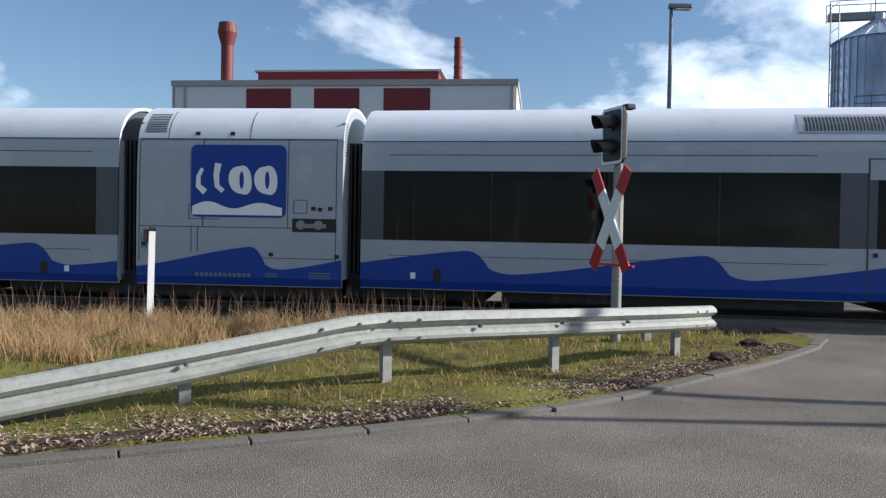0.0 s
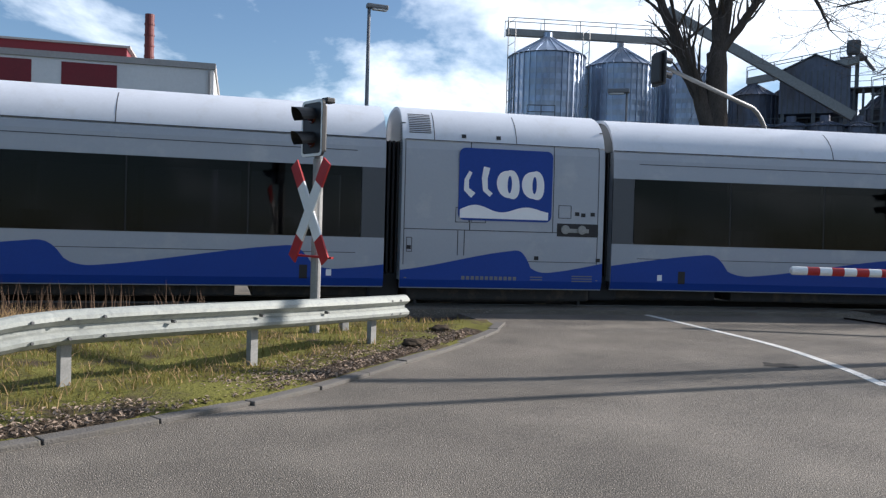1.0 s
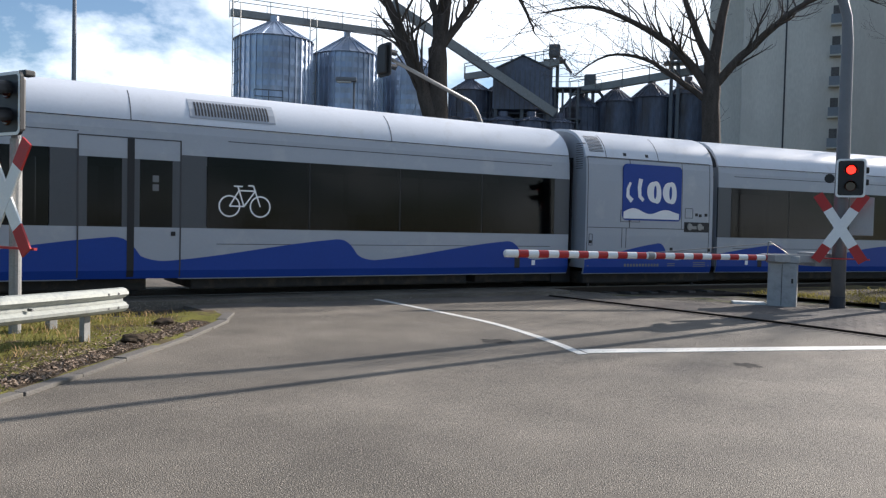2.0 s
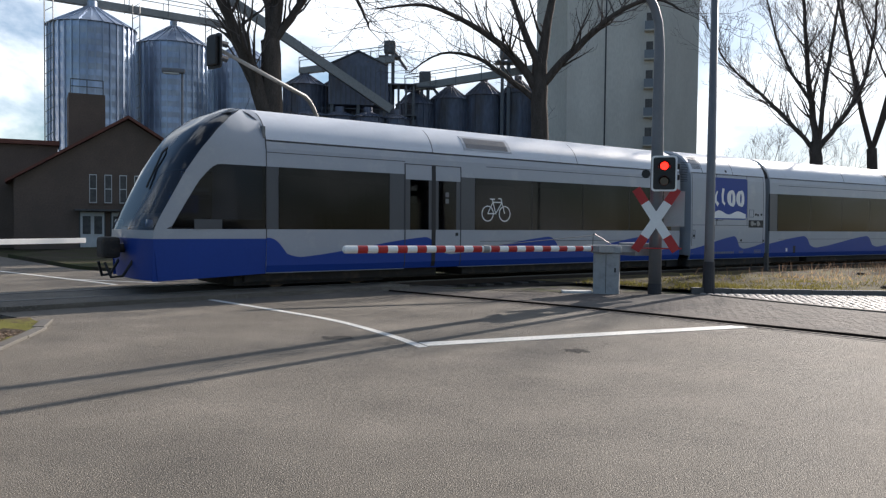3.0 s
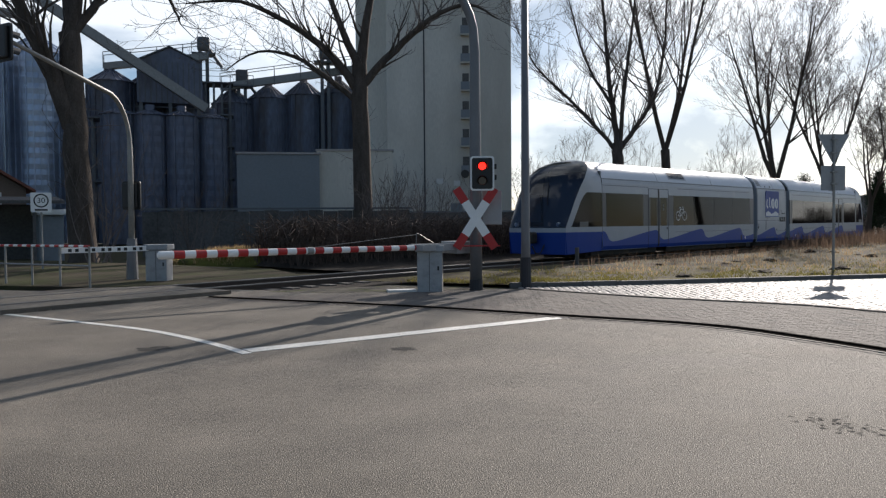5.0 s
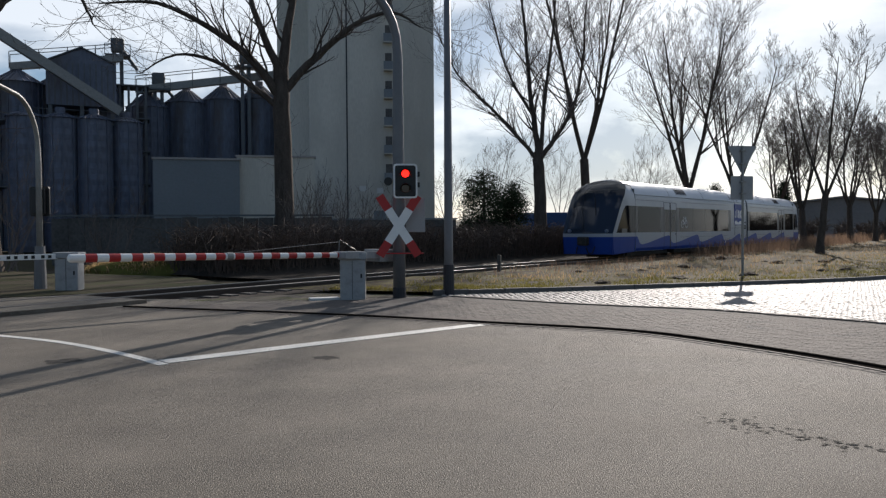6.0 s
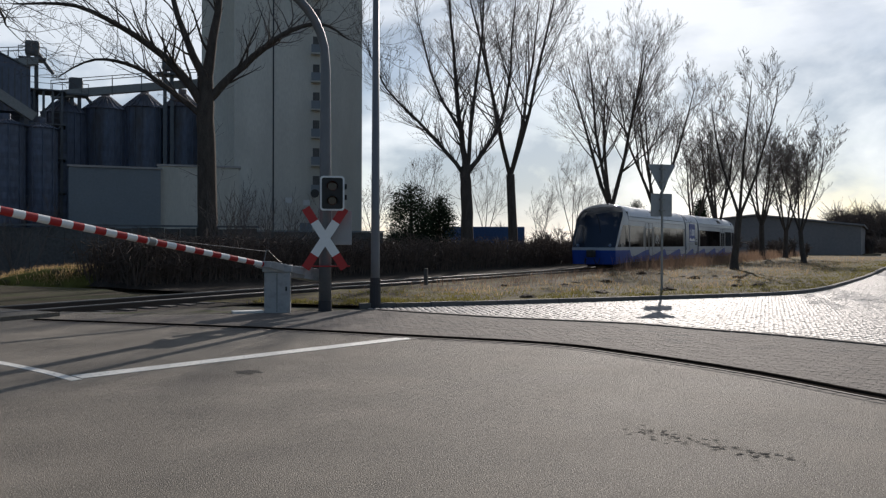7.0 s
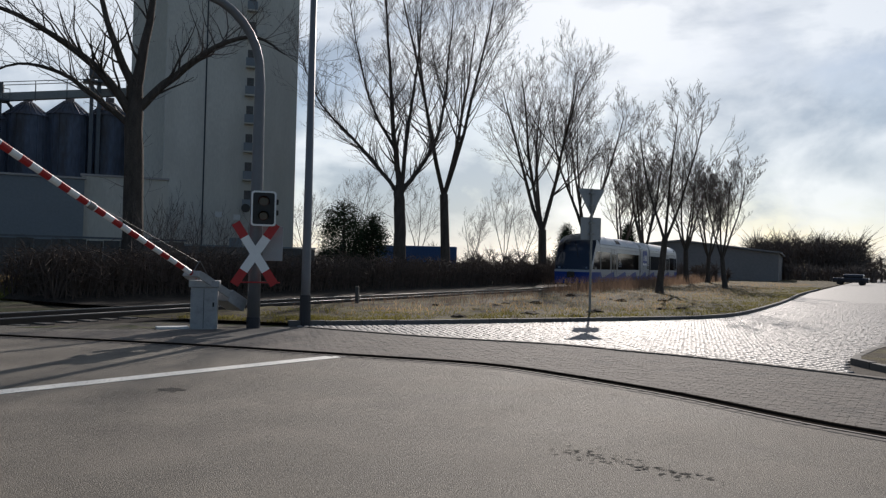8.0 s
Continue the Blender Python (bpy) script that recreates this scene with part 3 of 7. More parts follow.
# ---- the train ----
HALF = [(1.4, 0.45), (1.45, 0.62), (1.46, 1.4), (1.445, 2.74), (1.425, 3.134), (1.39, 3.331), (1.34, 3.485), (1.26, 3.627), (1.15, 3.758), (1.0, 3.873), (0.82, 3.961), (0.6, 4.027), (0.3, 4.07), (0.0, 4.087)]


def wall_band(bm, x0, x1, z0, z1, side, thick=0.05, proud=0.0):
    """A piece of side wall between two heights that follows the body's section."""
    pts = [(w, z) for w, z in HALF if z0 < z < z1]
    at = lambda z: float(np.interp(z, [q[1] for q in HALF], [q[0] for q in HALF]))
    pts = [(at(z0), z0)] + pts + [(at(z1), z1)]
    rows = []
    for w, z in pts:
        rows.append([bm.verts.new((x, side * (w + proud - d), z)) for x, d in ((x0, 0), (x1, 0), (x1, thick), (x0, thick))])
    for r0, r1 in zip(rows, rows[1:]):
        for k in range(4):
            bm.faces.new((r0[k], r0[(k + 1) % 4], r1[(k + 1) % 4], r1[k]))
    bm.faces.new(rows[0])
    bm.faces.new(rows[-1])
    return bm


def roof_shell(bm, x0, x1, z0, thick=0.06, steps=1):
    at = lambda z: float(np.interp(z, [q[1] for q in HALF], [q[0] for q in HALF]))
    half = [(at(z0), z0)] + [(w, z) for w, z in HALF if z > z0]
    outer = [(-w, z) for w, z in half] + [(w, z) for w, z in half[-2::-1]]
    inner = [(y * (1 - thick / 1.4), z - thick * (1 if z > z0 + 0.3 else 0)) for y, z in outer]
    loop = outer + inner[::-1]
    a = [bm.verts.new((x0, y, z)) for y, z in loop]
    b = [bm.verts.new((x1, y, z)) for y, z in loop]
    n = len(loop)
    for i in range(n):
        bm.faces.new((a[i], a[(i + 1) % n], b[(i + 1) % n], b[i]))
    m = len(outer)
    for x in (x0, x1):
        ring = [bm.verts.new((x, y, z)) for y, z in loop]
        for i in range(m - 1):
            bm.faces.new((ring[i], ring[i + 1], ring[n - 2 - i], ring[n - 1 - i]))
    return bm


def wave(bm, x0, x1, crests, side, foot=0.47, proud=0.008):
    """The blue wave along the side: it rises to each crest and drops behind it."""
    def top(x):
        for c, span in crests:
            u = (c - x) / span * (-side)
            if -0.2 <= u < 0.0:
                k = (u + 0.2) / 0.2
                return 0.79 + 0.43 * (k ** 2.2 if k < 0.5 else 1 - (1 - k) ** 2.2 * 3.6)
            if 0.0 <= u < 0.8:
                k = 1 - u / 0.8
                return 0.79 + 0.43 * (0.55 * k + 0.45 * k * k * (3 - 2 * k)) if k < 0.97 else 1.22
        return 0.79
    xs = [x0 + (x1 - x0) * i / 150 for i in range(151)]
    at = lambda z: float(np.interp(z, [q[1] for q in HALF], [q[0] for q in HALF]))
    rows = []
    for x in xs:
        t = top(x)
        rows.append([bm.verts.new((x, side * (at(z) + proud), z)) for z in (foot, 0.62, 0.62 + (t - 0.62) * 0.5, t)])
    for r0, r1 in zip(rows, rows[1:]):
        for k in range(3):
            bm.faces.new((r0[k], r0[k + 1], r1[k + 1], r1[k]))
    return bm


def line_box(bm, x0, x1, z0, z1, side, proud=0.004, thick=0.03):
    return wall_band(bm, x0, x1, z0, z1, side, thick, proud)


def ring_flat(bm, cx, cz, r, w, y, side, seg=20):
    a = [bm.verts.new((cx + r * math.cos(k * 2 * math.pi / seg), y, cz + r * math.sin(k * 2 * math.pi / seg))) for k in range(seg)]
    b = [bm.verts.new((cx + (r - w) * math.cos(k * 2 * math.pi / seg), y, cz + (r - w) * math.sin(k * 2 * math.pi / seg))) for k in range(seg)]
    for k in range(seg):
        bm.faces.new((a[k], a[(k + 1) % seg], b[(k + 1) % seg], b[k]))


def bar_flat(bm, p, q, w, y):
    p, q = Vector(p), Vector(q)
    d = (q - p).normalized()
    n = Vector((-d.y, d.x)) * w / 2
    bm.faces.new([bm.verts.new((v.x, y, v.y)) for v in (p + n, q + n, q - n, p - n)])


def bicycle(side, cx, cz=1.93):
    """The white bicycle sign on a window."""
    bm = B()
    y = side * 1.468
    for dx in (-0.30, 0.30):
        ring_flat(bm, cx + dx, cz - 0.1, 0.21, 0.028, y, side)
    for p, q in (((-0.30, -0.1), (-0.12, 0.2)), ((-0.30, -0.1), (-0.02, -0.1)), ((-0.02, -0.1), (-0.14, 0.27)), ((-0.02, -0.1), (0.2, 0.2)), ((-0.12, 0.2), (0.2, 0.2)), ((0.30, -0.1), (0.16, 0.3)), ((0.16, 0.3), (0.06, 0.3)), ((-0.22, 0.28), (-0.05, 0.28))):
        bar_flat(bm, (cx + p[0], cz + p[1]), (cx + q[0], cz + q[1]), 0.028, y)
    return bm


def wheelset(parent, x, r=0.43):
    for side in (-1, 1):
        bm = B()
        tube(bm, [(x, side * 0.69, r + 0.1), (x, side * 0.82, r + 0.1)], r, 28)
        w = part("wheel", bm, "wheel", parent)
        bm = B()
        tube(bm, [(x, side * 0.80, r + 0.1), (x, side * 0.86, r + 0.1)], [0.16, 0.13], 14)
        part("hub", bm, "under", w)


def seats(parent, x0, x1):
    x = x0
    while x < x1:
        for y in (-0.95, -0.45, 0.45, 0.95):
            bm = B()
            box(bm, (x - 0.22, y - 0.21, 0.98), (x + 0.22, y + 0.21, 1.1), 0.03)
            box(bm, (x - 0.24, y - 0.21, 1.05), (x - 0.15, y + 0.21, 1.75), 0.03)
            part("seat", bm, "seat", parent)
        x += 1.55


def end_cap(bm, x0, x1, top=4.05):
    """A bulkhead that fills the body's section between x0 and x1."""
    half = [(w - 0.02, min(z, top)) for w, z in HALF if z > 0.5]
    loop = [(-w, z) for w, z in half] + [(w, z) for w, z in half[-2::-1]]
    a = [bm.verts.new((x0, y, z - 0.02)) for y, z in loop]
    b = [bm.verts.new((x1, y, z - 0.02)) for y, z in loop]
    n = len(loop)
    bm.faces.new(a)
    bm.faces.new(b[::-1])
    for i in range(n):
        bm.faces.new((a[i], a[(i + 1) % n], b[(i + 1) % n], b[i]))
    return bm


def end_car():
    """An end car of the railcar. Its nose is at -x; the other end joins the power unit."""
    car = thing("railcar_end_car", label="white railcar end car with blue waves and dark window band", category="train", group="railcar sections")
    X0, X1 = 11.1 - 17.03, 8.65   # body behind the nose
    d = lambda v: 11.1 - v
    for s in (-1, 1):
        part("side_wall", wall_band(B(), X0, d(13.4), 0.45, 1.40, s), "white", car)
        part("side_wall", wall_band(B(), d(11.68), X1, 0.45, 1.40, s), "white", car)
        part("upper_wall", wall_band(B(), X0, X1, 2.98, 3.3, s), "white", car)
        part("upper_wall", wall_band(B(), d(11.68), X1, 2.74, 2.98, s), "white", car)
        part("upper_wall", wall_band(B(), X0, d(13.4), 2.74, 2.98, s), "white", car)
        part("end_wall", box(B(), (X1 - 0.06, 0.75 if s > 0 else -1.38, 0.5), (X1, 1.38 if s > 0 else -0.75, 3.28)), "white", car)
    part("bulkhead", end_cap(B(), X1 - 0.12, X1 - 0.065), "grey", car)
    # same white as the walls, in the paler tone that paints in sunlight
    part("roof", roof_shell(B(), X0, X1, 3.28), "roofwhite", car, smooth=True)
    bm = B()
    box(bm, (d(19.2), -1.3, 0.5), (X1, 1.38, 0.62))
    part("floor", bm, "grey", car)
    bm = B()
    box(bm, (X0, -1.25, 3.0), (X1, 1.25, 3.05))
    part("ceiling_lining", bm, "interior", car)
    seats(car, -4.9, -2.6)
    seats(car, 0.9, 8.0)
    for x in (d(11.2), -5.3):
        part("partition", box(B(), (x - 0.03, -1.35, 0.62), (x + 0.03, -0.5, 2.1)), "interior", car)
        part("partition", box(B(), (x - 0.03, 0.5, 0.62), (x + 0.03, 1.35, 2.1)), "interior", car)
    for s in (-1, 1):
        # grey posts beside doors and at the joint
        for a, b in ((2.45, 2.9), (11.2, 11.68), (13.4, 13.85), (16.75, 17.03)):
            part("window_post", wall_band(B(), d(b), d(a), 1.40, 2.74, s, 0.05), "grey", car)
        # panes
        for a, b in ((2.9, 5.0), (5.0, 7.1), (7.1, 9.15), (9.15, 11.2), (13.85, 16.75)):
            part("pane", wall_band(B(), d(b) + 0.012, d(a) - 0.012, 1.40, 2.74, s, 0.015, 0.003), "trainglass", car, "dark tinted window pane").visible_shadow = False
        for a in (5.0, 7.1, 9.15):
            part("pane_joint", wall_band(B(), d(a) - 0.012, d(a) + 0.012, 1.40, 2.74, s, 0.03, 0.001), "black", car)
            bm = B()
            box(bm, (d(a) - 0.06, s * 1.40 - 0.03, 1.40), (d(a) + 0.06, s * 1.40 + 0.03, 2.74))
            part("window_pillar", bm, "black", car)
        # double door
        for k, (a, b) in enumerate(((11.68, 12.53), (12.55, 13.4))):
            leaf = part("door_leaf", wall_band(B(), d(b), d(a), 0.5, 1.40, s, 0.05, 0.004), "white", car)
            part("door_top", wall_band(B(), d(b), d(a), 2.62, 2.98, s, 0.05, 0.004), "white", leaf)
            bm = B()
            wall_band(bm, d(b), d(b) + 0.14, 1.40, 2.62, s, 0.05, 0.004)
            wall_band(bm, d(a) - 0.14, d(a), 1.40, 2.62, s, 0.05, 0.004)
            part("door_frame", bm, "grey", leaf)
            part("door_pane", wall_band(B(), d(b) + 0.14, d(a) - 0.14, 1.40, 2.62, s, 0.015, 0.003), "trainglass", leaf).visible_shadow = False
        bm = B()
        wall_band(bm, d(12.6), d(12.48), 0.5, 2.98, s, 0.03, 0.012)
        part("door_seal", bm, "black", car)
        bm = B()
        for a, b, z0, z1 in ((11.66, 11.685, 0.5, 3.0), (13.395, 13.42, 0.5, 3.0), (11.66, 13.42, 2.98, 3.0)):
            wall_band(bm, d(b), d(a), z0, z1, s, 0.03, 0.011)
        part("door_joint", bm, "seam", car)
        for z in (2.06, 2.22):
            part("door_sticker", line_box(B(), d(12.17), d(12.06), z, z + 0.12, s, 0.006, 0.002), "interior", car, "small pale sticker on the door pane")
        part("door_button", box(B(), (d(11.8) - 0.04, s * 1.47 - 0.01, 1.25), (d(11.8) + 0.04, s * 1.47 + 0.01, 1.33), 0.008), "black", car)
        # panel seams
        bm = B()
        wall_band(bm, X0, X1, 3.30, 3.318, s, 0.02, 0.004)
        wall_band(bm, d(10.8), d(3.0), 3.04, 3.055, s, 0.02, 0.004)
        wall_band(bm, d(17.03), d(13.4), 3.04, 3.055, s, 0.02, 0.004)
        wall_band(bm, d(11.0), d(3.0), 1.10, 1.112, s, 0.02, 0.003)
        for v in (7.3, 12.54):
            wall_band(bm, d(v) - 0.008, d(v) + 0.008, 3.3, 3.9, s, 0.02, 0.004)
        wall_band(bm, X0 - 0.01, X0 + 0.01, 1.2, 3.93, s, 0.02, 0.004)
        part("panel_seam", bm, "seam", car)
        # wave
        part("wave", wave(B(), X0, X1, [(d(v), 4.3) for v in ((-0.05, 4.25, 8.5, 12.8, 17.0) if s < 0 else (4.55, 8.9, 13.25))], s), "blue", car, "deep blue painted wave")
        if s < 0:
            part("bicycle_sign", bicycle(s, d(10.47)), "decal", car, "white bicycle sign on the window")
        # roof grille
        bm = B()
        g0 = 11.5 if s < 0 else 12.15
        wall_band(bm, d(g0), d(g0 - 1.65), 3.45, 3.83, s, 0.03, 0.012)
        gr = part("grille_frame", bm, "white", car)
        bm = B()
        n = 24
        for i in range(n):
            x = d(g0 - 0.1) + 1.45 * i / n
            wall_band(bm, x, x + 0.032, 3.5, 3.78, s, 0.03, 0.018)
        part("grille_slats", bm, "black", gr)
        # small lettering as plain bars
        bm = B()
        line_box(bm, d(3.55), d(3.45), 0.66, 0.78, s, 0.011)
        part("sign_plate", bm, "decal", car)
        bm = B()
        line_box(bm, d(4.05), d(3.9), 0.6, 0.86, s, 0.011)
        part("filler_flap", bm, "black", car)
    # nose: the windscreen bulges forward between two arched white sides
    arch = [(17.03, 4.07), (17.36, 3.98), (17.73, 3.78), (18.09, 3.47), (18.45, 3.04), (18.77, 2.57), (19.05, 2.05), (19.28, 1.62), (19.4, 1.35)]
    az_ = lambda v: float(np.interp(v, [q[0] for q in arch], [q[1] for q in arch]))
    yw = lambda v: float(np.interp(v, [17.03, 17.7, 18.7, 19.4], [1.46, 1.455, 1.42, 1.36]))
    at = lambda z: float(np.interp(z, [q[1] for q in HALF], [q[0] for q in HALF]))
    ease = lambda k: k * k * (3 - 2 * k) if 0 < k < 1 else float(k >= 1)
    square = lambda z: float(np.interp(z, [2.7, 3.3, 3.65, 3.9, 4.09], [1.46, 1.43, 1.34, 1.16, 0.8]))
    side_y = lambda v, z: min(yw(v), at(z) + (max(at(z), square(z)) - at(z)) * ease((v - 17.03) / 1.3))
    hi_win = lambda v: float(np.interp(v, [17.03, 18.1, 18.25, 18.5, 18.8, 19.06], [2.74, 2.74, 2.66, 2.38, 1.88, 1.41]))
    fine = [17.03 + 2.37 * i / 26 for i in range(27)]
    for s in (-1, 1):
        bm = B()
        for a, b in zip(fine, fine[1:]):
            spans = [((1.2, 1.2), (1.40, 1.40))]
            if a < 19.05:
                spans.append(((hi_win(a), hi_win(b)), (az_(a), az_(b))))
            else:
                spans.append(((1.40, 1.40), (az_(a), az_(b))))
            for (a0, b0), (a1, b1) in spans:
                steps = 4 if a1 - a0 > 0.5 else 1
                for k in range(steps):
                    q = [(a, a0 + (a1 - a0) * k / steps), (b, b0 + (b1 - b0) * k / steps), (b, b0 + (b1 - b0) * (k + 1) / steps), (a, a0 + (a1 - a0) * (k + 1) / steps)]
                    bm.faces.new([bm.verts.new((d(v), s * side_y(v, z), z)) for v, z in q])
        bmesh.ops.remove_doubles(bm, verts=bm.verts, dist=0.002)
        part("nose_side", bm, "white", car, smooth=True)
        bm = B()
        for a, b in zip(fine, fine[1:]):
            if b > 19.08:
                break
            bm.faces.new([bm.verts.new((d(v), s * (side_y(v, z) + 0.002), z)) for v, z in ((a, 1.40), (b, 1.40), (b, hi_win(b)), (a, hi_win(a)))])
        bmesh.ops.remove_doubles(bm, verts=bm.verts, dist=0.001)
        cw = part("cab_side_window", bm, "trainglass", car, "dark slanted cab side window")
        bm = B()
        box(bm, (d(18.6), s * 1.43 - 0.004, 1.40), (d(17.03), s * 1.45 + 0.004, 1.6))
        part("window_sill_panel", bm, "grey", cw)
        # blue flank under the nose
        bm = B()
        for a, b in zip([17.03 + 0.237 * i for i in range(10)], [17.267 + 0.237 * i for i in range(10)]):
            lo_z = lambda v: 0.45 - 0.1 * (v - 17.03) / 2.37
            bm.faces.new([bm.verts.new((d(v), s * (yw(v) * (0.965 if z < 0.5 else 1.0) + 0.003), z)) for v, z in ((a, lo_z(a)), (b, lo_z(b)), (b, 1.2), (a, 1.2))])
        bmesh.ops.remove_doubles(bm, verts=bm.verts, dist=0.001)
        part("nose_skirt", bm, "blue", car)
        lamp = part("headlight", tube(B(), [(d(19.3), s * 1.02, 1.5), (d(19.42), s * 1.0, 1.5)], 0.085, 16), "signwhite", car, "round headlight behind glass")
    NY, BULGE = 16, 0.19
    def bulge(u, z):
        return BULGE * (1 - u ** 3.2)
    bm = B()
    rows = []
    for v in fine:
        z = az_(v)
        w = side_y(v, z)
        crown = float(np.interp(z, [1.35, 2.4, 3.3, 4.07], [1.35, 2.46, 3.45, 4.10]))
        row = []
        for j in range(NY + 1):
            y = -w + 2 * w * j / NY
            u = abs(y) / max(w, 0.01)
            zz = z + (crown - z) * (1 - u ** 6)
            row.append(bm.verts.new((d(v) - bulge(u, z), y, zz)))
        rows.append(row)
    for r0, r1 in zip(rows, rows[1:]):
        for j in range(NY):
            bm.faces.new((r0[j], r0[j + 1], r1[j + 1], r1[j]))
    # the screen's top edge spreads over the roof
    part("windscreen", bm, "windscreen", car, "large curved dark windscreen", smooth=True)
    bm = B()
    prof = [(-w, z) for w, z in HALF if z > 2.7] + [(w, z) for w, z in HALF[-2::-1] if z > 2.7]
    front = []
    for y, z in prof:
        u = abs(y) / 1.46
        front.append(bm.verts.new((d(17.03 + 0.34 * max(0.0, (z - 3.4) / 0.68) * (1 - u ** 3.5)) - 0.0, y * 0.998, z - 0.02 * (1 - u))))
    backs = [bm.verts.new((d(17.03), y, z)) for y, z in prof]
    for k in range(len(prof) - 1):
        bm.faces.new((backs[k], backs[k + 1], front[k + 1], front[k]))
    part("brow", bm, "white", car, smooth=True)
    def apron(z0, z1, dx0, dx1):
        bm = B()
        rr = []
        for z, q in ((z0, dx0), (z1, dx1)):
            rr.append([bm.verts.new((d(19.4) - bulge(abs(2 * j / NY - 1), z) + q, (-1 + 2 * j / NY) * yw(19.4), z)) for j in range(NY + 1)])
        for j in range(NY):
            bm.faces.new((rr[0][j], rr[0][j + 1], rr[1][j + 1], rr[1][j]))
        return bm
    part("nose_sill", apron(1.2, 1.37, 0.0, 0.0), "white", car, smooth=True)
    part("nose_apron", apron(0.36, 1.2, 0.1, 0.0), "blue", car, smooth=True)
    bm = B()
    box(bm, (d(19.25), -0.95, 0.62), (d(18.3), 0.95, 1.42), 0.1)
    part("driver_desk", bm, "grey", car)
    bm = B()
    box(bm, (X0 - 0.06, -1.38, 0.62), (X0, 1.38, 3.6))
    part("cab_wall", bm, "interior", car)
    bm = B()
    tube(bm, [(d(18.3), 0.2, 3.42), (d(18.78), -0.1, 3.02), (d(19.2), -0.35, 2.25)], 0.022, 6)
    part("wiper", bm, "black", car)
    # coupler
    bm = B()
    tube(bm, [(d(19.1), 0, 0.98), (d(19.75), 0, 0.98)], 0.09, 10)
    box(bm, (d(20.05), -0.26, 0.78), (d(19.68), 0.26, 1.22), 0.09)
    part("coupler", bm, "under", car, "dark coupler head")
    for y in (-0.45, 0.5):
        bm = B()
        tube(bm, [(d(19.5), y, 0.75), (d(19.7), y * 0.9, 0.42), (d(19.9), y * 0.7, 0.4), (d(20.0), y * 0.5, 0.7)], 0.03, 6)
        part("brake_hose", bm, "black", car)
    # underframe
    bm = B()
    for a, b, w in ((17.4, 12.2, 1.15), (11.4, 5.2, 1.2), (4.9, 2.6, 1.1)):
        box(bm, (d(a), -w, 0.24), (d(b), w, 0.5), 0.04)
    part("underframe", bm, "under", car)
    bm = B()
    box(bm, (d(17.6), -1.05, 0.16), (d(13.7), 1.05, 0.42), 0.08)
    part("bogie_frame", bm, "under", car)
    wheelset(car, d(16.5))
    wheelset(car, d(14.4))
    # bellows at the joint
    bm = B()
    for i in range(4):
        box(bm, (X1 + 0.0 + 0.09 * i, -1.2, 0.7), (X1 + 0.05 + 0.09 * i, 1.2, 3.3), 0.02)
    part("bellows", bm, "black", car)
    part("coupling_skirt", box(B(), (X1 - 0.25, -1.15, 0.2), (X1 + 0.38, 1.15, 0.72), 0.05), "black", car)
    return car


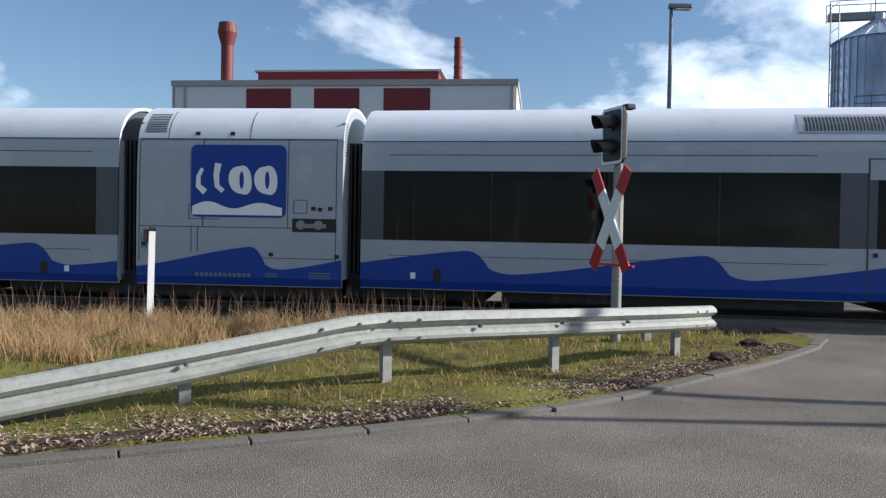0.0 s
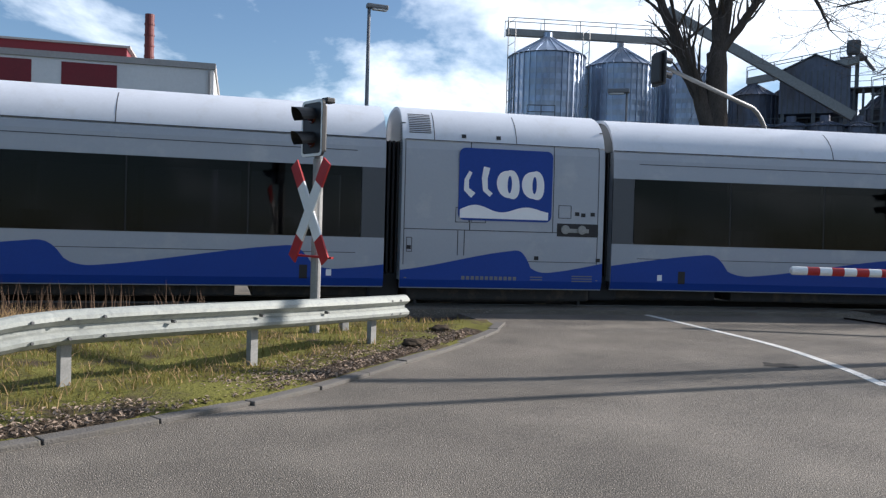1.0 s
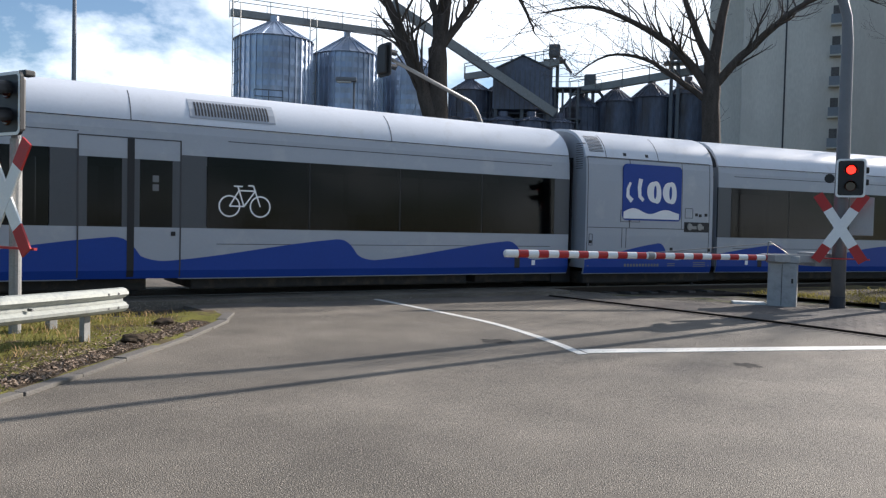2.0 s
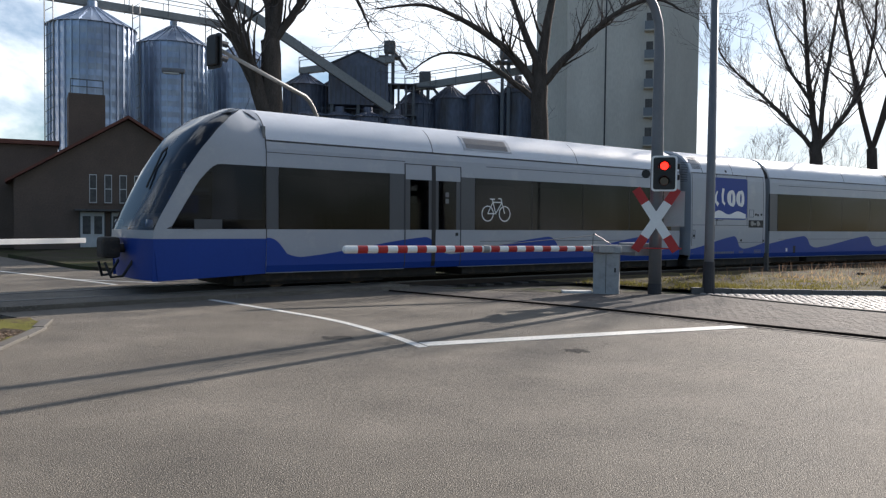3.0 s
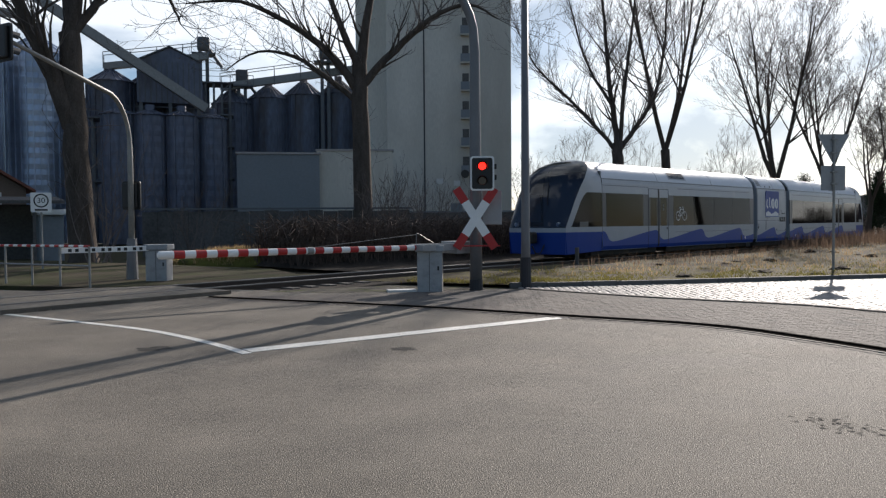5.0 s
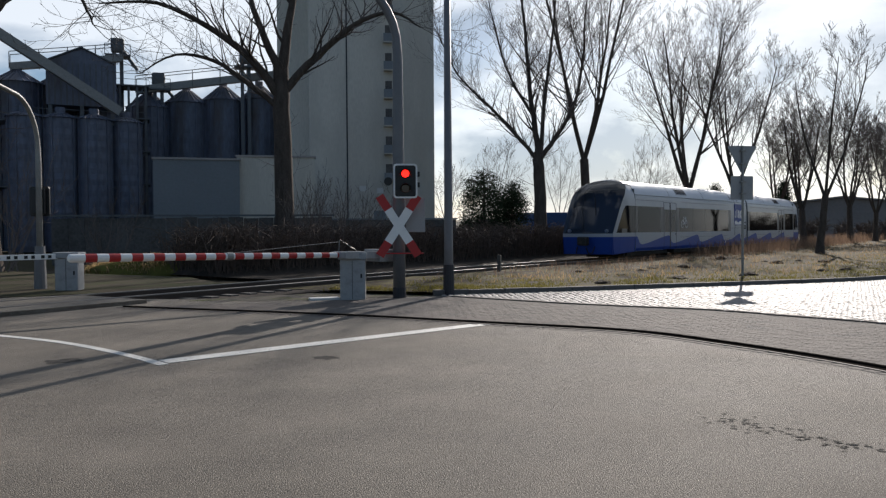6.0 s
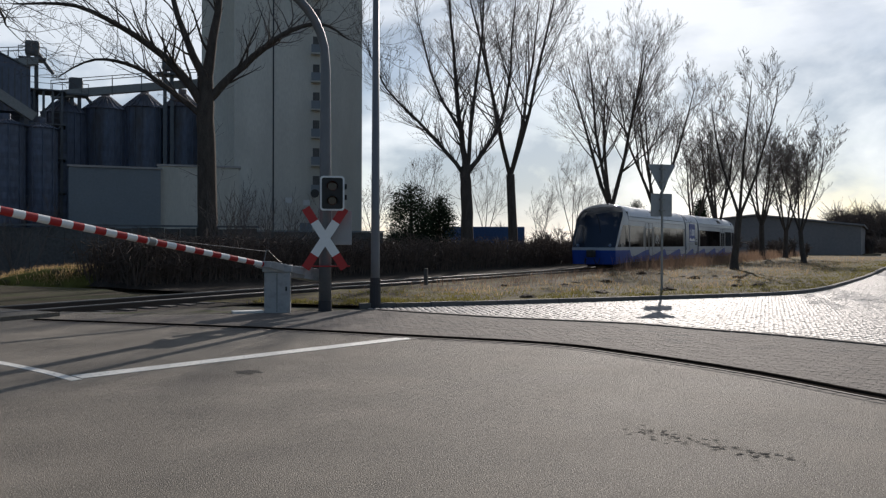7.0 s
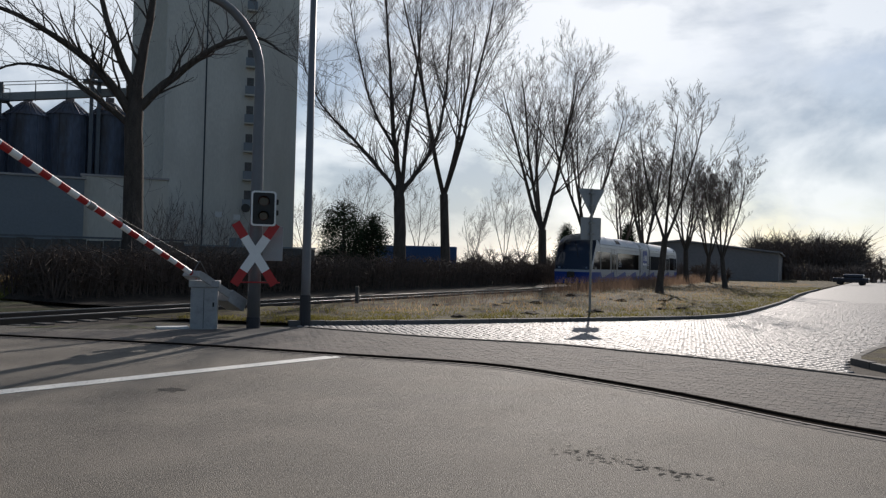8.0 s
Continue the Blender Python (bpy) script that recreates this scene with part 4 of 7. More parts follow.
def power_unit():
    """The short power unit between the end cars."""
    u = thing("railcar_power_unit", label="short white power unit of a railcar with blue square emblem", category="train", group="railcar sections")
    X = 2.06
    for s in (-1, 1):
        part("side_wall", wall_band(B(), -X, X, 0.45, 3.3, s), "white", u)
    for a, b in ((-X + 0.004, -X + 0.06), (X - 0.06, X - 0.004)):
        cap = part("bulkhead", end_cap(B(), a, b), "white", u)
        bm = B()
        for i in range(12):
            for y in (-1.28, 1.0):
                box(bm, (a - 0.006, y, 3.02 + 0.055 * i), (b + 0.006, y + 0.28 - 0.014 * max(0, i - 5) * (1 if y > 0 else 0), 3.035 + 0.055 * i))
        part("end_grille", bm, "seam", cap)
    # roof in the lighter tone, sunlight put into its colour
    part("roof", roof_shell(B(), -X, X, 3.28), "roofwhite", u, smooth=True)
    for s in (-1, 1):
        bm = B()
        for a, b, z0, z1 in ((-X + 0.06, X - 0.12, 3.30, 3.318), (-X + 0.06, X - 0.1, 1.585, 1.60), (-0.72, -0.7, 1.6, 3.3), (0.98, 0.995, 1.6, 3.3), (-0.95, -0.935, 1.1, 1.6), (-0.82, -0.805, 1.1, 1.6), (-0.8, X - 0.12, 1.0, 1.012), (-X + 0.05, -X + 0.065, 0.9, 3.3), (X - 0.13, X - 0.115, 0.9, 3.3), (0.2, 0.215, 3.32, 3.9), (-1.45, -1.435, 3.32, 3.9)):
            wall_band(bm, a, b, z0, z1, s, 0.02, 0.004)
        part("panel_seam", bm, "seam", u)
        part("wave", wave(B(), -X, X, [(0.25, 3.0), (3.3, 3.0)] if s < 0 else [(-0.25, 3.0), (-3.3, 3.0)], s), "blue", u, "deep blue painted wave")
        # emblem: blue square, white strokes and a white wave
        y = s * 1.467
        bm = B()
        cx, cz, hw, hh, r = 0.0, 2.49, 0.95, 0.7, 0.12
        ring = []
        for qx, qz, a0 in ((1, 1, 0), (-1, 1, 90), (-1, -1, 180), (1, -1, 270)):
            for k in range(5):
                a = radians(a0 + 22.5 * k)
                ring.append((cx + qx * (hw - r) + r * math.cos(a), cz + qz * (hh - r) + r * math.sin(a)))
        n = len(ring)
        a = [bm.verts.new((p[0], y, p[1])) for p in ring]
        b = [bm.verts.new((p[0], s * 1.44, p[1])) for p in ring]
        bm.faces.new(a)
        for i in range(n):
            bm.faces.new((a[i], a[(i + 1) % n], b[(i + 1) % n], b[i]))
        emblem = part("emblem", bm, "blue", u, "blue square emblem with white brush strokes")
        bm = B()
        y2 = s * 1.471
        def stroke(pts, w0, w1, dy):
            ps = [Vector(p) for p in pts]
            rows = []
            for k, p in enumerate(ps):
                dd = (ps[min(k + 1, len(ps) - 1)] - ps[max(k - 1, 0)]).normalized()
                w = (w0 + (w1 - w0) * k / (len(ps) - 1)) / 2
                rows.append([bm.verts.new((cx + q.x, y2 + s * dy, cz + q.y)) for q in (p + Vector((-dd.y, dd.x)) * w, p - Vector((-dd.y, dd.x)) * w)])
            for r0, r1 in zip(rows, rows[1:]):
                bm.faces.new((r0[0], r0[1], r1[1], r1[0]))
        stroke([(-0.72, 0.24), (-0.8, 0.08), (-0.8, -0.1), (-0.66, -0.22)], 0.07, 0.13, 0.0)
        stroke([(-0.4, 0.34), (-0.44, 0.12), (-0.42, -0.1), (-0.3, -0.2)], 0.13, 0.09, 0.0004)
        for bx, tilt in ((0.05, 0.1), (0.56, 0.06)):
            lobes = []
            for k in range(32):
                t = 2 * math.pi * k / 32
                rr = 0.27 * (1 + 0.12 * math.cos(2 * t) - 0.1 * math.cos(3 * t) * (math.cos(t) > 0))
                lobes.append((cx + bx + rr * math.cos(t) * 0.8 - tilt * rr * math.sin(t), cz + 0.02 + rr * math.sin(t) * 1.12))
            slit = [(cx + bx + 0.045 * math.cos(2 * math.pi * k / 32) + 0.02, cz + 0.02 + 0.17 * math.sin(2 * math.pi * k / 32)) for k in range(32)]
            o = [bm.verts.new((x, y2 + s * 0.0008, z)) for x, z in lobes]
            q = [bm.verts.new((x, y2 + s * 0.0008, z)) for x, z in slit]
            for k in range(32):
                bm.faces.new((o[k], o[(k + 1) % 32], q[(k + 1) % 32], q[k]))
        tagged(part("brush_mark", bm, "decal", emblem, "white brush marks"), kind="stuff")
        bm = B()
        xs = [-0.92 + 1.8 * i / 40 for i in range(41)]
        crest = lambda x: cz - 0.47 + 0.06 * math.sin(6.0 * x - 1.1) * (1 - 0.3 * x)
        rows = [[bm.verts.new((x, y2, cz - 0.66)), bm.verts.new((x, y2, crest(x)))] for x in xs]
        for r0, r1 in zip(rows, rows[1:]):
            bm.faces.new((r0[0], r0[1], r1[1], r1[0]))
        part("white_wave", bm, "decal", emblem)
        # grille, opening, flaps
        bm = B()
        for i in range(11):
            wall_band(bm, -1.93, -1.5, 3.44 + 0.038 * i, 3.458 + 0.038 * i, s, 0.02, 0.008)
        part("grille", bm, "seam", u)
        bm = B()
        wall_band(bm, 1.08, 1.95, 1.52, 1.78, s, 0.03, 0.005)
        hole = part("equipment_opening", bm, "black", u, "dark equipment opening")
        bm = B()
        for x in (1.25, 1.6):
            tube(bm, [(x, s * 1.45, 1.66), (x, s * 1.49, 1.66)], 0.09, 14)
        box(bm, (1.3, s * 1.46 - 0.01, 1.6), (1.75, s * 1.46 + 0.025, 1.68))
        part("pipe_ends", bm, "galv_dull", hole)
        for x0, x1, z0, z1 in ((1.1, 1.36, 1.88, 2.13), (-1.0, -0.74, 1.74, 2.02), (-0.68, -0.4, 1.74, 2.0), (-1.95, -1.85, 1.15, 1.42)):
            bm = B()
            for a, b, c, e in ((x0, x1, z0, z0 + 0.012), (x0, x1, z1, z1 + 0.012), (x0, x0 + 0.012, z0, z1), (x1, x1 + 0.012, z0, z1)):
                wall_band(bm, a, b, c, e, s, 0.02, 0.006)
            part("service_flap", bm, "seam", u)
        bm = B()
        for x, z in ((1.45, 1.94), (1.58, 1.92), (1.78, 1.94), (0.62, 1.04), (1.92, 1.02), (-0.9, 3.38), (-0.2, 3.38), (-1.95, 1.2)):
            wall_band(bm, x, x + 0.09, z, z + 0.075, s, 0.02, 0.008)
        tagged(part("locks", bm, "black", u), kind="stuff")
        bm = B()
        for i in range(12):
            wall_band(bm, -0.85 + 0.095 * i, -0.785 + 0.095 * i, 0.63, 0.70, s, 0.02, 0.011)
        for x0, x1, z in ((0.55, 0.8, 0.64), (0.55, 0.8, 0.69), (1.42, 1.85, 0.62), (1.42, 1.85, 0.67), (1.42, 1.85, 0.72), (-1.98, -1.93, 0.64), (1.93, 1.97, 0.64)):
            wall_band(bm, x0, x1, z, z + 0.02, s, 0.02, 0.011)
        tagged(part("lettering_bar", bm, "interior", u), kind="stuff")
    bm = B()
    box(bm, (-1.9, -1.2, 0.2), (1.9, 1.2, 0.5), 0.05)
    box(bm, (-1.5, -1.0, 0.14), (1.5, 1.0, 0.3), 0.05)
    part("bogie_frame", bm, "under", u)
    wheelset(u, -1.0)
    wheelset(u, 1.0)
    for x in (-1.7, 1.7):
        bm = B()
        tube(bm, [(x, -1.1, 0.45), (x, -1.15, 0.12)], 0.035, 8)
        part("sand_pipe", bm, "under", u)
    bm = B()
    for x in (-1.2, 0.1, 1.5):
        box(bm, (x - 0.3, -0.5, 3.9), (x + 0.3, 0.5, 4.0), 0.03)
    part("roof_units", bm, "galv_dull", u)
    return u


rear_car = end_car()
unit = power_unit()
front_car = copy_thing(rear_car, pose(40, 0, 0, 0, 0, 180))
TRAIN = [(0.0, -3.8), (0.5, 1.75), (1.0, 7.2), (1.5, 12.6), (2.0, 17.9), (2.5, 23.3), (3.0, 28.7), (3.5, 34.05), (4.0, 39.35), (4.5, 44.6), (5.0, 49.8), (5.5, 55.0), (6.0, 60.1), (6.5, 65.2), (7.0, 70.4), (7.5, 75.7), (8.0, 81.0)]
LIFT = [(0.0, 0.0), (5.4, 0.0), (5.8, 0.3), (6.0, 0.9), (6.2, 2.1), (6.5, 4.8), (6.8, 8.1), (7.0, 10.8), (7.5, 20.0), (8.0, 29.6)]



# ---- roadside things ----
def guardrail():
    """Galvanised W-beam with posts; its near end runs down into the verge."""
    g = thing("guardrail", label="galvanised steel guardrail with sloping end on short posts", category="guardrail")
    path = [(-6.4, 3.75, 0.12), (-4.9, 4.85, 0.25), (-3.33, 5.95, 0.42), (-2.13, 6.73, 0.585), (-0.85, 7.57, 0.775), (-0.52, 7.8, 0.79), (0.2, 8.2, 0.785), (1.34, 8.88, 0.755), (2.2, 9.47, 0.725), (3.05, 10.06, 0.70), (3.6, 10.55, 0.675)]
    sect = [(0.0, 0.0), (0.035, -0.012), (0.075, -0.05), (0.08, -0.085), (0.035, -0.125), (0.0, -0.14), (0.0, -0.175), (0.035, -0.19), (0.08, -0.23), (0.075, -0.265), (0.035, -0.303), (0.0, -0.315)]
    pts = [Vector(p) for p in path]
    fine_pts = [Vector((*q.xy, 0)) for q in smooth_line([p.xy for p in pts], 0.12)]
    seg_len = [0.0]
    for a, b in zip(pts, pts[1:]):
        seg_len.append(seg_len[-1] + (b.xy - a.xy).length)
    walked = 0.0
    for i, q in enumerate(fine_pts):
        if i:
            walked += (q.xy - fine_pts[i - 1].xy).length
        q.z = float(np.interp(walked, seg_len, [p.z for p in pts]))
    bm = B()
    rings = []
    for i, q in enumerate(fine_pts):
        dd = (fine_pts[min(i + 1, len(fine_pts) - 1)].xy - fine_pts[max(i - 1, 0)].xy).normalized()
        nn = Vector((dd.y, -dd.x))
        rings.append([bm.verts.new((*(q.xy + nn * o), q.z + h)) for o, h in sect] + [bm.verts.new((*(q.xy + nn * (o - 0.004)), q.z + h)) for o, h in sect[::-1]])
    k = len(sect) * 2
    for r0, r1 in zip(rings, rings[1:]):
        for j in range(k):
            bm.faces.new((r0[j], r0[(j + 1) % k], r1[(j + 1) % k], r1[j]))
    bm.faces.new(rings[0])
    bm.faces.new(rings[-1][::-1])
    part("beam", bm, "galv", g, "corrugated galvanised beam")
    for x, y, z in ((-3.95, 5.62, 0.3), (-2.16, 6.86, 0.5), (-0.5, 7.95, 0.7), (1.33, 9.03, 0.68), (3.06, 10.22, 0.63)):
        bm = B()
        box(bm, (-0.05, -0.004, -0.1), (0.05, 0.004, z), 0)
        box(bm, (-0.05, 0.0, -0.1), (-0.042, 0.07, z))
        box(bm, (0.042, 0.0, -0.1), (0.05, 0.07, z))
        part("post", bm, "galv_dull", g, at=pose(x, y, 0, 0, 0, 32))
    # bolts on both ridges, round the splices and at the posts
    bolts = []
    for x, y, z in ((-1.1, 7.4, 0.745), (-0.78, 7.62, 0.775), (-0.5, 7.8, 0.785), (-0.22, 7.96, 0.785), (3.25, 10.24, 0.692), (3.42, 10.39, 0.684)):
        for dz in (-0.07, -0.245):
            bolts.append((x, y, z + dz))
    for x, y, z in ((1.34, 8.88, 0.6), (-2.13, 6.73, 0.44), (0.4, 8.3, 0.62), (2.2, 9.47, 0.56)):
        bolts.append((x, y, z))
    for x, y, z in bolts:
        bm = B()
        tube(bm, [(x + 0.02, y - 0.03, z), (x + 0.05, y - 0.085, z)], [0.017, 0.014], 8)
        part("bolt", bm, "bolt", g)


guardrail()


def marker_post():
    p = thing("marker_post", pose(-4.57, 12.7, 0.05, 0, 1.0, 20), "slim white marker post in dry grass beside track", "post")
    bm = B()
    box(bm, (-0.05, -0.012, -0.1), (0.05, 0.012, 1.5), 0.004)
    box(bm, (-0.05, -0.012, -0.1), (-0.042, 0.05, 1.5))
    box(bm, (0.042, -0.012, -0.1), (0.05, 0.05, 1.5))
    part("channel", bm, "signwhite", p)
    bm = B()
    box(bm, (-0.13, 0.0, 1.28), (-0.05, 0.05, 1.49), 0.01)
    box(bm, (-0.05, -0.02, 1.46), (0.06, 0.06, 1.52), 0.01)
    part("bracket", bm, "signal_black", p)


marker_post()


def rounded(bm, w, h, r, y0, y1, cx=0.0, cz=0.0):
    ring = []
    for qx, qz, a0 in ((1, 1, 0), (-1, 1, 90), (-1, -1, 180), (1, -1, 270)):
        for k in range(5):
            a = radians(a0 + 22.5 * k)
            ring.append((cx + qx * (w / 2 - r) + r * math.cos(a), cz + qz * (h / 2 - r) + r * math.sin(a)))
    n = len(ring)
    f = [bm.verts.new((x, y0, z)) for x, z in ring]
    b = [bm.verts.new((x, y1, z)) for x, z in ring]
    bm.faces.new(f)
    bm.faces.new(b[::-1])
    for i in range(n):
        bm.faces.new((f[i], f[(i + 1) % n], b[(i + 1) % n], b[i]))
    return bm


def signal_head(parent, m, lit, visors=True):
    """A black two-light head with a white rim; it faces -y."""
    plate = part("signal_plate", rounded(B(), 0.56, 0.80, 0.07, -0.02, 0.02), "signal_black", parent, at=m)
    bm = B()
    outer = []
    for w, h, r in ((0.56, 0.80, 0.07), (0.48, 0.72, 0.05)):
        ring = []
        for qx, qz, a0 in ((1, 1, 0), (-1, 1, 90), (-1, -1, 180), (1, -1, 270)):
            for k in range(5):
                a = radians(a0 + 22.5 * k)
                ring.append(bm.verts.new((qx * (w / 2 - r) + r * math.cos(a), -0.026, qz * (h / 2 - r) + r * math.sin(a))))
        outer.append(ring)
    for i in range(20):
        bm.faces.new((outer[0][i], outer[0][(i + 1) % 20], outer[1][(i + 1) % 20], outer[1][i]))
    part("rim", bm, "signwhite", plate, "white reflective rim")
    bm = B()
    box(bm, (-0.2, 0.02, -0.34), (0.2, 0.11, 0.34), 0.03)
    part("housing", bm, "signal_black", plate)
    for z, on in ((0.17, lit), (-0.17, False)):
        bm = B()
        tube(bm, [(0, 0.0075, 0), (0, -0.0075, 0)], [0.105, 0.09], 20)
        if on:
            # lit in front, dark glass behind and round the rim
            light = part("light", bm, ["lens_dark", "lamp_red"], plate, "red light, lit until the barrier rises", at=pose(0, -0.0375, z))
            for p in light.data.polygons:
                p.material_index = int(p.normal.y < -0.9)
        else:
            part("light", bm, "lens_dark", plate, at=pose(0, -0.0375, z))
        if visors:
            bm = B()
            rows = []
            for i in range(13):
                a = radians(-20 + 220 * i / 12)
                ln = 0.34 - 0.12 * abs(i - 6) / 6
                rows.append([bm.verts.new((0.125 * math.cos(a), -0.02, z + 0.125 * math.sin(a))), bm.verts.new((0.13 * math.cos(a), -0.02 - ln, z - 0.03 + 0.13 * math.sin(a)))])
            for r0, r1 in zip(rows, rows[1:]):
                bm.faces.new((r0[0], r1[0], r1[1], r0[1]))
            part("visor", bm, "signal_black", plate)
    return light if lit else plate


def crossbuck(parent, zc, w=0.94, h=1.5, y=-0.14):
    """The red and white crossing sign, its arms of bent sheet."""
    for s in (-1, 1):
        ax = Vector((s * w / 2, h / 2)).normalized()
        nx = Vector((-ax.y, ax.x))
        full = math.hypot(w, h) / 2 - 0.04
        for a, b, k, lab in ((-full, -full * 0.55, "red", "red arm tip"), (-full * 0.55, full * 0.55, "signwhite", ""), (full * 0.55, full, "red", "red arm tip")):
            bm = B()
            yo = y - 0.006 * (s > 0)
            cs = [ax * a - nx * 0.1, ax * b - nx * 0.1, ax * b + nx * 0.1, ax * a + nx * 0.1]
            f = [bm.verts.new((c.x, yo, zc + c.y)) for c in cs]
            g = [bm.verts.new((c.x, yo + 0.025, zc + c.y)) for c in cs]
            bm.faces.new(f)
            bm.faces.new(g[::-1])
            for i in range(4):
                bm.faces.new((f[i], f[(i + 1) % 4], g[(i + 1) % 4], g[i]))
            part("sign_arm", bm, k, parent, lab)
    bm = B()
    box(bm, (-w / 2 - 0.06, y + 0.03, zc - h / 2 + 0.07), (w / 2 + 0.1, y + 0.07, zc - h / 2 + 0.1))
    part("sign_bracket", bm, "red", parent)


def small_signal():
    """The crossing signal beside the guardrail."""
    s = thing("crossing_signal", pose(2.53, 11.42, 0, 0, 0, turn_to(251)), "crossing signal with unlit lights over a red-white crossbuck", "crossing signal", "crossing signals")
    bm = B()
    tube(bm, [(0, 0, -0.1), (0, 0, 2.55)], 0.075, 14)
    part("pole", bm, "galv_dull", s)
    bm = B()
    tube(bm, [(0, 0, 2.5), (0, 0, 2.62)], 0.06, 12)
    part("collar", bm, "pole", s)
    crossbuck(s, 1.8, 0.94, 1.46)
    signal_head(s, pose(0, -0.1, 2.98, 0, 0, 0), False)
    bm = B()
    box(bm, (-0.05, 0.05, 3.36), (0.1, 0.2, 3.44), 0.02)
    part("cap", bm, "signal_black", s)
    bm = B()
    for i in range(3):
        box(bm, (0.1 + 0.32 * (i % 2), -0.5 + 0.34 * i, -0.02), (0.4 + 0.32 * (i % 2), -0.2 + 0.34 * i, 0.03), 0.01)
    part("base_slab", bm, "sleeper", s)


small_signal()
cab_stub = thing("cable_stub", pose(3.0, 11.55, 0, 0, 0, 20), "short grey cable marker stub behind the guardrail", "marker")
part("stub_post", box(B(), (-0.06, -0.05, -0.1), (0.06, 0.05, 0.34), 0.012), "galv_dull", cab_stub)


def arm_signal():
    """The tall mast with a curved arm, signal and crossbuck."""
    s = thing("mast_signal", pose(17.42, 7.45, 0, 0, 0, turn_to(247)), "tall curved signal mast with crossbuck and glowing red light", "crossing signal", "crossing signals")
    dirx = Vector((-0.97, -0.25))
    pts = [(0, 0, -0.1), (0, 0, 2.6), (0, 0, 5.6)]
    for i in range(1, 9):
        a = radians(11.25 * i)
        pts.append((dirx.x * 1.5 * (1 - math.cos(a)), dirx.y * 1.5 * (1 - math.cos(a)), 5.8 + 1.7 * math.sin(a)))
    pts.append((dirx.x * 4.2, dirx.y * 4.2, 7.75))
    bm = B()
    tube(bm, pts, [0.145, 0.14, 0.115] + [0.1] * 8 + [0.07], 16)
    part("mast", bm, "pole", s, smooth=True)
    bm = B()
    tube(bm, [(0, 0, -0.05), (0, 0, 0.25)], 0.155, 16)
    part("mast_foot", bm, "pole_base", s)
    crossbuck(s, 1.7, 0.94, 1.46, -0.2)
    red_light = signal_head(s, pose(0.16, -0.22, 2.74, 0, 0, 0), True)
    signal_head(s, pose(dirx.x * 4.1, dirx.y * 4.1, 7.4, 0, 0, 0), False)
    for z in (2.6, 2.85):
        bm = B()
        box(bm, (0.1, -0.12, z), (0.5, 0.06, z + 0.12), 0.02)
        part("bracket", bm, "signal_black", s)
    bm = B()
    tube(bm, [(-0.24, -0.1, 2.74), (-0.24, 0.12, 2.74)], [0.1, 0.05], 12)
    part("bell", bm, "signal_black", s)
    bm = B()
    box(bm, (0.16, 0.1, 1.55), (0.62, 0.13, 2.35), 0.01)
    part("switch_box_back", bm, "signback", s)
    return red_light


red_light = arm_signal()


def far_mast():
    """The mast on the far side, with a hanging signal."""
    s = thing("mast_signal", pose(16.4, 17.4, 0.08, 0, 0, turn_to(75)), "slim curved signal mast with hanging signal head", "crossing signal", "crossing signals")
    pts = [(0, 0, -0.1), (0, 0, 3.5)]
    reach = Vector((-4.8, -1.5))
    r = turn_to(75)
    c, n = math.cos(radians(-r)), math.sin(radians(-r))
    reach = Vector((reach.x * c - reach.y * n, reach.x * n + reach.y * c))
    u = reach.normalized()
    for i in range(1, 8):
        a = radians(90 * i / 7)
        pts.append((u.x * 1.2 * (1 - math.cos(a)), u.y * 1.2 * (1 - math.cos(a)), 3.7 + 1.35 * math.sin(a)))
    pts.append((reach.x, reach.y, 5.55))
    bm = B()
    tube(bm, pts, [0.09, 0.075] + [0.06] * 7 + [0.045], 12)
    part("mast", bm, "galv_dull", s, smooth=True)
    bm = B()
    tube(bm, [(0, 0, -0.1), (0, 0, 1.15)], [0.17, 0.13], 12)
    part("mast_foot", bm, "pole", s)
    signal_head(s, pose(reach.x, reach.y, 5.45, 0, 0, -20), False)
    signal_head(s, pose(0.1, -0.2, 2.35, 0, 0, 0), False)


far_mast()


def street_lamp(x, y, h, head, base, label, r=0.085, turn=0):
    s = thing("street_lamp", pose(x, y, 0, 0, 0, turn), label, "street lamp", "street lamps")
    bm = B()
    tube(bm, [(0, 0, -0.1), (0, 0, 1.2), (0.0, 0, h)], [r * 1.15, r, r * 0.62], 14)
    part("pole", bm, "pole", s, smooth=True)
    if base:
        bm = B()
        tube(bm, [(0, 0, -0.1), (0, 0, 0.75)], [r * 1.3, r * 1.2], 14)
        part("pole_foot", bm, "pole_base", s, "dark protective foot")
    if head:
        bm = B()
        box(bm, (-0.1, -0.14, h - 0.06), (0.75, 0.14, h + 0.12), 0.05)
        lamp = part("lamp_head", bm, "pole", s)
        bm = B()
        box(bm, (0.12, -0.11, h - 0.1), (0.7, 0.11, h - 0.055), 0.02)
        part("lens", bm, "signwhite", lamp)
    return s


street_lamp(18.4, 6.56, 9.6, True, True, "slim grey street lamp pole with dark foot beside kerb", 0.11)
lx, ly = polar(15.75, 31.0)
street_lamp(lx, ly, 10.0, True, False, "tall grey street lamp behind the railway line", 0.1)
lx, ly = polar(34.0, 33.0)
street_lamp(lx, ly, 7.3, True, False, "thin grey street lamp in front of the building", 0.07, 146)


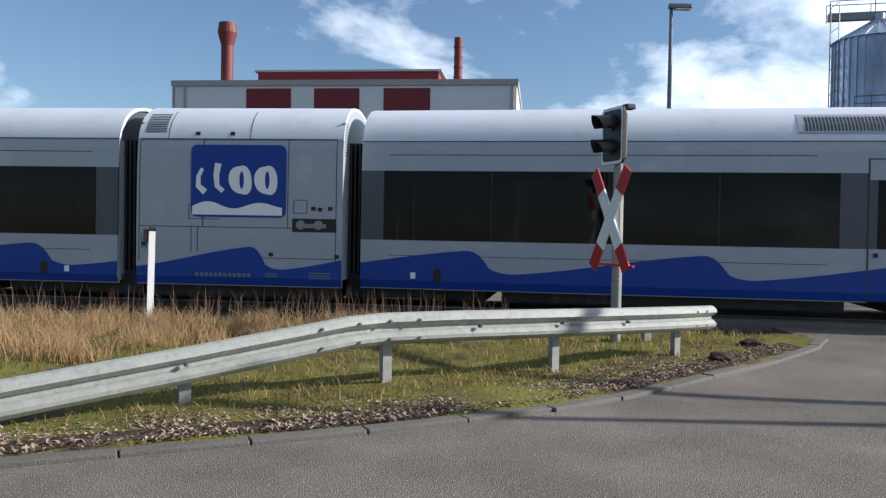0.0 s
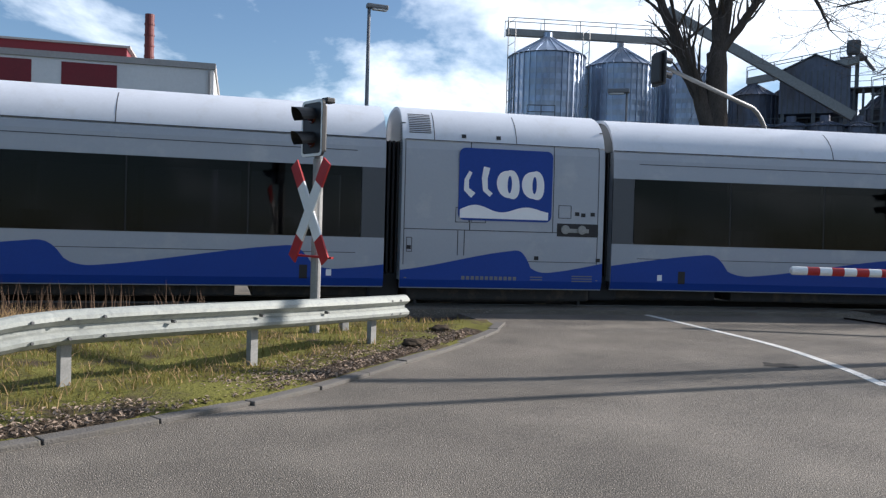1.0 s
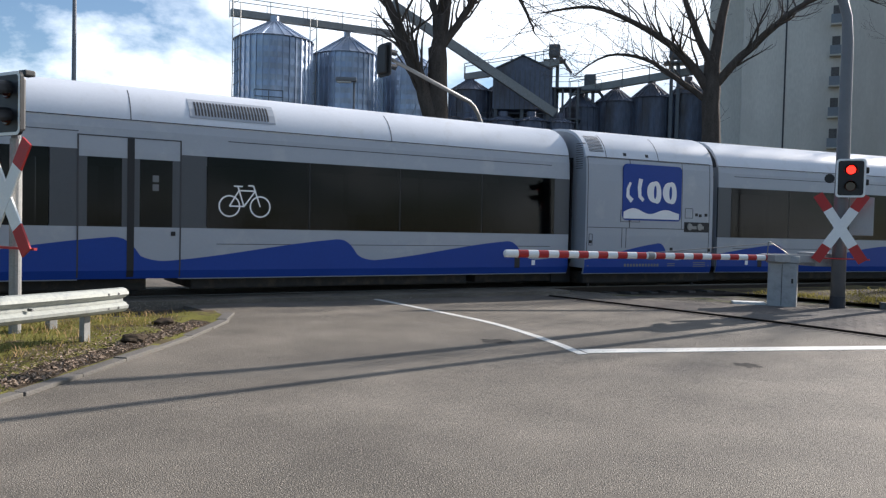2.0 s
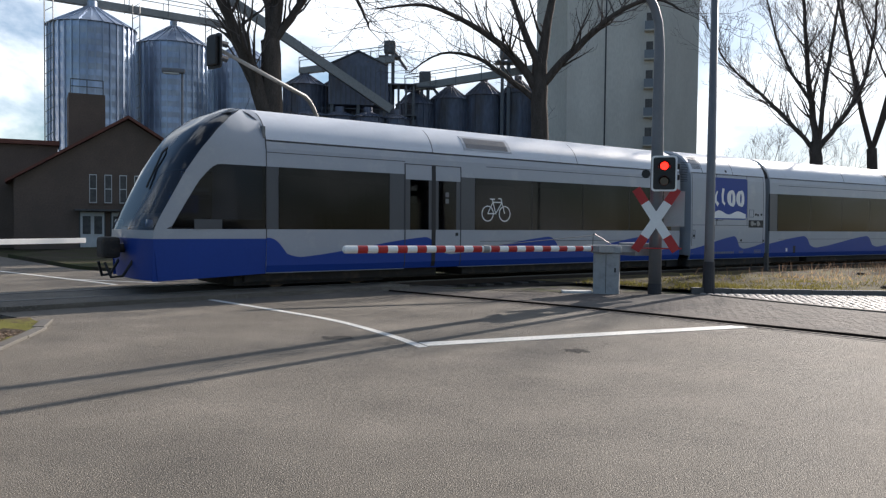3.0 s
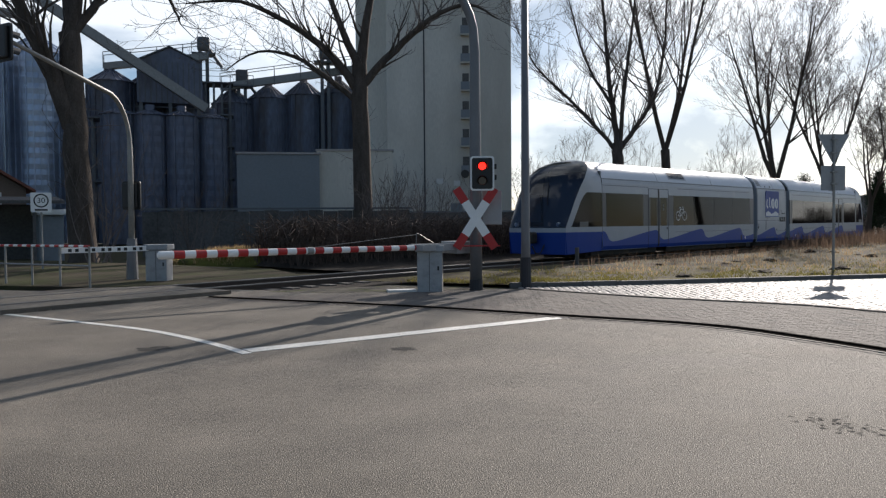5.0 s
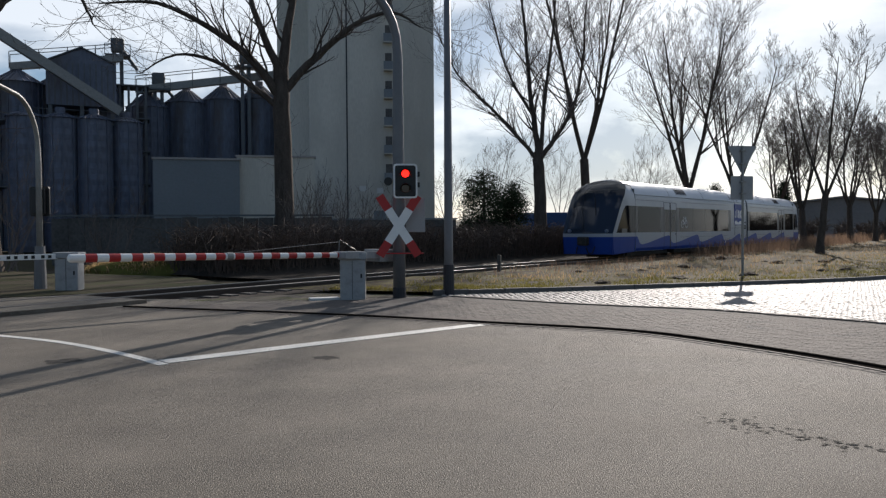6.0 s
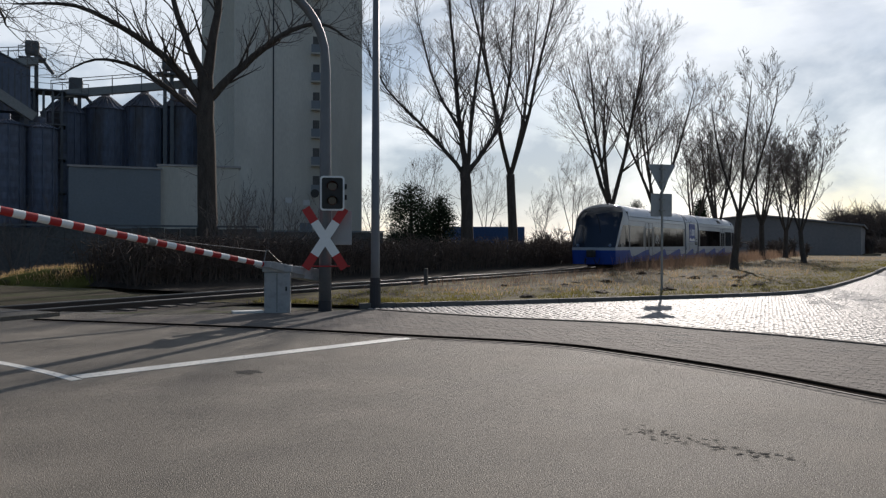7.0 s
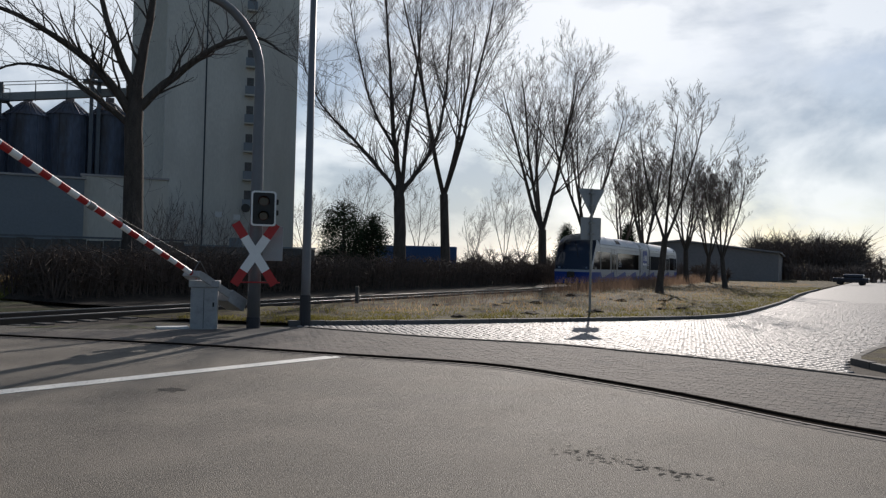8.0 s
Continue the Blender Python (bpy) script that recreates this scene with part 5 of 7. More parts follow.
# ---- barriers ----
def barrier_box(x, y, az, label, top=True):
    s = thing("barrier_box", pose(x, y, 0, 0, 0, turn_to(az)), label, "barrier drive", "barrier drives")
    bm = B()
    box(bm, (-0.29, -0.22, -0.1), (0.29, 0.22, 0.93), 0.02)
    part("cabinet", bm, "box", s)
    bm = B()
    box(bm, (-0.33, -0.26, 0.93), (0.33, 0.26, 1.08), 0.02)
    part("lid", bm, "box", s)
    bm = B()
    box(bm, (-0.012, -0.226, 0.02), (0.0, -0.222, 0.9))
    part("door_joint", bm, "seam", s)
    bm = B()
    box(bm, (0.18, -0.235, 0.5), (0.22, -0.22, 0.6), 0.005)
    part("lock", bm, "black", s)
    return s


barrier_box(16.82, 8.36, 247, "grey steel barrier drive box on the crossing's edge")
barrier_box(16.28, 16.28, 247, "grey steel barrier drive box beyond the railway track")


def barrier_arm():
    """The red-white arm; its pivot is at the origin and it points along -x."""
    b = thing("crossing_barrier", label="red and white striped barrier arm with rounded tip", category="barrier")
    L, n = 5.95, 28
    for i in range(n):
        x0, x1 = 0.25 + L * i / n, 0.25 + L * (i + 1) / n
        r0, r1 = 0.058 + 0.022 * i / n, 0.058 + 0.022 * (i + 1) / n
        bm = B()
        tube(bm, [(-x0, 0, 0), (-x1, 0, 0)], [r0, r1], 14)
        part("red_band" if i % 2 == 0 else "white_band", bm, "red" if i % 2 == 0 else "signwhite", b, smooth=False)
    bm = B()
    tube(bm, [(-0.25 - L, 0, 0), (-0.3 - L, 0, 0), (-0.33 - L, 0, 0)], [0.08, 0.075, 0.04], 14)
    part("end_cap", bm, "signwhite", b)
    bm = B()
    tube(bm, [(-3.05, 0, 0), (-3.18, 0, 0)], 0.082, 14)
    part("sleeve", bm, "galv_dull", b)
    bm = B()
    box(bm, (-0.35, -0.3, -0.08), (0.62, -0.24, 0.08), 0.01)
    box(bm, (-0.35, 0.24, -0.08), (0.62, 0.3, 0.08), 0.01)
    box(bm, (-0.42, -0.3, -0.07), (-0.3, 0.3, 0.07), 0.01)
    box(bm, (0.55, -0.31, -0.16), (1.05, 0.31, 0.13), 0.015)
    part("counterweight", bm, "box", b)
    bm = B()
    tube(bm, [(0.1, 0, 0.1), (-0.35, 0, 0.34), (-0.4, 0, 0.3), (-3.1, 0, 0.06)], 0.008, 5)
    tube(bm, [(-0.4, 0, 0.0), (-0.38, 0, 0.34)], 0.012, 5)
    part("stay_wire", bm, "bolt", b)
    return b


arm = barrier_arm()


def foot_barrier(x, y, length, turn, z=0.98):
    b = thing("footpath_barrier", pose(x, y, z, 0, 0, turn), "white barrier arm with dark reflector squares", "barrier", "footpath barriers")
    bm = B()
    box(bm, (-length, -0.02, -0.07), (0.2, 0.02, 0.07), 0.008)
    part("bar", bm, "signwhite", b)
    k = 0
    xx = -length + 0.15
    while xx < -0.1:
        part("reflector", box(B(), (xx, -0.028, -0.04), (xx + 0.085, -0.02, 0.04)), "signal_black", b)
        k += 1
        xx += 0.17 if k % 2 else 0.24
    if length > 3:
        bm = B()
        tube(bm, [(0.0, 0.0, -z - 0.1), (0, 0, 0.1)], 0.12, 12)
        part("support", bm, "box", b)


foot_barrier(16.0, 16.4, 2.2, -21)
foot_barrier(5.2, 20.2, 6.2, 190)


def pedestrian_rail():
    """Tubular railing beside the footway."""
    g = thing("pedestrian_railing", pose(0, 0, 0.1), "tubular steel railing, its top red and white striped", "railing")
    a, b = Vector((14.15, 21.6)), Vector((13.85, 16.1))
    n = 5
    posts = [a + (b - a) * i / n for i in range(n + 1)]
    for q in posts:
        bm = B()
        tube(bm, [(q.x, q.y, -0.05), (q.x, q.y, 1.0)], 0.028, 10)
        part("post", bm, "galv_dull", g)
    for i, (p, q) in enumerate(zip(posts, posts[1:])):
        for k in range(6):
            u, v = p + (q - p) * k / 6, p + (q - p) * (k + 1) / 6
            bm = B()
            tube(bm, [(*u, 1.0), (*v, 1.0)], 0.03, 10)
            part("red_band" if k % 2 else "white_band", bm, "red" if k % 2 else "signwhite", g)
        bm = B()
        tube(bm, [(*p, 0.52), (*q, 0.52)], 0.024, 8)
        part("middle_rail", bm, "galv_dull", g)


pedestrian_rail()


def letters(parent, text, size, m, material):
    c = bpy.data.curves.new("lettering", "FONT")
    c.body, c.size, c.extrude, c.align_x, c.align_y = text, size, 0.001, "CENTER", "CENTER"
    tmp = bpy.data.objects.new("lettering", c)
    scene.collection.objects.link(tmp)
    bpy.context.view_layer.update()
    me = bpy.data.meshes.new_from_object(tmp.evaluated_get(bpy.context.evaluated_depsgraph_get()))
    bpy.data.objects.remove(tmp)
    me.materials.clear()
    me.materials.append(M[material])
    o = new("lettering", me)
    o.parent = parent
    o.matrix_basis = m
    return o


def zone_sign():
    x, y = polar(37.95, 31.2)
    s = thing("speed_sign", pose(x, y, 0, 0, 0, turn_to(218)), "white speed zone sign with black ring on a post", "road sign", "road signs")
    bm = B()
    tube(bm, [(0, 0.03, -0.1), (0, 0.03, 2.75)], 0.035, 10)
    part("post", bm, "galv_dull", s)
    plate = part("plate", rounded(B(), 0.66, 0.68, 0.04, -0.01, 0.01, 0, 2.42), "signwhite", s)
    bm = B()
    ring_flat(bm, 0, 2.48, 0.24, 0.045, -0.014, 1, 28)
    part("ring", bm, "signal_black", plate)
    letters(plate, "30", 0.26, pose(0, -0.014, 2.48, 90, 0, 0), "signal_black")
    bm = B()
    box(bm, (-0.2, -0.014, 2.13), (0.2, -0.011, 2.19))
    part("caption_bar", bm, "signal_black", plate)


zone_sign()


def blue_sign():
    x, y = polar(34.1, 30.1)
    s = thing("direction_sign", pose(x, y, 0, 0, 0, turn_to(214)), "blue direction sign below a small white plate", "road sign", "road signs")
    bm = B()
    tube(bm, [(0, 0.04, -0.1), (0, 0.04, 2.75)], 0.04, 10)
    part("post", bm, "galv_dull", s)
    part("plate", rounded(B(), 1.0, 0.62, 0.03, -0.012, 0.012, 0, 2.13), "signblue", s, "blue plate with white lines of writing")
    bm = B()
    for z, w in ((2.3, 0.36), (2.17, 0.4), (2.04, 0.33)):
        box(bm, (-w, -0.017, z - 0.025), (w, -0.013, z + 0.02))
    part("writing_bars", bm, "interior", s)
    part("small_plate", rounded(B(), 0.5, 0.26, 0.02, -0.012, 0.012, 0, 2.62), "signwhite", s, "small white plate")
    bm = B()
    box(bm, (-0.18, -0.017, 2.6), (0.18, -0.013, 2.64))
    part("plate_bar", bm, "signal_black", s)


blue_sign()


def yield_sign():
    x, y = polar(90.4, 26.2)
    s = thing("yield_sign", pose(x, y, 0.1, 0, 0, turn_to(60)), "back of a give-way sign with a square plate below", "road sign", "road signs")
    bm = B()
    tube(bm, [(0, 0.05, -0.1), (0, 0.05, 4.0)], 0.038, 12)
    part("post", bm, "galv_dull", s)
    bm = B()
    tri = [(-0.5, 4.0), (0.5, 4.0), (0.0, 3.13)]
    ring = []
    for i, p in enumerate(tri):
        prev, nxt = Vector(tri[i - 1]), Vector(tri[(i + 1) % 3])
        p = Vector(p)
        for u in (0.08, 0.04):
            ring.append(p + (prev - p).normalized() * u if u == 0.08 else p + ((prev - p).normalized() + (nxt - p).normalized()) * 0.02)
        ring.append(p + (nxt - p).normalized() * 0.08)
    f = [bm.verts.new((p.x, -0.01, p.y)) for p in ring]
    b = [bm.verts.new((p.x, 0.012, p.y)) for p in ring]
    bm.faces.new(f)
    bm.faces.new(b[::-1])
    for i in range(len(ring)):
        bm.faces.new((f[i], f[(i + 1) % len(ring)], b[(i + 1) % len(ring)], b[i]))
    part("triangle", bm, "signback", s, "grey back of the triangular plate")
    part("lower_plate", rounded(B(), 0.74, 0.72, 0.03, -0.01, 0.012, 0, 2.72), "signback", s)
    for z in (3.85, 3.45, 2.9, 2.55):
        bm = B()
        box(bm, (-0.09, 0.0, z - 0.025), (0.09, 0.1, z + 0.025), 0.008)
        part("clamp", bm, "galv_dull", s)


yield_sign()
bx, by = on_track(29)[:2]
stub = thing("track_marker", pose(bx - 0.9, by - 2.6, 0.1), "small pale marker stone in the grass beside track", "marker")
part("stone_post", box(B(), (-0.08, -0.06, -0.1), (0.08, 0.06, 0.6), 0.02), "sleeper", stub)
far_car = thing("parked_car", pose(*polar(107.0, 118.0), 0, 0, 0, 65), "dark blue car far along the cobbled street", "car")
bm = B()
for x0, x1, z0, z1 in ((-2.1, 2.1, 0.35, 0.95),):
    box(bm, (x0, -0.85, z0), (x1, 0.85, z1), 0.12)
part("body", bm, "carpaint", far_car)
part("cabin", box(B(), (-1.5, -0.75, 0.93), (0.9, 0.75, 1.45), 0.2), "carpaint", far_car)
for x in (-1.3, 1.3):
    for y in (-0.8, 0.8):
        part("wheel", tube(B(), [(x, y - 0.1, 0.33), (x, y + 0.1, 0.33)], 0.33, 16), "tyre", far_car)



# ---- buildings ----
def ribbed_silo(name, x, y, r, eave, apex, material, label, ribs=36, bands=9, z0=0.0):
    """A round steel bin of corrugated rings with outside stiffeners and a conical roof."""
    s = thing(name, pose(x, y, 0), label, "silo", "grain silos")
    seg, bm = 48, B()
    rings = []
    n = bands * 4
    for i in range(n + 1):
        z = z0 + (eave - z0) * i / n
        rr = r + (0.02 if i % 2 else -0.02)
        rings.append([bm.verts.new((rr * math.cos(2 * math.pi * k / seg), rr * math.sin(2 * math.pi * k / seg), z)) for k in range(seg)])
    for r0, r1 in zip(rings, rings[1:]):
        for k in range(seg):
            bm.faces.new((r0[k], r0[(k + 1) % seg], r1[(k + 1) % seg], r1[k]))
    part("shell", bm, material, s)
    bm = B()
    rim = [bm.verts.new(((r + 0.18) * math.cos(2 * math.pi * k / seg), (r + 0.18) * math.sin(2 * math.pi * k / seg), eave)) for k in range(seg)]
    top = [bm.verts.new((0.45 * math.cos(2 * math.pi * k / seg), 0.45 * math.sin(2 * math.pi * k / seg), apex)) for k in range(seg)]
    for k in range(seg):
        bm.faces.new((rim[k], rim[(k + 1) % seg], top[(k + 1) % seg], top[k]))
    bm.faces.new(top)
    roof = part("roof", bm, material, s, "conical sheet roof")
    for k in range(24):
        a = 2 * math.pi * k / 24
        bm = B()
        tube(bm, [((r + 0.16) * math.cos(a), (r + 0.16) * math.sin(a), eave + 0.04), (0.5 * math.cos(a), 0.5 * math.sin(a), apex + 0.04)], 0.05, 4)
        part("roof_rib", bm, material, roof)
    for k in range(ribs):
        a = 2 * math.pi * (k + 0.5) / ribs
        bm = B()
        box(bm, (r - 0.02, -0.05, z0), (r + 0.1, 0.05, eave), 0, pose(0, 0, 0, 0, 0, math.degrees(a)))
        part("stiffener", bm, material, s)
    bm = B()
    tube(bm, [(0, 0, apex - 0.1), (0, 0, apex + 0.55)], 0.4, 14)
    part("cap", bm, material, roof)
    return s


for az, d, r, ev, ap in ((28.43, 75, 3.42, 17.6, 19.4), (33.5, 79, 3.25, 17.4, 19.3), (37.9, 83, 3.1, 17.1, 18.9)):
    ribbed_silo("grain_silo", *polar(az, d), r, ev, ap, "silo", "tall galvanised grain silo with vertical stiffeners and conical roof")


def span_box(bm, p, q, w, h):
    """A beam of width w and height h from p to q."""
    p, q = Vector(p), Vector(q)
    m = Matrix.Translation((p + q) / 2) @ (q - p).to_track_quat("X", "Z").to_matrix().to_4x4()
    ln = (q - p).length
    return box(bm, (-ln / 2, -w / 2, -h / 2), (ln / 2, w / 2, h / 2), 0, m)


def conveyor(name, p, q, w, h, label, rails=True, step=2.2):
    s = thing(name, label=label, category="conveyor")
    part("casing", span_box(B(), p, q, w, h), "galv_dull", s)
    p, q = Vector(p), Vector(q)
    n = max(2, int((q - p).length / step))
    if rails:
        for side in (-1, 1):
            off = Vector((-(q - p).y, (q - p).x, 0)).normalized() * side * (w / 2 + 0.35)
            bm = B()
            tube(bm, [p + off + Vector((0, 0, h / 2 + 0.9)), q + off + Vector((0, 0, h / 2 + 0.9))], 0.04, 5)
            part("handrail", bm, "steel_dark", s)
            for i in range(n + 1):
                c = p + (q - p) * i / n + off
                bm = B()
                tube(bm, [c + Vector((0, 0, -h / 2)), c + Vector((0, 0, h / 2 + 0.9))], 0.035, 4)
                part("rail_post", bm, "steel_dark", s)
    return s


def high(az, d, z):
    return (*polar(az, d), z)


conveyor("top_conveyor", high(25.5, 75, 20.0), high(37.6, 80, 20.0), 0.7, 0.6, "grey conveyor bridge over the silo roofs", step=3)
conveyor("top_conveyor", high(36.5, 73, 21.2), high(48.2, 74, 11.8), 0.7, 0.75, "inclined grey conveyor descending to the old silos", rails=False)
conveyor("top_conveyor", high(49.2, 83, 15.2), high(58.2, 83, 17.3), 0.8, 0.7, "dark conveyor gallery on the old silo roofs", step=2.5)
conveyor("top_conveyor", high(41.8, 80, 16.1), high(48.4, 80, 17.6), 0.8, 0.6, "dark conveyor gallery over the old bins", step=2.0)
for az0, d in ((25.9, 72), (31.1, 76), (35.7, 79)):
    l = thing("silo_ladder", pose(*polar(az0, d), 0), "slim steel lattice ladder tower beside silo", "ladder tower", "ladder towers")
    for dx in (-0.35, 0.35):
        bm = B()
        tube(bm, [(dx, 0, 0), (dx, 0, 20.3)], 0.05, 5)
        part("stile", bm, "galv_dull", l)
    for i in range(20):
        bm = B()
        tube(bm, [(-0.35, 0, 1 + i), (0.35, 0, 1.5 + i)], 0.035, 4)
        part("rung", bm, "galv_dull", l)

# old dark silos in two groups
for az, d, r, ev, ap, z0 in ((42.2, 80, 2.05, 14.6, 15.7, 0), (44.6, 81, 2.0, 14.6, 15.8, 0), (46.9, 80, 1.95, 14.4, 16.4, 0), (50.0, 84, 2.0, 13.6, 15.0, 0), (52.4, 84, 1.95, 14.2, 15.5, 0), (54.8, 84, 1.95, 14.6, 16.0, 0), (57.2, 84, 1.9, 14.8, 16.2, 0)):
    ribbed_silo("old_silo", *polar(az, d), r, ev, ap, "silo_dark", "old dark weathered steel silo with ribbed shell", 20, 7, z0)
for az, d, r in ((42.6, 74, 1.35), (44.6, 74, 1.35), (46.6, 74, 1.35), (48.5, 75, 1.3)):
    ribbed_silo("old_silo", *polar(az, d), r, 11.0, 11.4, "silo_dark", "slender dark steel bin in front of the old silos", 10, 6)


def lattice_block(x, y, w, dp, h, turn, levels):
    """Open steel framing round the bins."""
    s = thing("steel_framework", pose(x, y, 0, 0, 0, turn), "dark open steel framework with platforms beside the silos", "steelwork", "steelwork")
    for dx in (-w / 2, -w / 6, w / 6, w / 2):
        for dy in (-dp / 2, dp / 2):
            part("column", box(B(), (dx - 0.1, dy - 0.1, 0), (dx + 0.1, dy + 0.1, h)), "steel_dark", s)
    for i in range(1, levels + 1):
        z = h * i / levels
        part("platform", box(B(), (-w / 2 - 0.3, -dp / 2 - 0.3, z - 0.12), (w / 2 + 0.3, dp / 2 + 0.3, z)), "steel_dark", s)
        bm = B()
        for dz in (0.5, 1.0):
            tube(bm, [(-w / 2 - 0.3, -dp / 2 - 0.3, z + dz), (w / 2 + 0.3, -dp / 2 - 0.3, z + dz)], 0.03, 4)
        part("handrail", bm, "steel_dark", s)
    for i in range(levels):
        bm = B()
        tube(bm, [(-w / 2, -dp / 2, h * i / levels), (w / 2, -dp / 2, h * (i + 1) / levels)], 0.06, 4)
        part("brace", bm, "steel_dark", s)
    return s


lattice_block(*polar(44.7, 75.5), 9.5, 2.6, 10.8, turn_to(224.7), 2)
lattice_block(*polar(49.0, 80), 2.2, 2.2, 15.0, turn_to(229), 5)


def elevator(az, d, h, label):
    s = thing("bucket_elevator", pose(*polar(az, d), 0, 0, 0, turn_to(az + 180)), label, "elevator tower", "elevator towers")
    for dx in (-0.32, 0.32):
        part("leg", box(B(), (dx - 0.17, -0.2, 0), (dx + 0.17, 0.2, h - 1)), "steel_dark", s)
    part("head", box(B(), (-0.6, -0.5, h - 1.3), (0.6, 0.5, h), 0.25), "steel_dark", s)
    part("platform", box(B(), (-1.1, -0.9, h - 1.75), (1.1, 0.9, h - 1.6)), "steel_dark", s)
    bm = B()
    for dx in (-1.1, 1.1):
        tube(bm, [(dx, -0.9, h - 1.7), (dx, -0.9, h - 0.7)], 0.04, 4)
    tube(bm, [(-1.1, -0.9, h - 0.7), (1.1, -0.9, h - 0.7)], 0.04, 4)
    part("handrail", bm, "steel_dark", s)
    part("spout", tube(B(), [(0.4, 0, h - 1.0), (1.7, 0, h - 2.8)], 0.16, 8), "steel_dark", s)


def headhouse(az, d, w, dp, z0, z1, apex):
    """A clad house on the bins, with upright ribs and a shallow gable roof."""
    s = thing("silo_headhouse", pose(*polar(az, d), 0, 0, 0, turn_to(az + 180)), "dark ribbed steel house on top of the old bins", "silo house")
    bm = B()
    q = [(-w / 2, z0), (w / 2, z0), (w / 2, z1), (0, apex), (-w / 2, z1)]
    a, b = [bm.verts.new((x, -dp / 2, z)) for x, z in q], [bm.verts.new((x, dp / 2, z)) for x, z in q]
    bm.faces.new(a)
    bm.faces.new(b[::-1])
    for i in range(5):
        bm.faces.new((a[i], a[(i + 1) % 5], b[(i + 1) % 5], b[i]))
    part("cladding", bm, "silo_dark", s)
    for side in (-1, 1):
        bm = B()
        m = pose(side * w / 4, 0, (z1 + apex) / 2 + 0.08, 0, side * math.degrees(math.atan2(apex - z1, w / 2)), 0)
        box(bm, (-w / 4 - 0.25, -dp / 2 - 0.2, -0.05), (w / 4 + 0.05, dp / 2 + 0.2, 0.05), 0, m)
        part("roof_sheet", bm, "steel_dark", s)
    for i in range(12):
        x = -w / 2 + w * (i + 0.5) / 12
        part("rib", box(B(), (x - 0.05, -dp / 2 - 0.08, z0), (x + 0.05, -dp / 2 + 0.01, z1)), "steel_dark", s)
    for x in (-w / 2 + 0.3, 0, w / 2 - 0.3):
        part("column", box(B(), (x - 0.15, -dp / 2 + 0.1, -0.1), (x + 0.15, -dp / 2 + 0.4, z0)), "steel_dark", s)


headhouse(45.9, 77.5, 5.5, 4.0, 12.4, 16.0, 17.3)
elevator(48.1, 81, 19.6, "dark bucket elevator tower with head platform")
elevator(56.3, 82, 19.4, "dark bucket elevator tower over the silo roofs")
elevator(50.6, 83, 17.0, "short dark bucket elevator tower between silo groups")

# concrete tower
tw = thing("concrete_tower", label="tall windowless pale concrete silo tower", category="tower")
cx, cy = polar(65.0, 80)
tw.matrix_basis = pose(cx, cy, 0, 0, 0, turn_to(245))
part("shaft", box(B(), (-5.75, -5.5, -0.2), (5.75, 9, 36), 0.06), "concrete", tw)
part("stair_shaft", box(B(), (-8.9, -2.6, -0.2), (-5.76, 5, 34), 0.05), "concrete", tw)
part("annex", box(B(), (-8.6, -6.4, -0.2), (-5.8, -2.62, 7.6), 0.05), "concrete", tw)
part("movement_joint", box(B(), (-2.35, -5.53, 0), (-2.22, -5.49, 36)), "seam", tw)
for i in range(11):
    z = 6.0 + 2.55 * i
    x = 1.55
    b = part("balcony", box(B(), (x - 0.45, -6.15, z), (x + 0.45, -5.51, z + 0.12)), "concrete", tw)
    part("balcony_guard", box(B(), (x - 0.45, -6.17, z + 0.12), (x + 0.45, -6.1, z + 0.85)), "render_grey", b)
    part("opening", box(B(), (x - 0.3, -5.54, z + 0.2), (x + 0.3, -5.5, z + 1.7)), "wall_dark", tw)
for x, z in ((-0.9, 5.2), (0.7, 5.0)):
    part("vent", box(B(), (x - 0.3, -5.56, z), (x + 0.3, -5.5, z + 0.5)), "doorwhite", tw)
part("door", box(B(), (0.1, -5.56, 0), (1.2, -5.5, 3.4)), "render_grey", tw)

# grey sheds in front of the old silos
sh = thing("store_shed", pose(*polar(53.0, 62), 0, 0, 0, turn_to(233)), "low grey clad store shed before the silos", "shed")
part("wall", box(B(), (-2.95, -2, -0.1), (2.95, 4, 6.7)), "render_grey", sh)
part("roof", box(B(), (-3.05, -2.1, 6.71), (3.05, 4.1, 6.85)), "facroof", sh)
sh = thing("store_shed", pose(*polar(58.3, 62), 0, 0, 0, turn_to(238)), "pale clad store shed beside the concrete tower", "shed")
part("wall", box(B(), (-2.8, -1.5, -0.1), (2.8, 4, 7.0)), "concrete", sh)
part("roof", box(B(), (-2.9, -1.6, 7.01), (2.9, 4.1, 7.15)), "facroof", sh)
low = thing("yard_wall", pose(*polar(53.0, 45), 0, 0, 0, turn_to(236)), "long dark boarded wall below the silos", "wall")
for i in range(18):
    part("panel", box(B(), (-7.2 + 0.8 * i, -0.06, -0.1), (-6.42 + 0.8 * i, 0.06, 2.3 + 0.03 * (i % 3))), "wall_dark", low)
part("coping", box(B(), (-7.3, -0.16, 2.4), (7.3, 0.2, 2.5)), "steel_dark", low)

# gabled building
def slab_frame(x0, x1, z0, z1, w=0.055):
    """Two jambs and a head round an opening."""
    bm = B()
    box(bm, (x0, -0.09, z0), (x0 + w, -0.002, z1))
    box(bm, (x1 - w, -0.09, z0), (x1, -0.002, z1))
    box(bm, (x0 + w, -0.09, z1 - w), (x1 - w, -0.002, z1))
    return bm


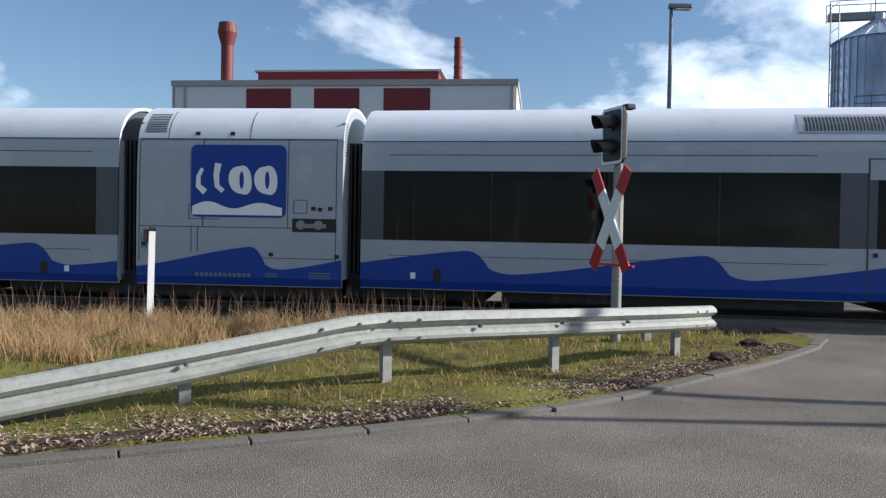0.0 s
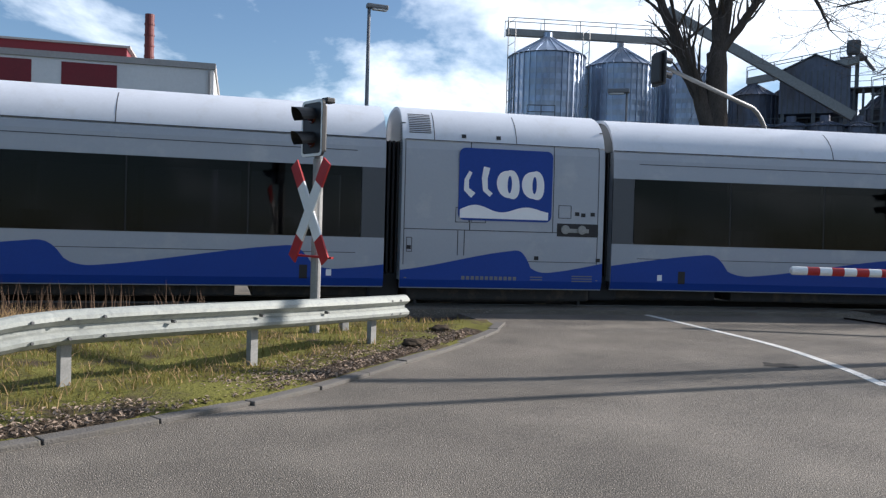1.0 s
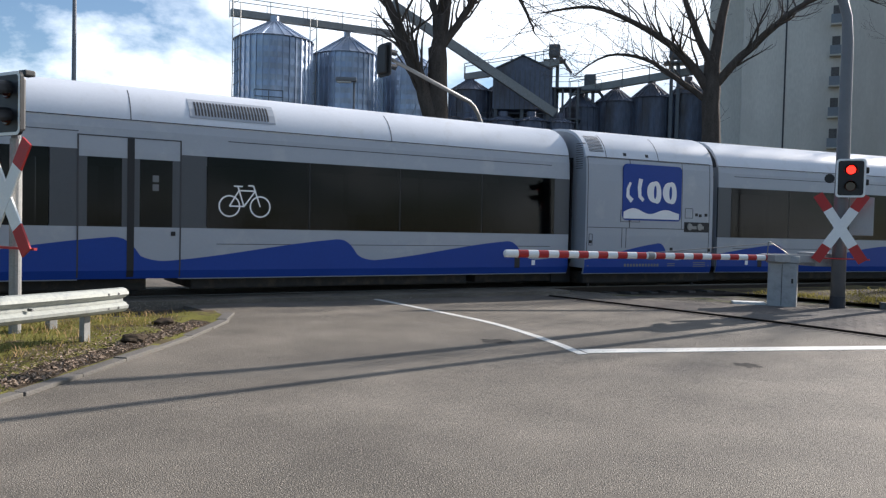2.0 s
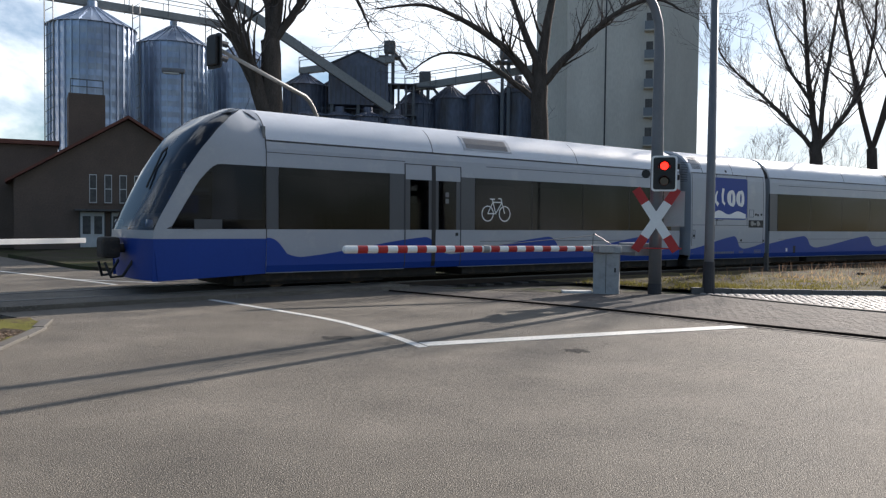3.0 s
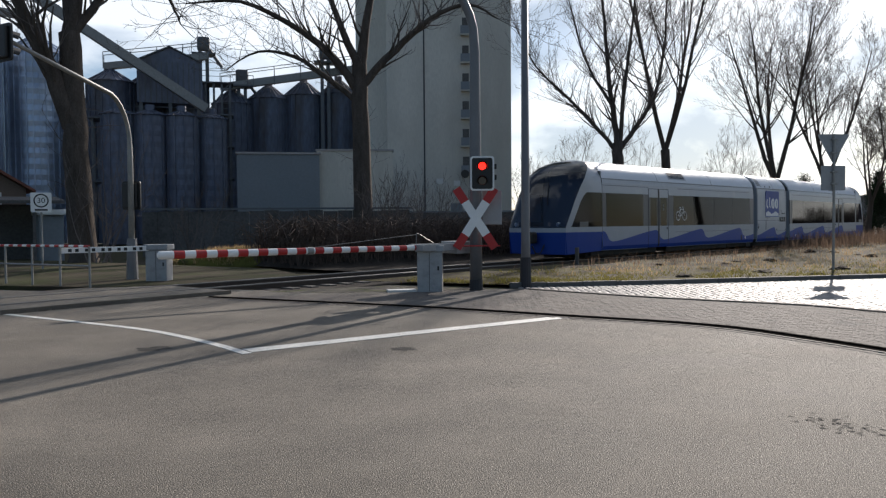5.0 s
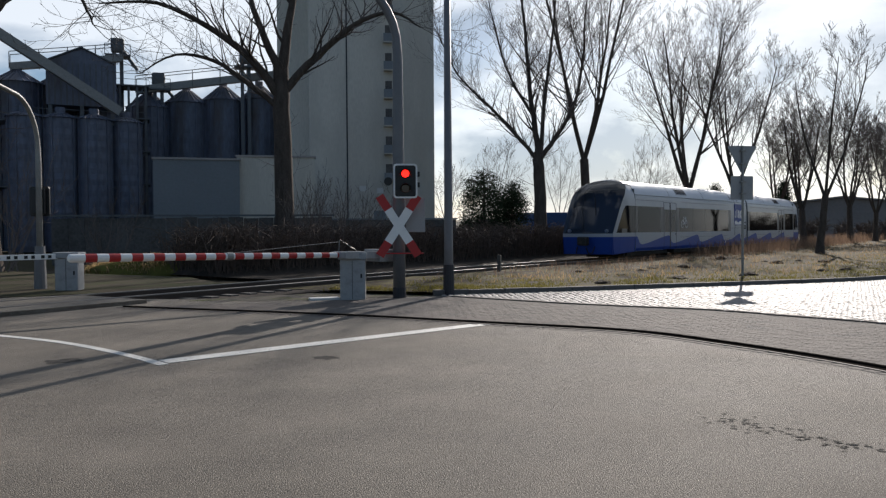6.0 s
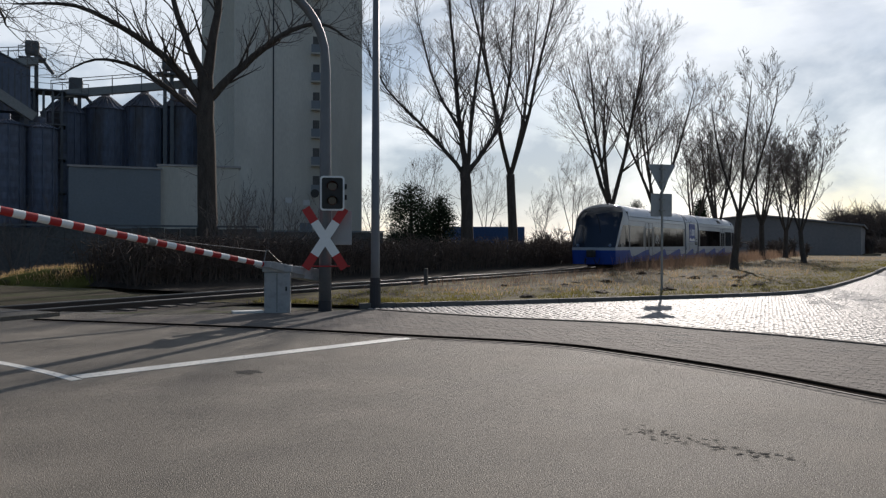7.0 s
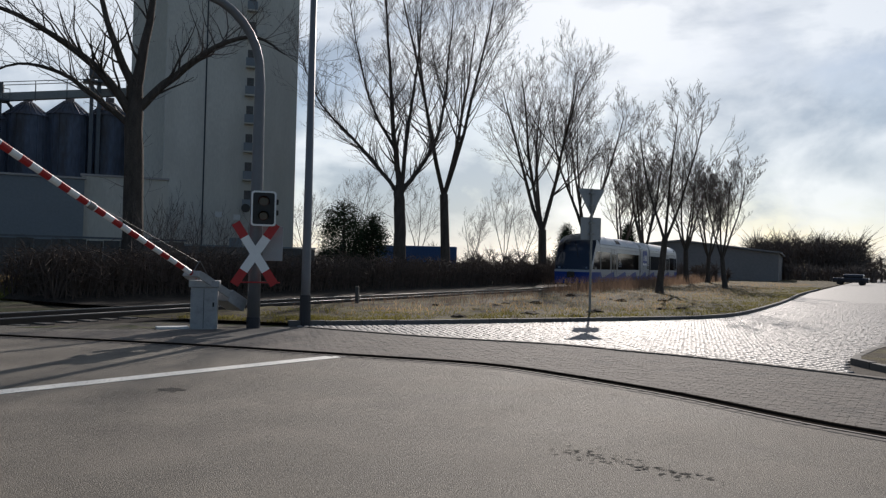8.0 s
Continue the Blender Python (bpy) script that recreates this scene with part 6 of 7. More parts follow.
hut = thing("gabled_building", pose(*polar(30.57, 48), 0, 0, 0, turn_to(205)), "brown plastered gabled building with white doors and tiled roof", "building")
W, RID, EAV, DEP = 5.6, 7.05, 3.6, 15
bm = B()
prof = [(-W, -0.1), (W, -0.1), (W, EAV), (0, RID), (-W, EAV)]
a = [bm.verts.new((x, 0, z)) for x, z in prof]
b = [bm.verts.new((x, DEP, z)) for x, z in prof]
bm.faces.new(a)
bm.faces.new(b[::-1])
for i in range(5):
    bm.faces.new((a[i], a[(i + 1) % 5], b[(i + 1) % 5], b[i]))
part("wall", bm, "brick", hut)
for s in (-1, 1):
    bm = B()
    q = [(0, RID + 0.05), (s * (W + 0.4), EAV - 0.2), (s * (W + 0.4), EAV - 0.05), (0, RID + 0.22)]
    a = [bm.verts.new((x, -0.35, z)) for x, z in q]
    b = [bm.verts.new((x, DEP + 0.3, z)) for x, z in q]
    bm.faces.new(a)
    bm.faces.new(b[::-1])
    for i in range(4):
        bm.faces.new((a[i], a[(i + 1) % 4], b[(i + 1) % 4], b[i]))
    part("roof", bm, "tile", hut)
for i in range(5):
    x = -1.78 + 0.767 * i
    w = part("window", box(B(), (x - 0.19, -0.03, 2.42), (x + 0.19, 0.02, 3.98)), "doorwhite", hut)
    for z0, z1 in ((2.47, 3.17), (3.22, 3.93)):
        part("pane", box(B(), (x - 0.155, -0.045, z0), (x + 0.155, -0.03, z1)), "wall_dark", w)
    part("sill", box(B(), (x - 0.23, -0.1, 2.36), (x + 0.23, -0.005, 2.415)), "brick", w)
part("canopy", box(B(), (-2.7, -0.7, 1.98), (2.2, 0.0, 2.08)), "wall_dark", hut)
for x, lights in ((-1.82, (-0.29, 0.29)), (-0.25, (-0.42, -0.14, 0.14, 0.42)), (1.24, (0.27,))):
    dr = part("door", box(B(), (x - 0.6, -0.06, 0), (x + 0.6, 0.0, 1.92)), "doorwhite", hut)
    wide = 0.2 if len(lights) < 3 else 0.1
    for dx in lights:
        part("pane", box(B(), (x + dx - wide, -0.075, 0.72), (x + dx + wide, -0.06, 1.7)), "wall_dark", dr)
    part("door_frame", slab_frame(x - 0.66, x + 0.66, 0.0, 1.98), "wall_dark", dr)
part("side_window", box(B(), (3.6, -0.04, 2.7), (4.4, 0.01, 3.4)), "doorwhite", hut)
part("stair_head", box(B(), (-2.9, 2.0, 3.0), (-1.0, 4.5, 8.6)), "brick", hut)
bm = B()
for x in (-2.8, -1.95, -1.1):
    tube(bm, [(x, 2.1, 8.6), (x, 2.1, 9.4)], 0.035, 4)
for z in (9.0, 9.4):
    tube(bm, [(-2.8, 2.1, z), (-1.1, 2.1, z)], 0.035, 4)
part("roof_rail", bm, "steel_dark", hut)
wing = thing("side_wing", pose(*polar(25.0, 50), 0, 0, 0, turn_to(205)), "low brown side wing of the gabled building", "building")
part("wall", box(B(), (-5, 0, -0.1), (1.2, 10, 5.6)), "brick", wing)
part("roof", box(B(), (-5.2, -0.3, 5.61), (1.3, 10.2, 5.85)), "tile", wing)
lean = thing("lean_to", pose(*polar(36.6, 43), 0, 0, 0, turn_to(214)), "dark open lean-to shelter with pale side wall", "shelter")
part("roof", box(B(), (-2.6, -0.4, 2.7), (2.0, 4, 2.85), 0, pose(0, 0, 0, 4, 0, 0)), "wall_dark", lean)
part("side_wall", box(B(), (0.9, 0.2, -0.1), (2.0, 3.6, 2.1)), "render_grey", lean)
part("back_wall", box(B(), (-2.5, 3.4, -0.1), (0.9, 3.6, 2.7)), "wall_dark", lean)
for x in (-2.4, 0.7):
    part("post", box(B(), (x - 0.07, -0.2, -0.1), (x + 0.07, -0.06, 2.75)), "wall_dark", lean)
part("tarpaulin", box(B(), (0.8, -0.1, 2.12), (2.15, 3.7, 2.4), 0.1), "signwhite", lean)

# factory with red panels
fx, fy = polar(-18.44, 83)
gx, gy = polar(5.28, 75)
fac = thing("factory_hall", pose((fx + gx) / 2, (fy + gy) / 2, 0, 0, 0, math.degrees(math.atan2(gy - fy, gx - fx))), "white factory hall with dark red wall panels and chimneys", "factory")
FL = math.hypot(gx - fx, gy - fy) / 2
part("wall", box(B(), (-FL, 0, -0.1), (FL, 26, 15.2)), "facwhite", fac)
part("cornice", box(B(), (-FL - 0.15, -0.15, 15.21), (FL + 0.15, 26.1, 15.75)), "facroof", fac)
bm = B()
q = [(0.4, 15.76), (25, 15.76), (12.7, 17.6)]
a = [bm.verts.new((-FL + 0.2, y, z)) for y, z in q]
b = [bm.verts.new((FL - 0.2, y, z)) for y, z in q]
bm.faces.new(a)
bm.faces.new(b[::-1])
for i in range(3):
    bm.faces.new((a[i], a[(i + 1) % 3], b[(i + 1) % 3], b[i]))
part("roof", bm, "facroof", fac)
part("ridge_vent", box(B(), (-FL * 0.66, 8, 16.6), (FL * 0.5, 13, 18.1)), "facred", fac)
part("vent_roof", box(B(), (-FL * 0.68, 7.8, 18.11), (FL * 0.52, 13.2, 18.3)), "facroof", fac)
for u0, u1 in ((0.222, 0.355), (0.423, 0.555), (0.625, 0.758)):
    part("red_panel", box(B(), (-FL + 2 * FL * u0, -0.06, 8.5), (-FL + 2 * FL * u1, -0.005, 14.95)), "facred", fac, "dark red wall panel")
for u in (0.0, 0.035, 0.985):
    part("downpipe", box(B(), (-FL + 2 * FL * u, -0.2, 0), (-FL + 2 * FL * u + 0.2, -0.06, 15.2)), "facroof", fac)
part("roof_unit", tube(B(), [(FL * 0.88, 6, 15.75), (FL * 0.88, 6, 16.5), (FL * 0.88, 6, 16.8)], [0.9, 0.8, 0.3], 14), "facwhite", fac)
c1 = part("chimney", tube(B(), [(-FL + 2 * FL * 0.115, 4, 15.7), (-FL + 2 * FL * 0.115, 4, 20.0), (-FL + 2 * FL * 0.115, 4, 21.3), (-FL + 2 * FL * 0.115, 4, 22.3)], [0.62, 0.62, 0.98, 0.86], 18), "chimred", fac, "red chimney with a flared top", smooth=False)
c2 = part("chimney", tube(B(), [(-FL + 2 * FL * 0.82, 5, 15.7), (-FL + 2 * FL * 0.82, 5, 20.8)], 0.42, 16), "chimred", fac, "slim red chimney")
for i in range(4):
    part("chimney_band", tube(B(), [(-FL + 2 * FL * 0.82, 5, 16.8 + i), (-FL + 2 * FL * 0.82, 5, 16.95 + i)], 0.47, 16), "chimred", c2)

# dark hall and container behind the trees
hall = thing("far_hall", pose(*polar(104.5, 128), 0, 0, 0, turn_to(284)), "long dark hall with a shallow roof behind trees", "hall")
def slab_prism(q, y0, y1):
    bm = B()
    a = [bm.verts.new((x, y0, z)) for x, z in q]
    b = [bm.verts.new((x, y1, z)) for x, z in q]
    bm.faces.new(a)
    bm.faces.new(b[::-1])
    for i in range(len(q)):
        bm.faces.new((a[i], a[(i + 1) % len(q)], b[(i + 1) % len(q)], b[i]))
    return bm


part("wall", slab_prism([(-32, -0.1), (-4, -0.1), (-4, 4.2), (-18, 5.8), (-32, 4.4)], 0, 30), "hallroof", hall)
part("roof", slab_prism([(-32.4, 4.4), (-18, 5.85), (-3.6, 4.2), (-3.6, 4.45), (-18, 6.1), (-32.4, 4.65)], -0.5, 30.5), "hallroof", hall)
for i in range(3):
    part("gate", box(B(), (-29 + 8 * i, -0.1, 0), (-25.5 + 8 * i, -0.01, 3.0)), "hallroof", hall)
cont = thing("blue_container", pose(*polar(78.6, 84), 0, 0, 0, turn_to(262)), "dark blue container behind the tree row", "container")
bm = B()
box(bm, (-5, -1.2, 0.9), (3.5, 1.2, 3.3), 0.03)
for i in range(28):
    box(bm, (-4.9 + 0.3 * i, -1.25, 1.0), (-4.78 + 0.3 * i, -1.2, 3.2))
part("container_shell", bm, "bluecrate", cont)
part("chassis", box(B(), (-4.9, -1.0, -0.1), (3.4, 1.0, 0.88)), "under", cont)
bk = thing("low_wall", pose(*polar(66.5, 58), 0, 0, 0, turn_to(247)), "low pale wall below the concrete tower", "wall")
part("wall_face", box(B(), (-5.5, 0, -0.1), (4.5, 0.3, 2.35)), "wall_dark", bk)
part("coping", box(B(), (-5.6, -0.05, 2.36), (4.6, 0.35, 2.46)), "render_grey", bk)



# ---- trees ----
class Wood:
    """Collects tapered branches as plain vertex and face lists."""

    def __init__(self):
        self.v, self.f = [], []

    def limb(self, pts, radii, seg):
        base = len(self.v)
        ref = None
        for i, p in enumerate(pts):
            dd = (pts[min(i + 1, len(pts) - 1)] - pts[max(i - 1, 0)]).normalized()
            if ref is None:
                ref = dd.orthogonal().normalized()
            a = (ref - dd * ref.dot(dd)).normalized()
            ref = a
            b = dd.cross(a)
            for k in range(seg):
                t = 2 * math.pi * k / seg
                self.v.append(p + (a * math.cos(t) + b * math.sin(t)) * radii[i])
        for i in range(len(pts) - 1):
            for k in range(seg):
                o = base + i * seg
                self.f.append((o + k, o + (k + 1) % seg, o + seg + (k + 1) % seg, o + seg + k))


def grow(rnd, thick, thin, p, d, length, radius, level, last, up, wild, dens):
    n = 6 if level == 0 else (5 if level < last else 3)
    pts, radii = [p.copy()], [radius]
    q, dd = p.copy(), d.normalized()
    for i in range(n):
        dd = (dd + Vector((rnd.uniform(-1, 1), rnd.uniform(-1, 1), rnd.uniform(-0.7, 1))) * wild + Vector((0, 0, up))).normalized()
        q = q + dd * length / n
        pts.append(q.copy())
        radii.append(max(0.0075, radius * (1 - 0.8 * (i + 1) / n)))
    (thick if radius > 0.06 else thin).limb(pts, radii, 7 if radius > 0.15 else (5 if radius > 0.04 else 3))
    if level >= last:
        return
    count = int(dens[min(level, len(dens) - 1)] * (0.8 + 0.4 * rnd.random()))
    for c in range(count):
        u = 0.22 + 0.76 * (c + rnd.random()) / count
        i = min(n - 1, int(u * n))
        s = pts[i] + (pts[i + 1] - pts[i]) * (u * n - i)
        axis = (pts[i + 1] - pts[i]).normalized()
        side = axis.orthogonal().normalized()
        side.rotate(Matrix.Rotation(rnd.uniform(0, 6.283), 3, axis))
        spread = rnd.uniform(0.45, 0.95)
        nd = (axis * math.cos(spread) + side * math.sin(spread)).normalized()
        r = max(0.0095, radii[i] * rnd.uniform(0.3, 0.5))
        grow(rnd, thick, thin, s, nd, length * rnd.uniform(0.32, 0.6) * (1.15 - 0.55 * u), r, level + 1, last, up, wild, dens)


def bare_tree(az, d, h, r, seed, leaders, label, fork=0.25, limbs=None, last=4, dens=(8, 6, 5, 4), up=0.10, wild=0.16, ground=0.0, shrub=False, twigs=4):
    """A leafless tree: trunk, leaders and several orders of branches. limbs: leaders given as (right, up, away) places seen from the road."""
    rnd = random.Random(seed)
    x, y = polar(az, d)
    t = thing("bare_tree", pose(x, y, ground), label, "shrub" if shrub else "tree", "bare trees")
    thick, thin = Wood(), Wood()
    rt, aw = Vector((math.cos(radians(az)), -math.sin(radians(az)), 0)), Vector((math.sin(radians(az)), math.cos(radians(az)), 0))
    if limbs:
        for path, r0 in limbs:
            pts = [rt * a + Vector((0, 0, b)) + aw * (c) for a, b, c in path]
            fine_pts = []
            for i in range(len(pts) - 1):
                p0, p1, p2, p3 = pts[max(i - 1, 0)], pts[i], pts[i + 1], pts[min(i + 2, len(pts) - 1)]
                for k in range(4):
                    u = k / 4
                    fine_pts.append(0.5 * (2 * p1 + (p2 - p0) * u + (2 * p0 - 5 * p1 + 4 * p2 - p3) * u * u + (3 * p1 - p0 - 3 * p2 + p3) * u ** 3) + Vector((rnd.uniform(-1, 1), rnd.uniform(-1, 1), 0)) * 0.05)
            fine_pts.append(pts[-1])
            n = len(fine_pts)
            end = 0.72 if path[0][1] < 0.5 else 0.15
            radii = [r0 * (1 - (1 - end) * i / (n - 1)) * (1.25 if i == 0 and path[0][1] < 0.5 else 1) for i in range(n)]
            thick.limb(fine_pts, radii, 10)
            if path[0][1] < 0.5:
                for k in range(9):
                    u = rnd.randrange(n // 3, n - 1)
                    nd = (rt * rnd.uniform(-1, 1) + aw * rnd.uniform(-1, 1) + Vector((0, 0, 0.3))).normalized()
                    grow(rnd, thick, thin, fine_pts[u], nd, rnd.uniform(1.0, 2.2), 0.03, 3, last, up, wild * 1.4, dens)
                continue
            for i in range(2, n):
                for k in range(twigs):
                    axis = (fine_pts[i] - fine_pts[i - 1]).normalized()
                    nd = (axis * 0.6 + rt * rnd.uniform(-0.8, 0.8) + aw * rnd.uniform(-0.8, 0.8) + Vector((0, 0, rnd.uniform(-0.2, 0.7)))).normalized()
                    grow(rnd, thick, thin, fine_pts[i], nd, rnd.uniform(1.6, 4.4), max(0.022, radii[i] * 0.34), 2, last, up, wild, dens)
    elif shrub:
        for k in range(leaders):
            nd = Vector((rnd.uniform(-0.6, 0.6), rnd.uniform(-0.6, 0.6), 1)).normalized()
            grow(rnd, thick, thin, Vector((rnd.uniform(-r, r), rnd.uniform(-r, r), -0.1)), nd, h * rnd.uniform(0.6, 1), 0.035, 1, last, up, wild, dens)
    else:
        top = Vector((rnd.uniform(-0.3, 0.3), rnd.uniform(-0.3, 0.3), h * fork))
        pts = [Vector((0, 0, -0.2)), Vector((0, 0, 0.5)), top * 0.5 + Vector((0.08, 0, 0)), top]
        thick.limb(pts, [r * 1.35, r, r * 0.86, r * 0.8], 12)
        a0 = rnd.uniform(0, 6.28)
        for k in range(leaders):
            a = a0 + 6.283 * k / leaders + rnd.uniform(-0.3, 0.3)
            tilt = rnd.uniform(0.3, 0.62) if leaders > 1 else 0.04
            nd = rt * math.cos(a) * tilt + aw * math.sin(a) * tilt + Vector((0, 0, 1))
            grow(rnd, thick, thin, top - Vector((0, 0, 0.2)), nd, h * (1 - fork) * rnd.uniform(0.85, 1.05), r * (0.44 if leaders > 1 else 0.7), 0, last, up, wild * 0.75, dens)
    part("trunk", (thick.v, [], thick.f), "bark", t, smooth=True)
    part("crown", (thin.v, [], thin.f), "twig", t, "fine bare twigs")
    return t


bare_tree(40.2, 36, 20, 0.6, 11, 2, "large bare tree with forked dark trunk before the silos", limbs=[
    ([(0.1, -0.2, 0), (0.0, 3, 0), (-0.15, 6.3, 0), (-0.25, 9.4, 0.1)], 0.58),
    ([(-0.2, 5.6, 0), (-0.95, 7.8, -0.2), (-2.0, 10.2, -0.4), (-2.9, 12.6, -0.6), (-3.6, 17, -0.5)], 0.4),
    ([(-0.25, 9.2, 0.1), (0.1, 11.6, 0.4), (0.3, 15, 0.8), (0.6, 20, 1.2)], 0.36),
    ([(-0.2, 9.2, 0.1), (0.9, 10.9, 0.2), (1.9, 12.3, 0.0), (2.9, 12.2, -0.3), (3.7, 10.8, -0.5), (4.0, 10.0, -0.6)], 0.2),
    ([(-0.2, 9.8, 0.1), (-0.6, 12.5, 0.6), (-0.9, 17, 1.0)], 0.22)], dens=(7, 5, 4, 3), wild=0.27, up=0.04, twigs=2)
bare_tree(58.7, 45, 22, 0.56, 23, 2, "large bare tree with arching limbs before the concrete tower", limbs=[
    ([(0.0, -0.2, 0), (0.1, 4, 0), (0.0, 8.2, 0), (0.0, 10.5, 0.1)], 0.56),
    ([(-0.1, 8.9, 0), (-1.6, 10.9, -0.3), (-3.6, 12.3, -0.8), (-6.2, 13.4, -1.2), (-9.0, 13.2, -1.4)], 0.26),
    ([(-0.15, 8.4, 0), (-1.8, 9.7, 0.3), (-3.6, 10.9, 0.6), (-5.6, 11.2, 0.8), (-7.4, 10.2, 1.0)], 0.18),
    ([(0.1, 9.2, 0), (2.0, 11.2, -0.2), (4.0, 12.9, -0.5), (6.0, 13.6, -0.8), (7.6, 12.8, -1.0)], 0.25),
    ([(0.0, 10.2, 0.1), (0.6, 14, 0.4), (1.1, 20, 0.6)], 0.34),
    ([(0.0, 10.2, 0.1), (-1.4, 13.6, 0.0), (-2.6, 19, -0.2)], 0.26)], dens=(7, 5, 4, 3), wild=0.27, up=0.04, twigs=2)
bare_tree(76.9, 60, 25, 0.52, 5, 3, "tall bare tree with wide forked crown beside railway line", limbs=[
    ([(0.1, -0.2, 0), (0.0, 3, 0), (-0.1, 6.2, 0), (-0.15, 7.4, 0)], 0.52),
    ([(-0.1, 6.6, 0), (-1.9, 8.8, -0.3), (-4.0, 11.0, -0.5), (-6.0, 13.0, -0.8), (-7.3, 15.8, -1.0)], 0.17),
    ([(-0.1, 7.2, 0), (-0.6, 11.0, 0.3), (-1.1, 16.5, 0.6), (-1.7, 23, 0.8)], 0.26),
    ([(0.0, 6.8, 0), (1.7, 9.2, 0.2), (2.9, 12.2, 0.4), (3.3, 16, 0.3), (3.6, 21, 0.2)], 0.2),
    ([(0.0, 7.2, 0), (0.4, 11.5, -0.6), (1.0, 16.5, -1.2), (1.2, 22, -1.6)], 0.18),
    ([(-0.5, 10.0, 0.2), (-2.2, 13, 0.6), (-3.4, 17, 1.0), (-4.2, 21, 1.2)], 0.13)], dens=(9, 6, 5, 4))
TREES = [(80.25, 62, 23, 0.40, 8, 4, 0.3), (87.1, 75, 20.5, 0.46, 12, 5, 0.24), (89.7, 77, 16.6, 0.36, 15, 4, 0.3), (94.2, 82, 12.4, 0.34, 19, 5, 0.26), (96.9, 86, 12.6, 0.3, 21, 5, 0.28), (99.4, 70, 10.0, 0.22, 25, 4, 0.26), (92.4, 88, 12.4, 0.3, 28, 4, 0.26), (98.3, 92, 11.2, 0.27, 47, 4, 0.26)]
for az, d, h, r, seed, lead, fork in TREES:
    bare_tree(az, d, h, r, seed, lead, "tall bare poplar-like tree with upswept branches in a row", fork, dens=(13, 8, 5, 4), up=0.13, wild=0.13)
bare_tree(95.15, 50, 11.5, 0.22, 31, 3, "slim young bare tree in the dry grass verge", 0.28, dens=(9, 6, 4, 3), up=0.12, wild=0.13, ground=0.15)
for az, d, h, seed in ((73.6, 84, 10.5, 33), (78.3, 88, 10, 35), (84.2, 90, 11, 37), (85.6, 96, 8, 39), (70.3, 84, 8.5, 41), (82.2, 92, 7.5, 43)):
    bare_tree(az, d, h, 0.13, seed, 3, "small bare tree standing in low scrub", 0.2, last=3, dens=(10, 7, 4), up=0.1, wild=0.16)
for az, d, h, seed in ((61.3, 43, 5.5, 51), (63.0, 44, 4.5, 52), (64.8, 45, 4.0, 53), (41.4, 35, 5.0, 54), (47.5, 42, 3.5, 55), (60.0, 42, 4.0, 56)):
    bare_tree(az, d, h, 0.5, seed, 9, "leafless shrub of thin upright stems", last=3, dens=(5, 5, 4), up=0.12, wild=0.15, shrub=True)


def needles(name, az, d, h, r, seed, label, z0=0.4):
    rnd = random.Random(seed)
    x, y = polar(az, d)
    t = thing(name, pose(x, y, 0), label, "conifer", "evergreens")
    w = Wood()
    w.limb([Vector((0, 0, -0.1)), Vector((0.1, 0, h * 0.5)), Vector((0, 0, h))], [0.2, 0.14, 0.03], 8)
    v, f = [], []
    for c in range(80):
        u = rnd.random() ** 0.8
        z = z0 + (h - z0) * u
        rr = r * (1 - u) ** (0.38 if r > 2 else 0.6) * rnd.uniform(0.35, 1.05) + 0.15
        a = rnd.uniform(0, 6.283)
        tip = Vector((rr * math.cos(a), rr * math.sin(a), z))
        w.limb([Vector((0, 0, z - 0.4)), tip], [0.05, 0.015], 4)
        size = 0.55 * (1 - 0.4 * u) + 0.15
        for k in range(130):
            p = tip * rnd.uniform(0.7, 1.0) + Vector((rnd.gauss(0, 1), rnd.gauss(0, 1), rnd.gauss(0, 0.6))) * size * 0.6
            p.z += z - tip.z
            o = len(v)
            q = Vector((rnd.uniform(-1, 1), rnd.uniform(-1, 1), rnd.uniform(-0.5, 1))).normalized() * rnd.uniform(0.12, 0.26)
            s = q.orthogonal().normalized() * 0.045
            v += [p - s, p + s, p + q]
            f.append((o, o + 1, o + 2))
    part("trunk", (w.v, [], w.f), "bark", t)
    part("foliage", (v, [], f), "needle", t, "dense dark green needles")


needles("pine_bush", 72.9, 66, 6.6, 2.7, 3, "dark green bushy pine at the yard's edge")
needles("pine_bush", 74.9, 68, 5.6, 2.2, 4, "lower dark green pine beside the larger one")
needles("spruce", 88.7, 95, 6.5, 1.2, 6, "small dark spruce behind the railway line")
needles("spruce", 93.0, 98, 7.0, 1.4, 7, "small dark spruce among bare trees")


# ---- grass, scrub, leaves ----
def blades(name, sample, n, lo, hi, width, material, seed, label, lean=0.35, z=0.0):
    """Many thin blades; sample(rnd) gives a foot place."""
    rnd = random.Random(seed)
    v, f = [], []
    for i in range(n):
        q = sample(rnd)
        if q is None:
            continue
        x, y, zz = q
        h = rnd.uniform(lo, hi)
        a = rnd.uniform(0, 6.283)
        cx, cy = math.cos(a) * width, math.sin(a) * width
        lx, ly = rnd.gauss(0, lean) * h, rnd.gauss(0, lean) * h
        o = len(v)
        v += [(x - cx, y - cy, zz), (x + cx, y + cy, zz), (x + lx * 0.4 + cx * 0.7, y + ly * 0.4 + cy * 0.7, zz + h * 0.6), (x + lx * 0.4 - cx * 0.7, y + ly * 0.4 - cy * 0.7, zz + h * 0.6), (x + lx, y + ly, zz + h * 0.95)]
        f += [(o, o + 1, o + 2, o + 3), (o + 3, o + 2, o + 4)]
    ob = part(name, (v, [], f), material)
    return tagged(ob, label, "grass", kind="stuff")


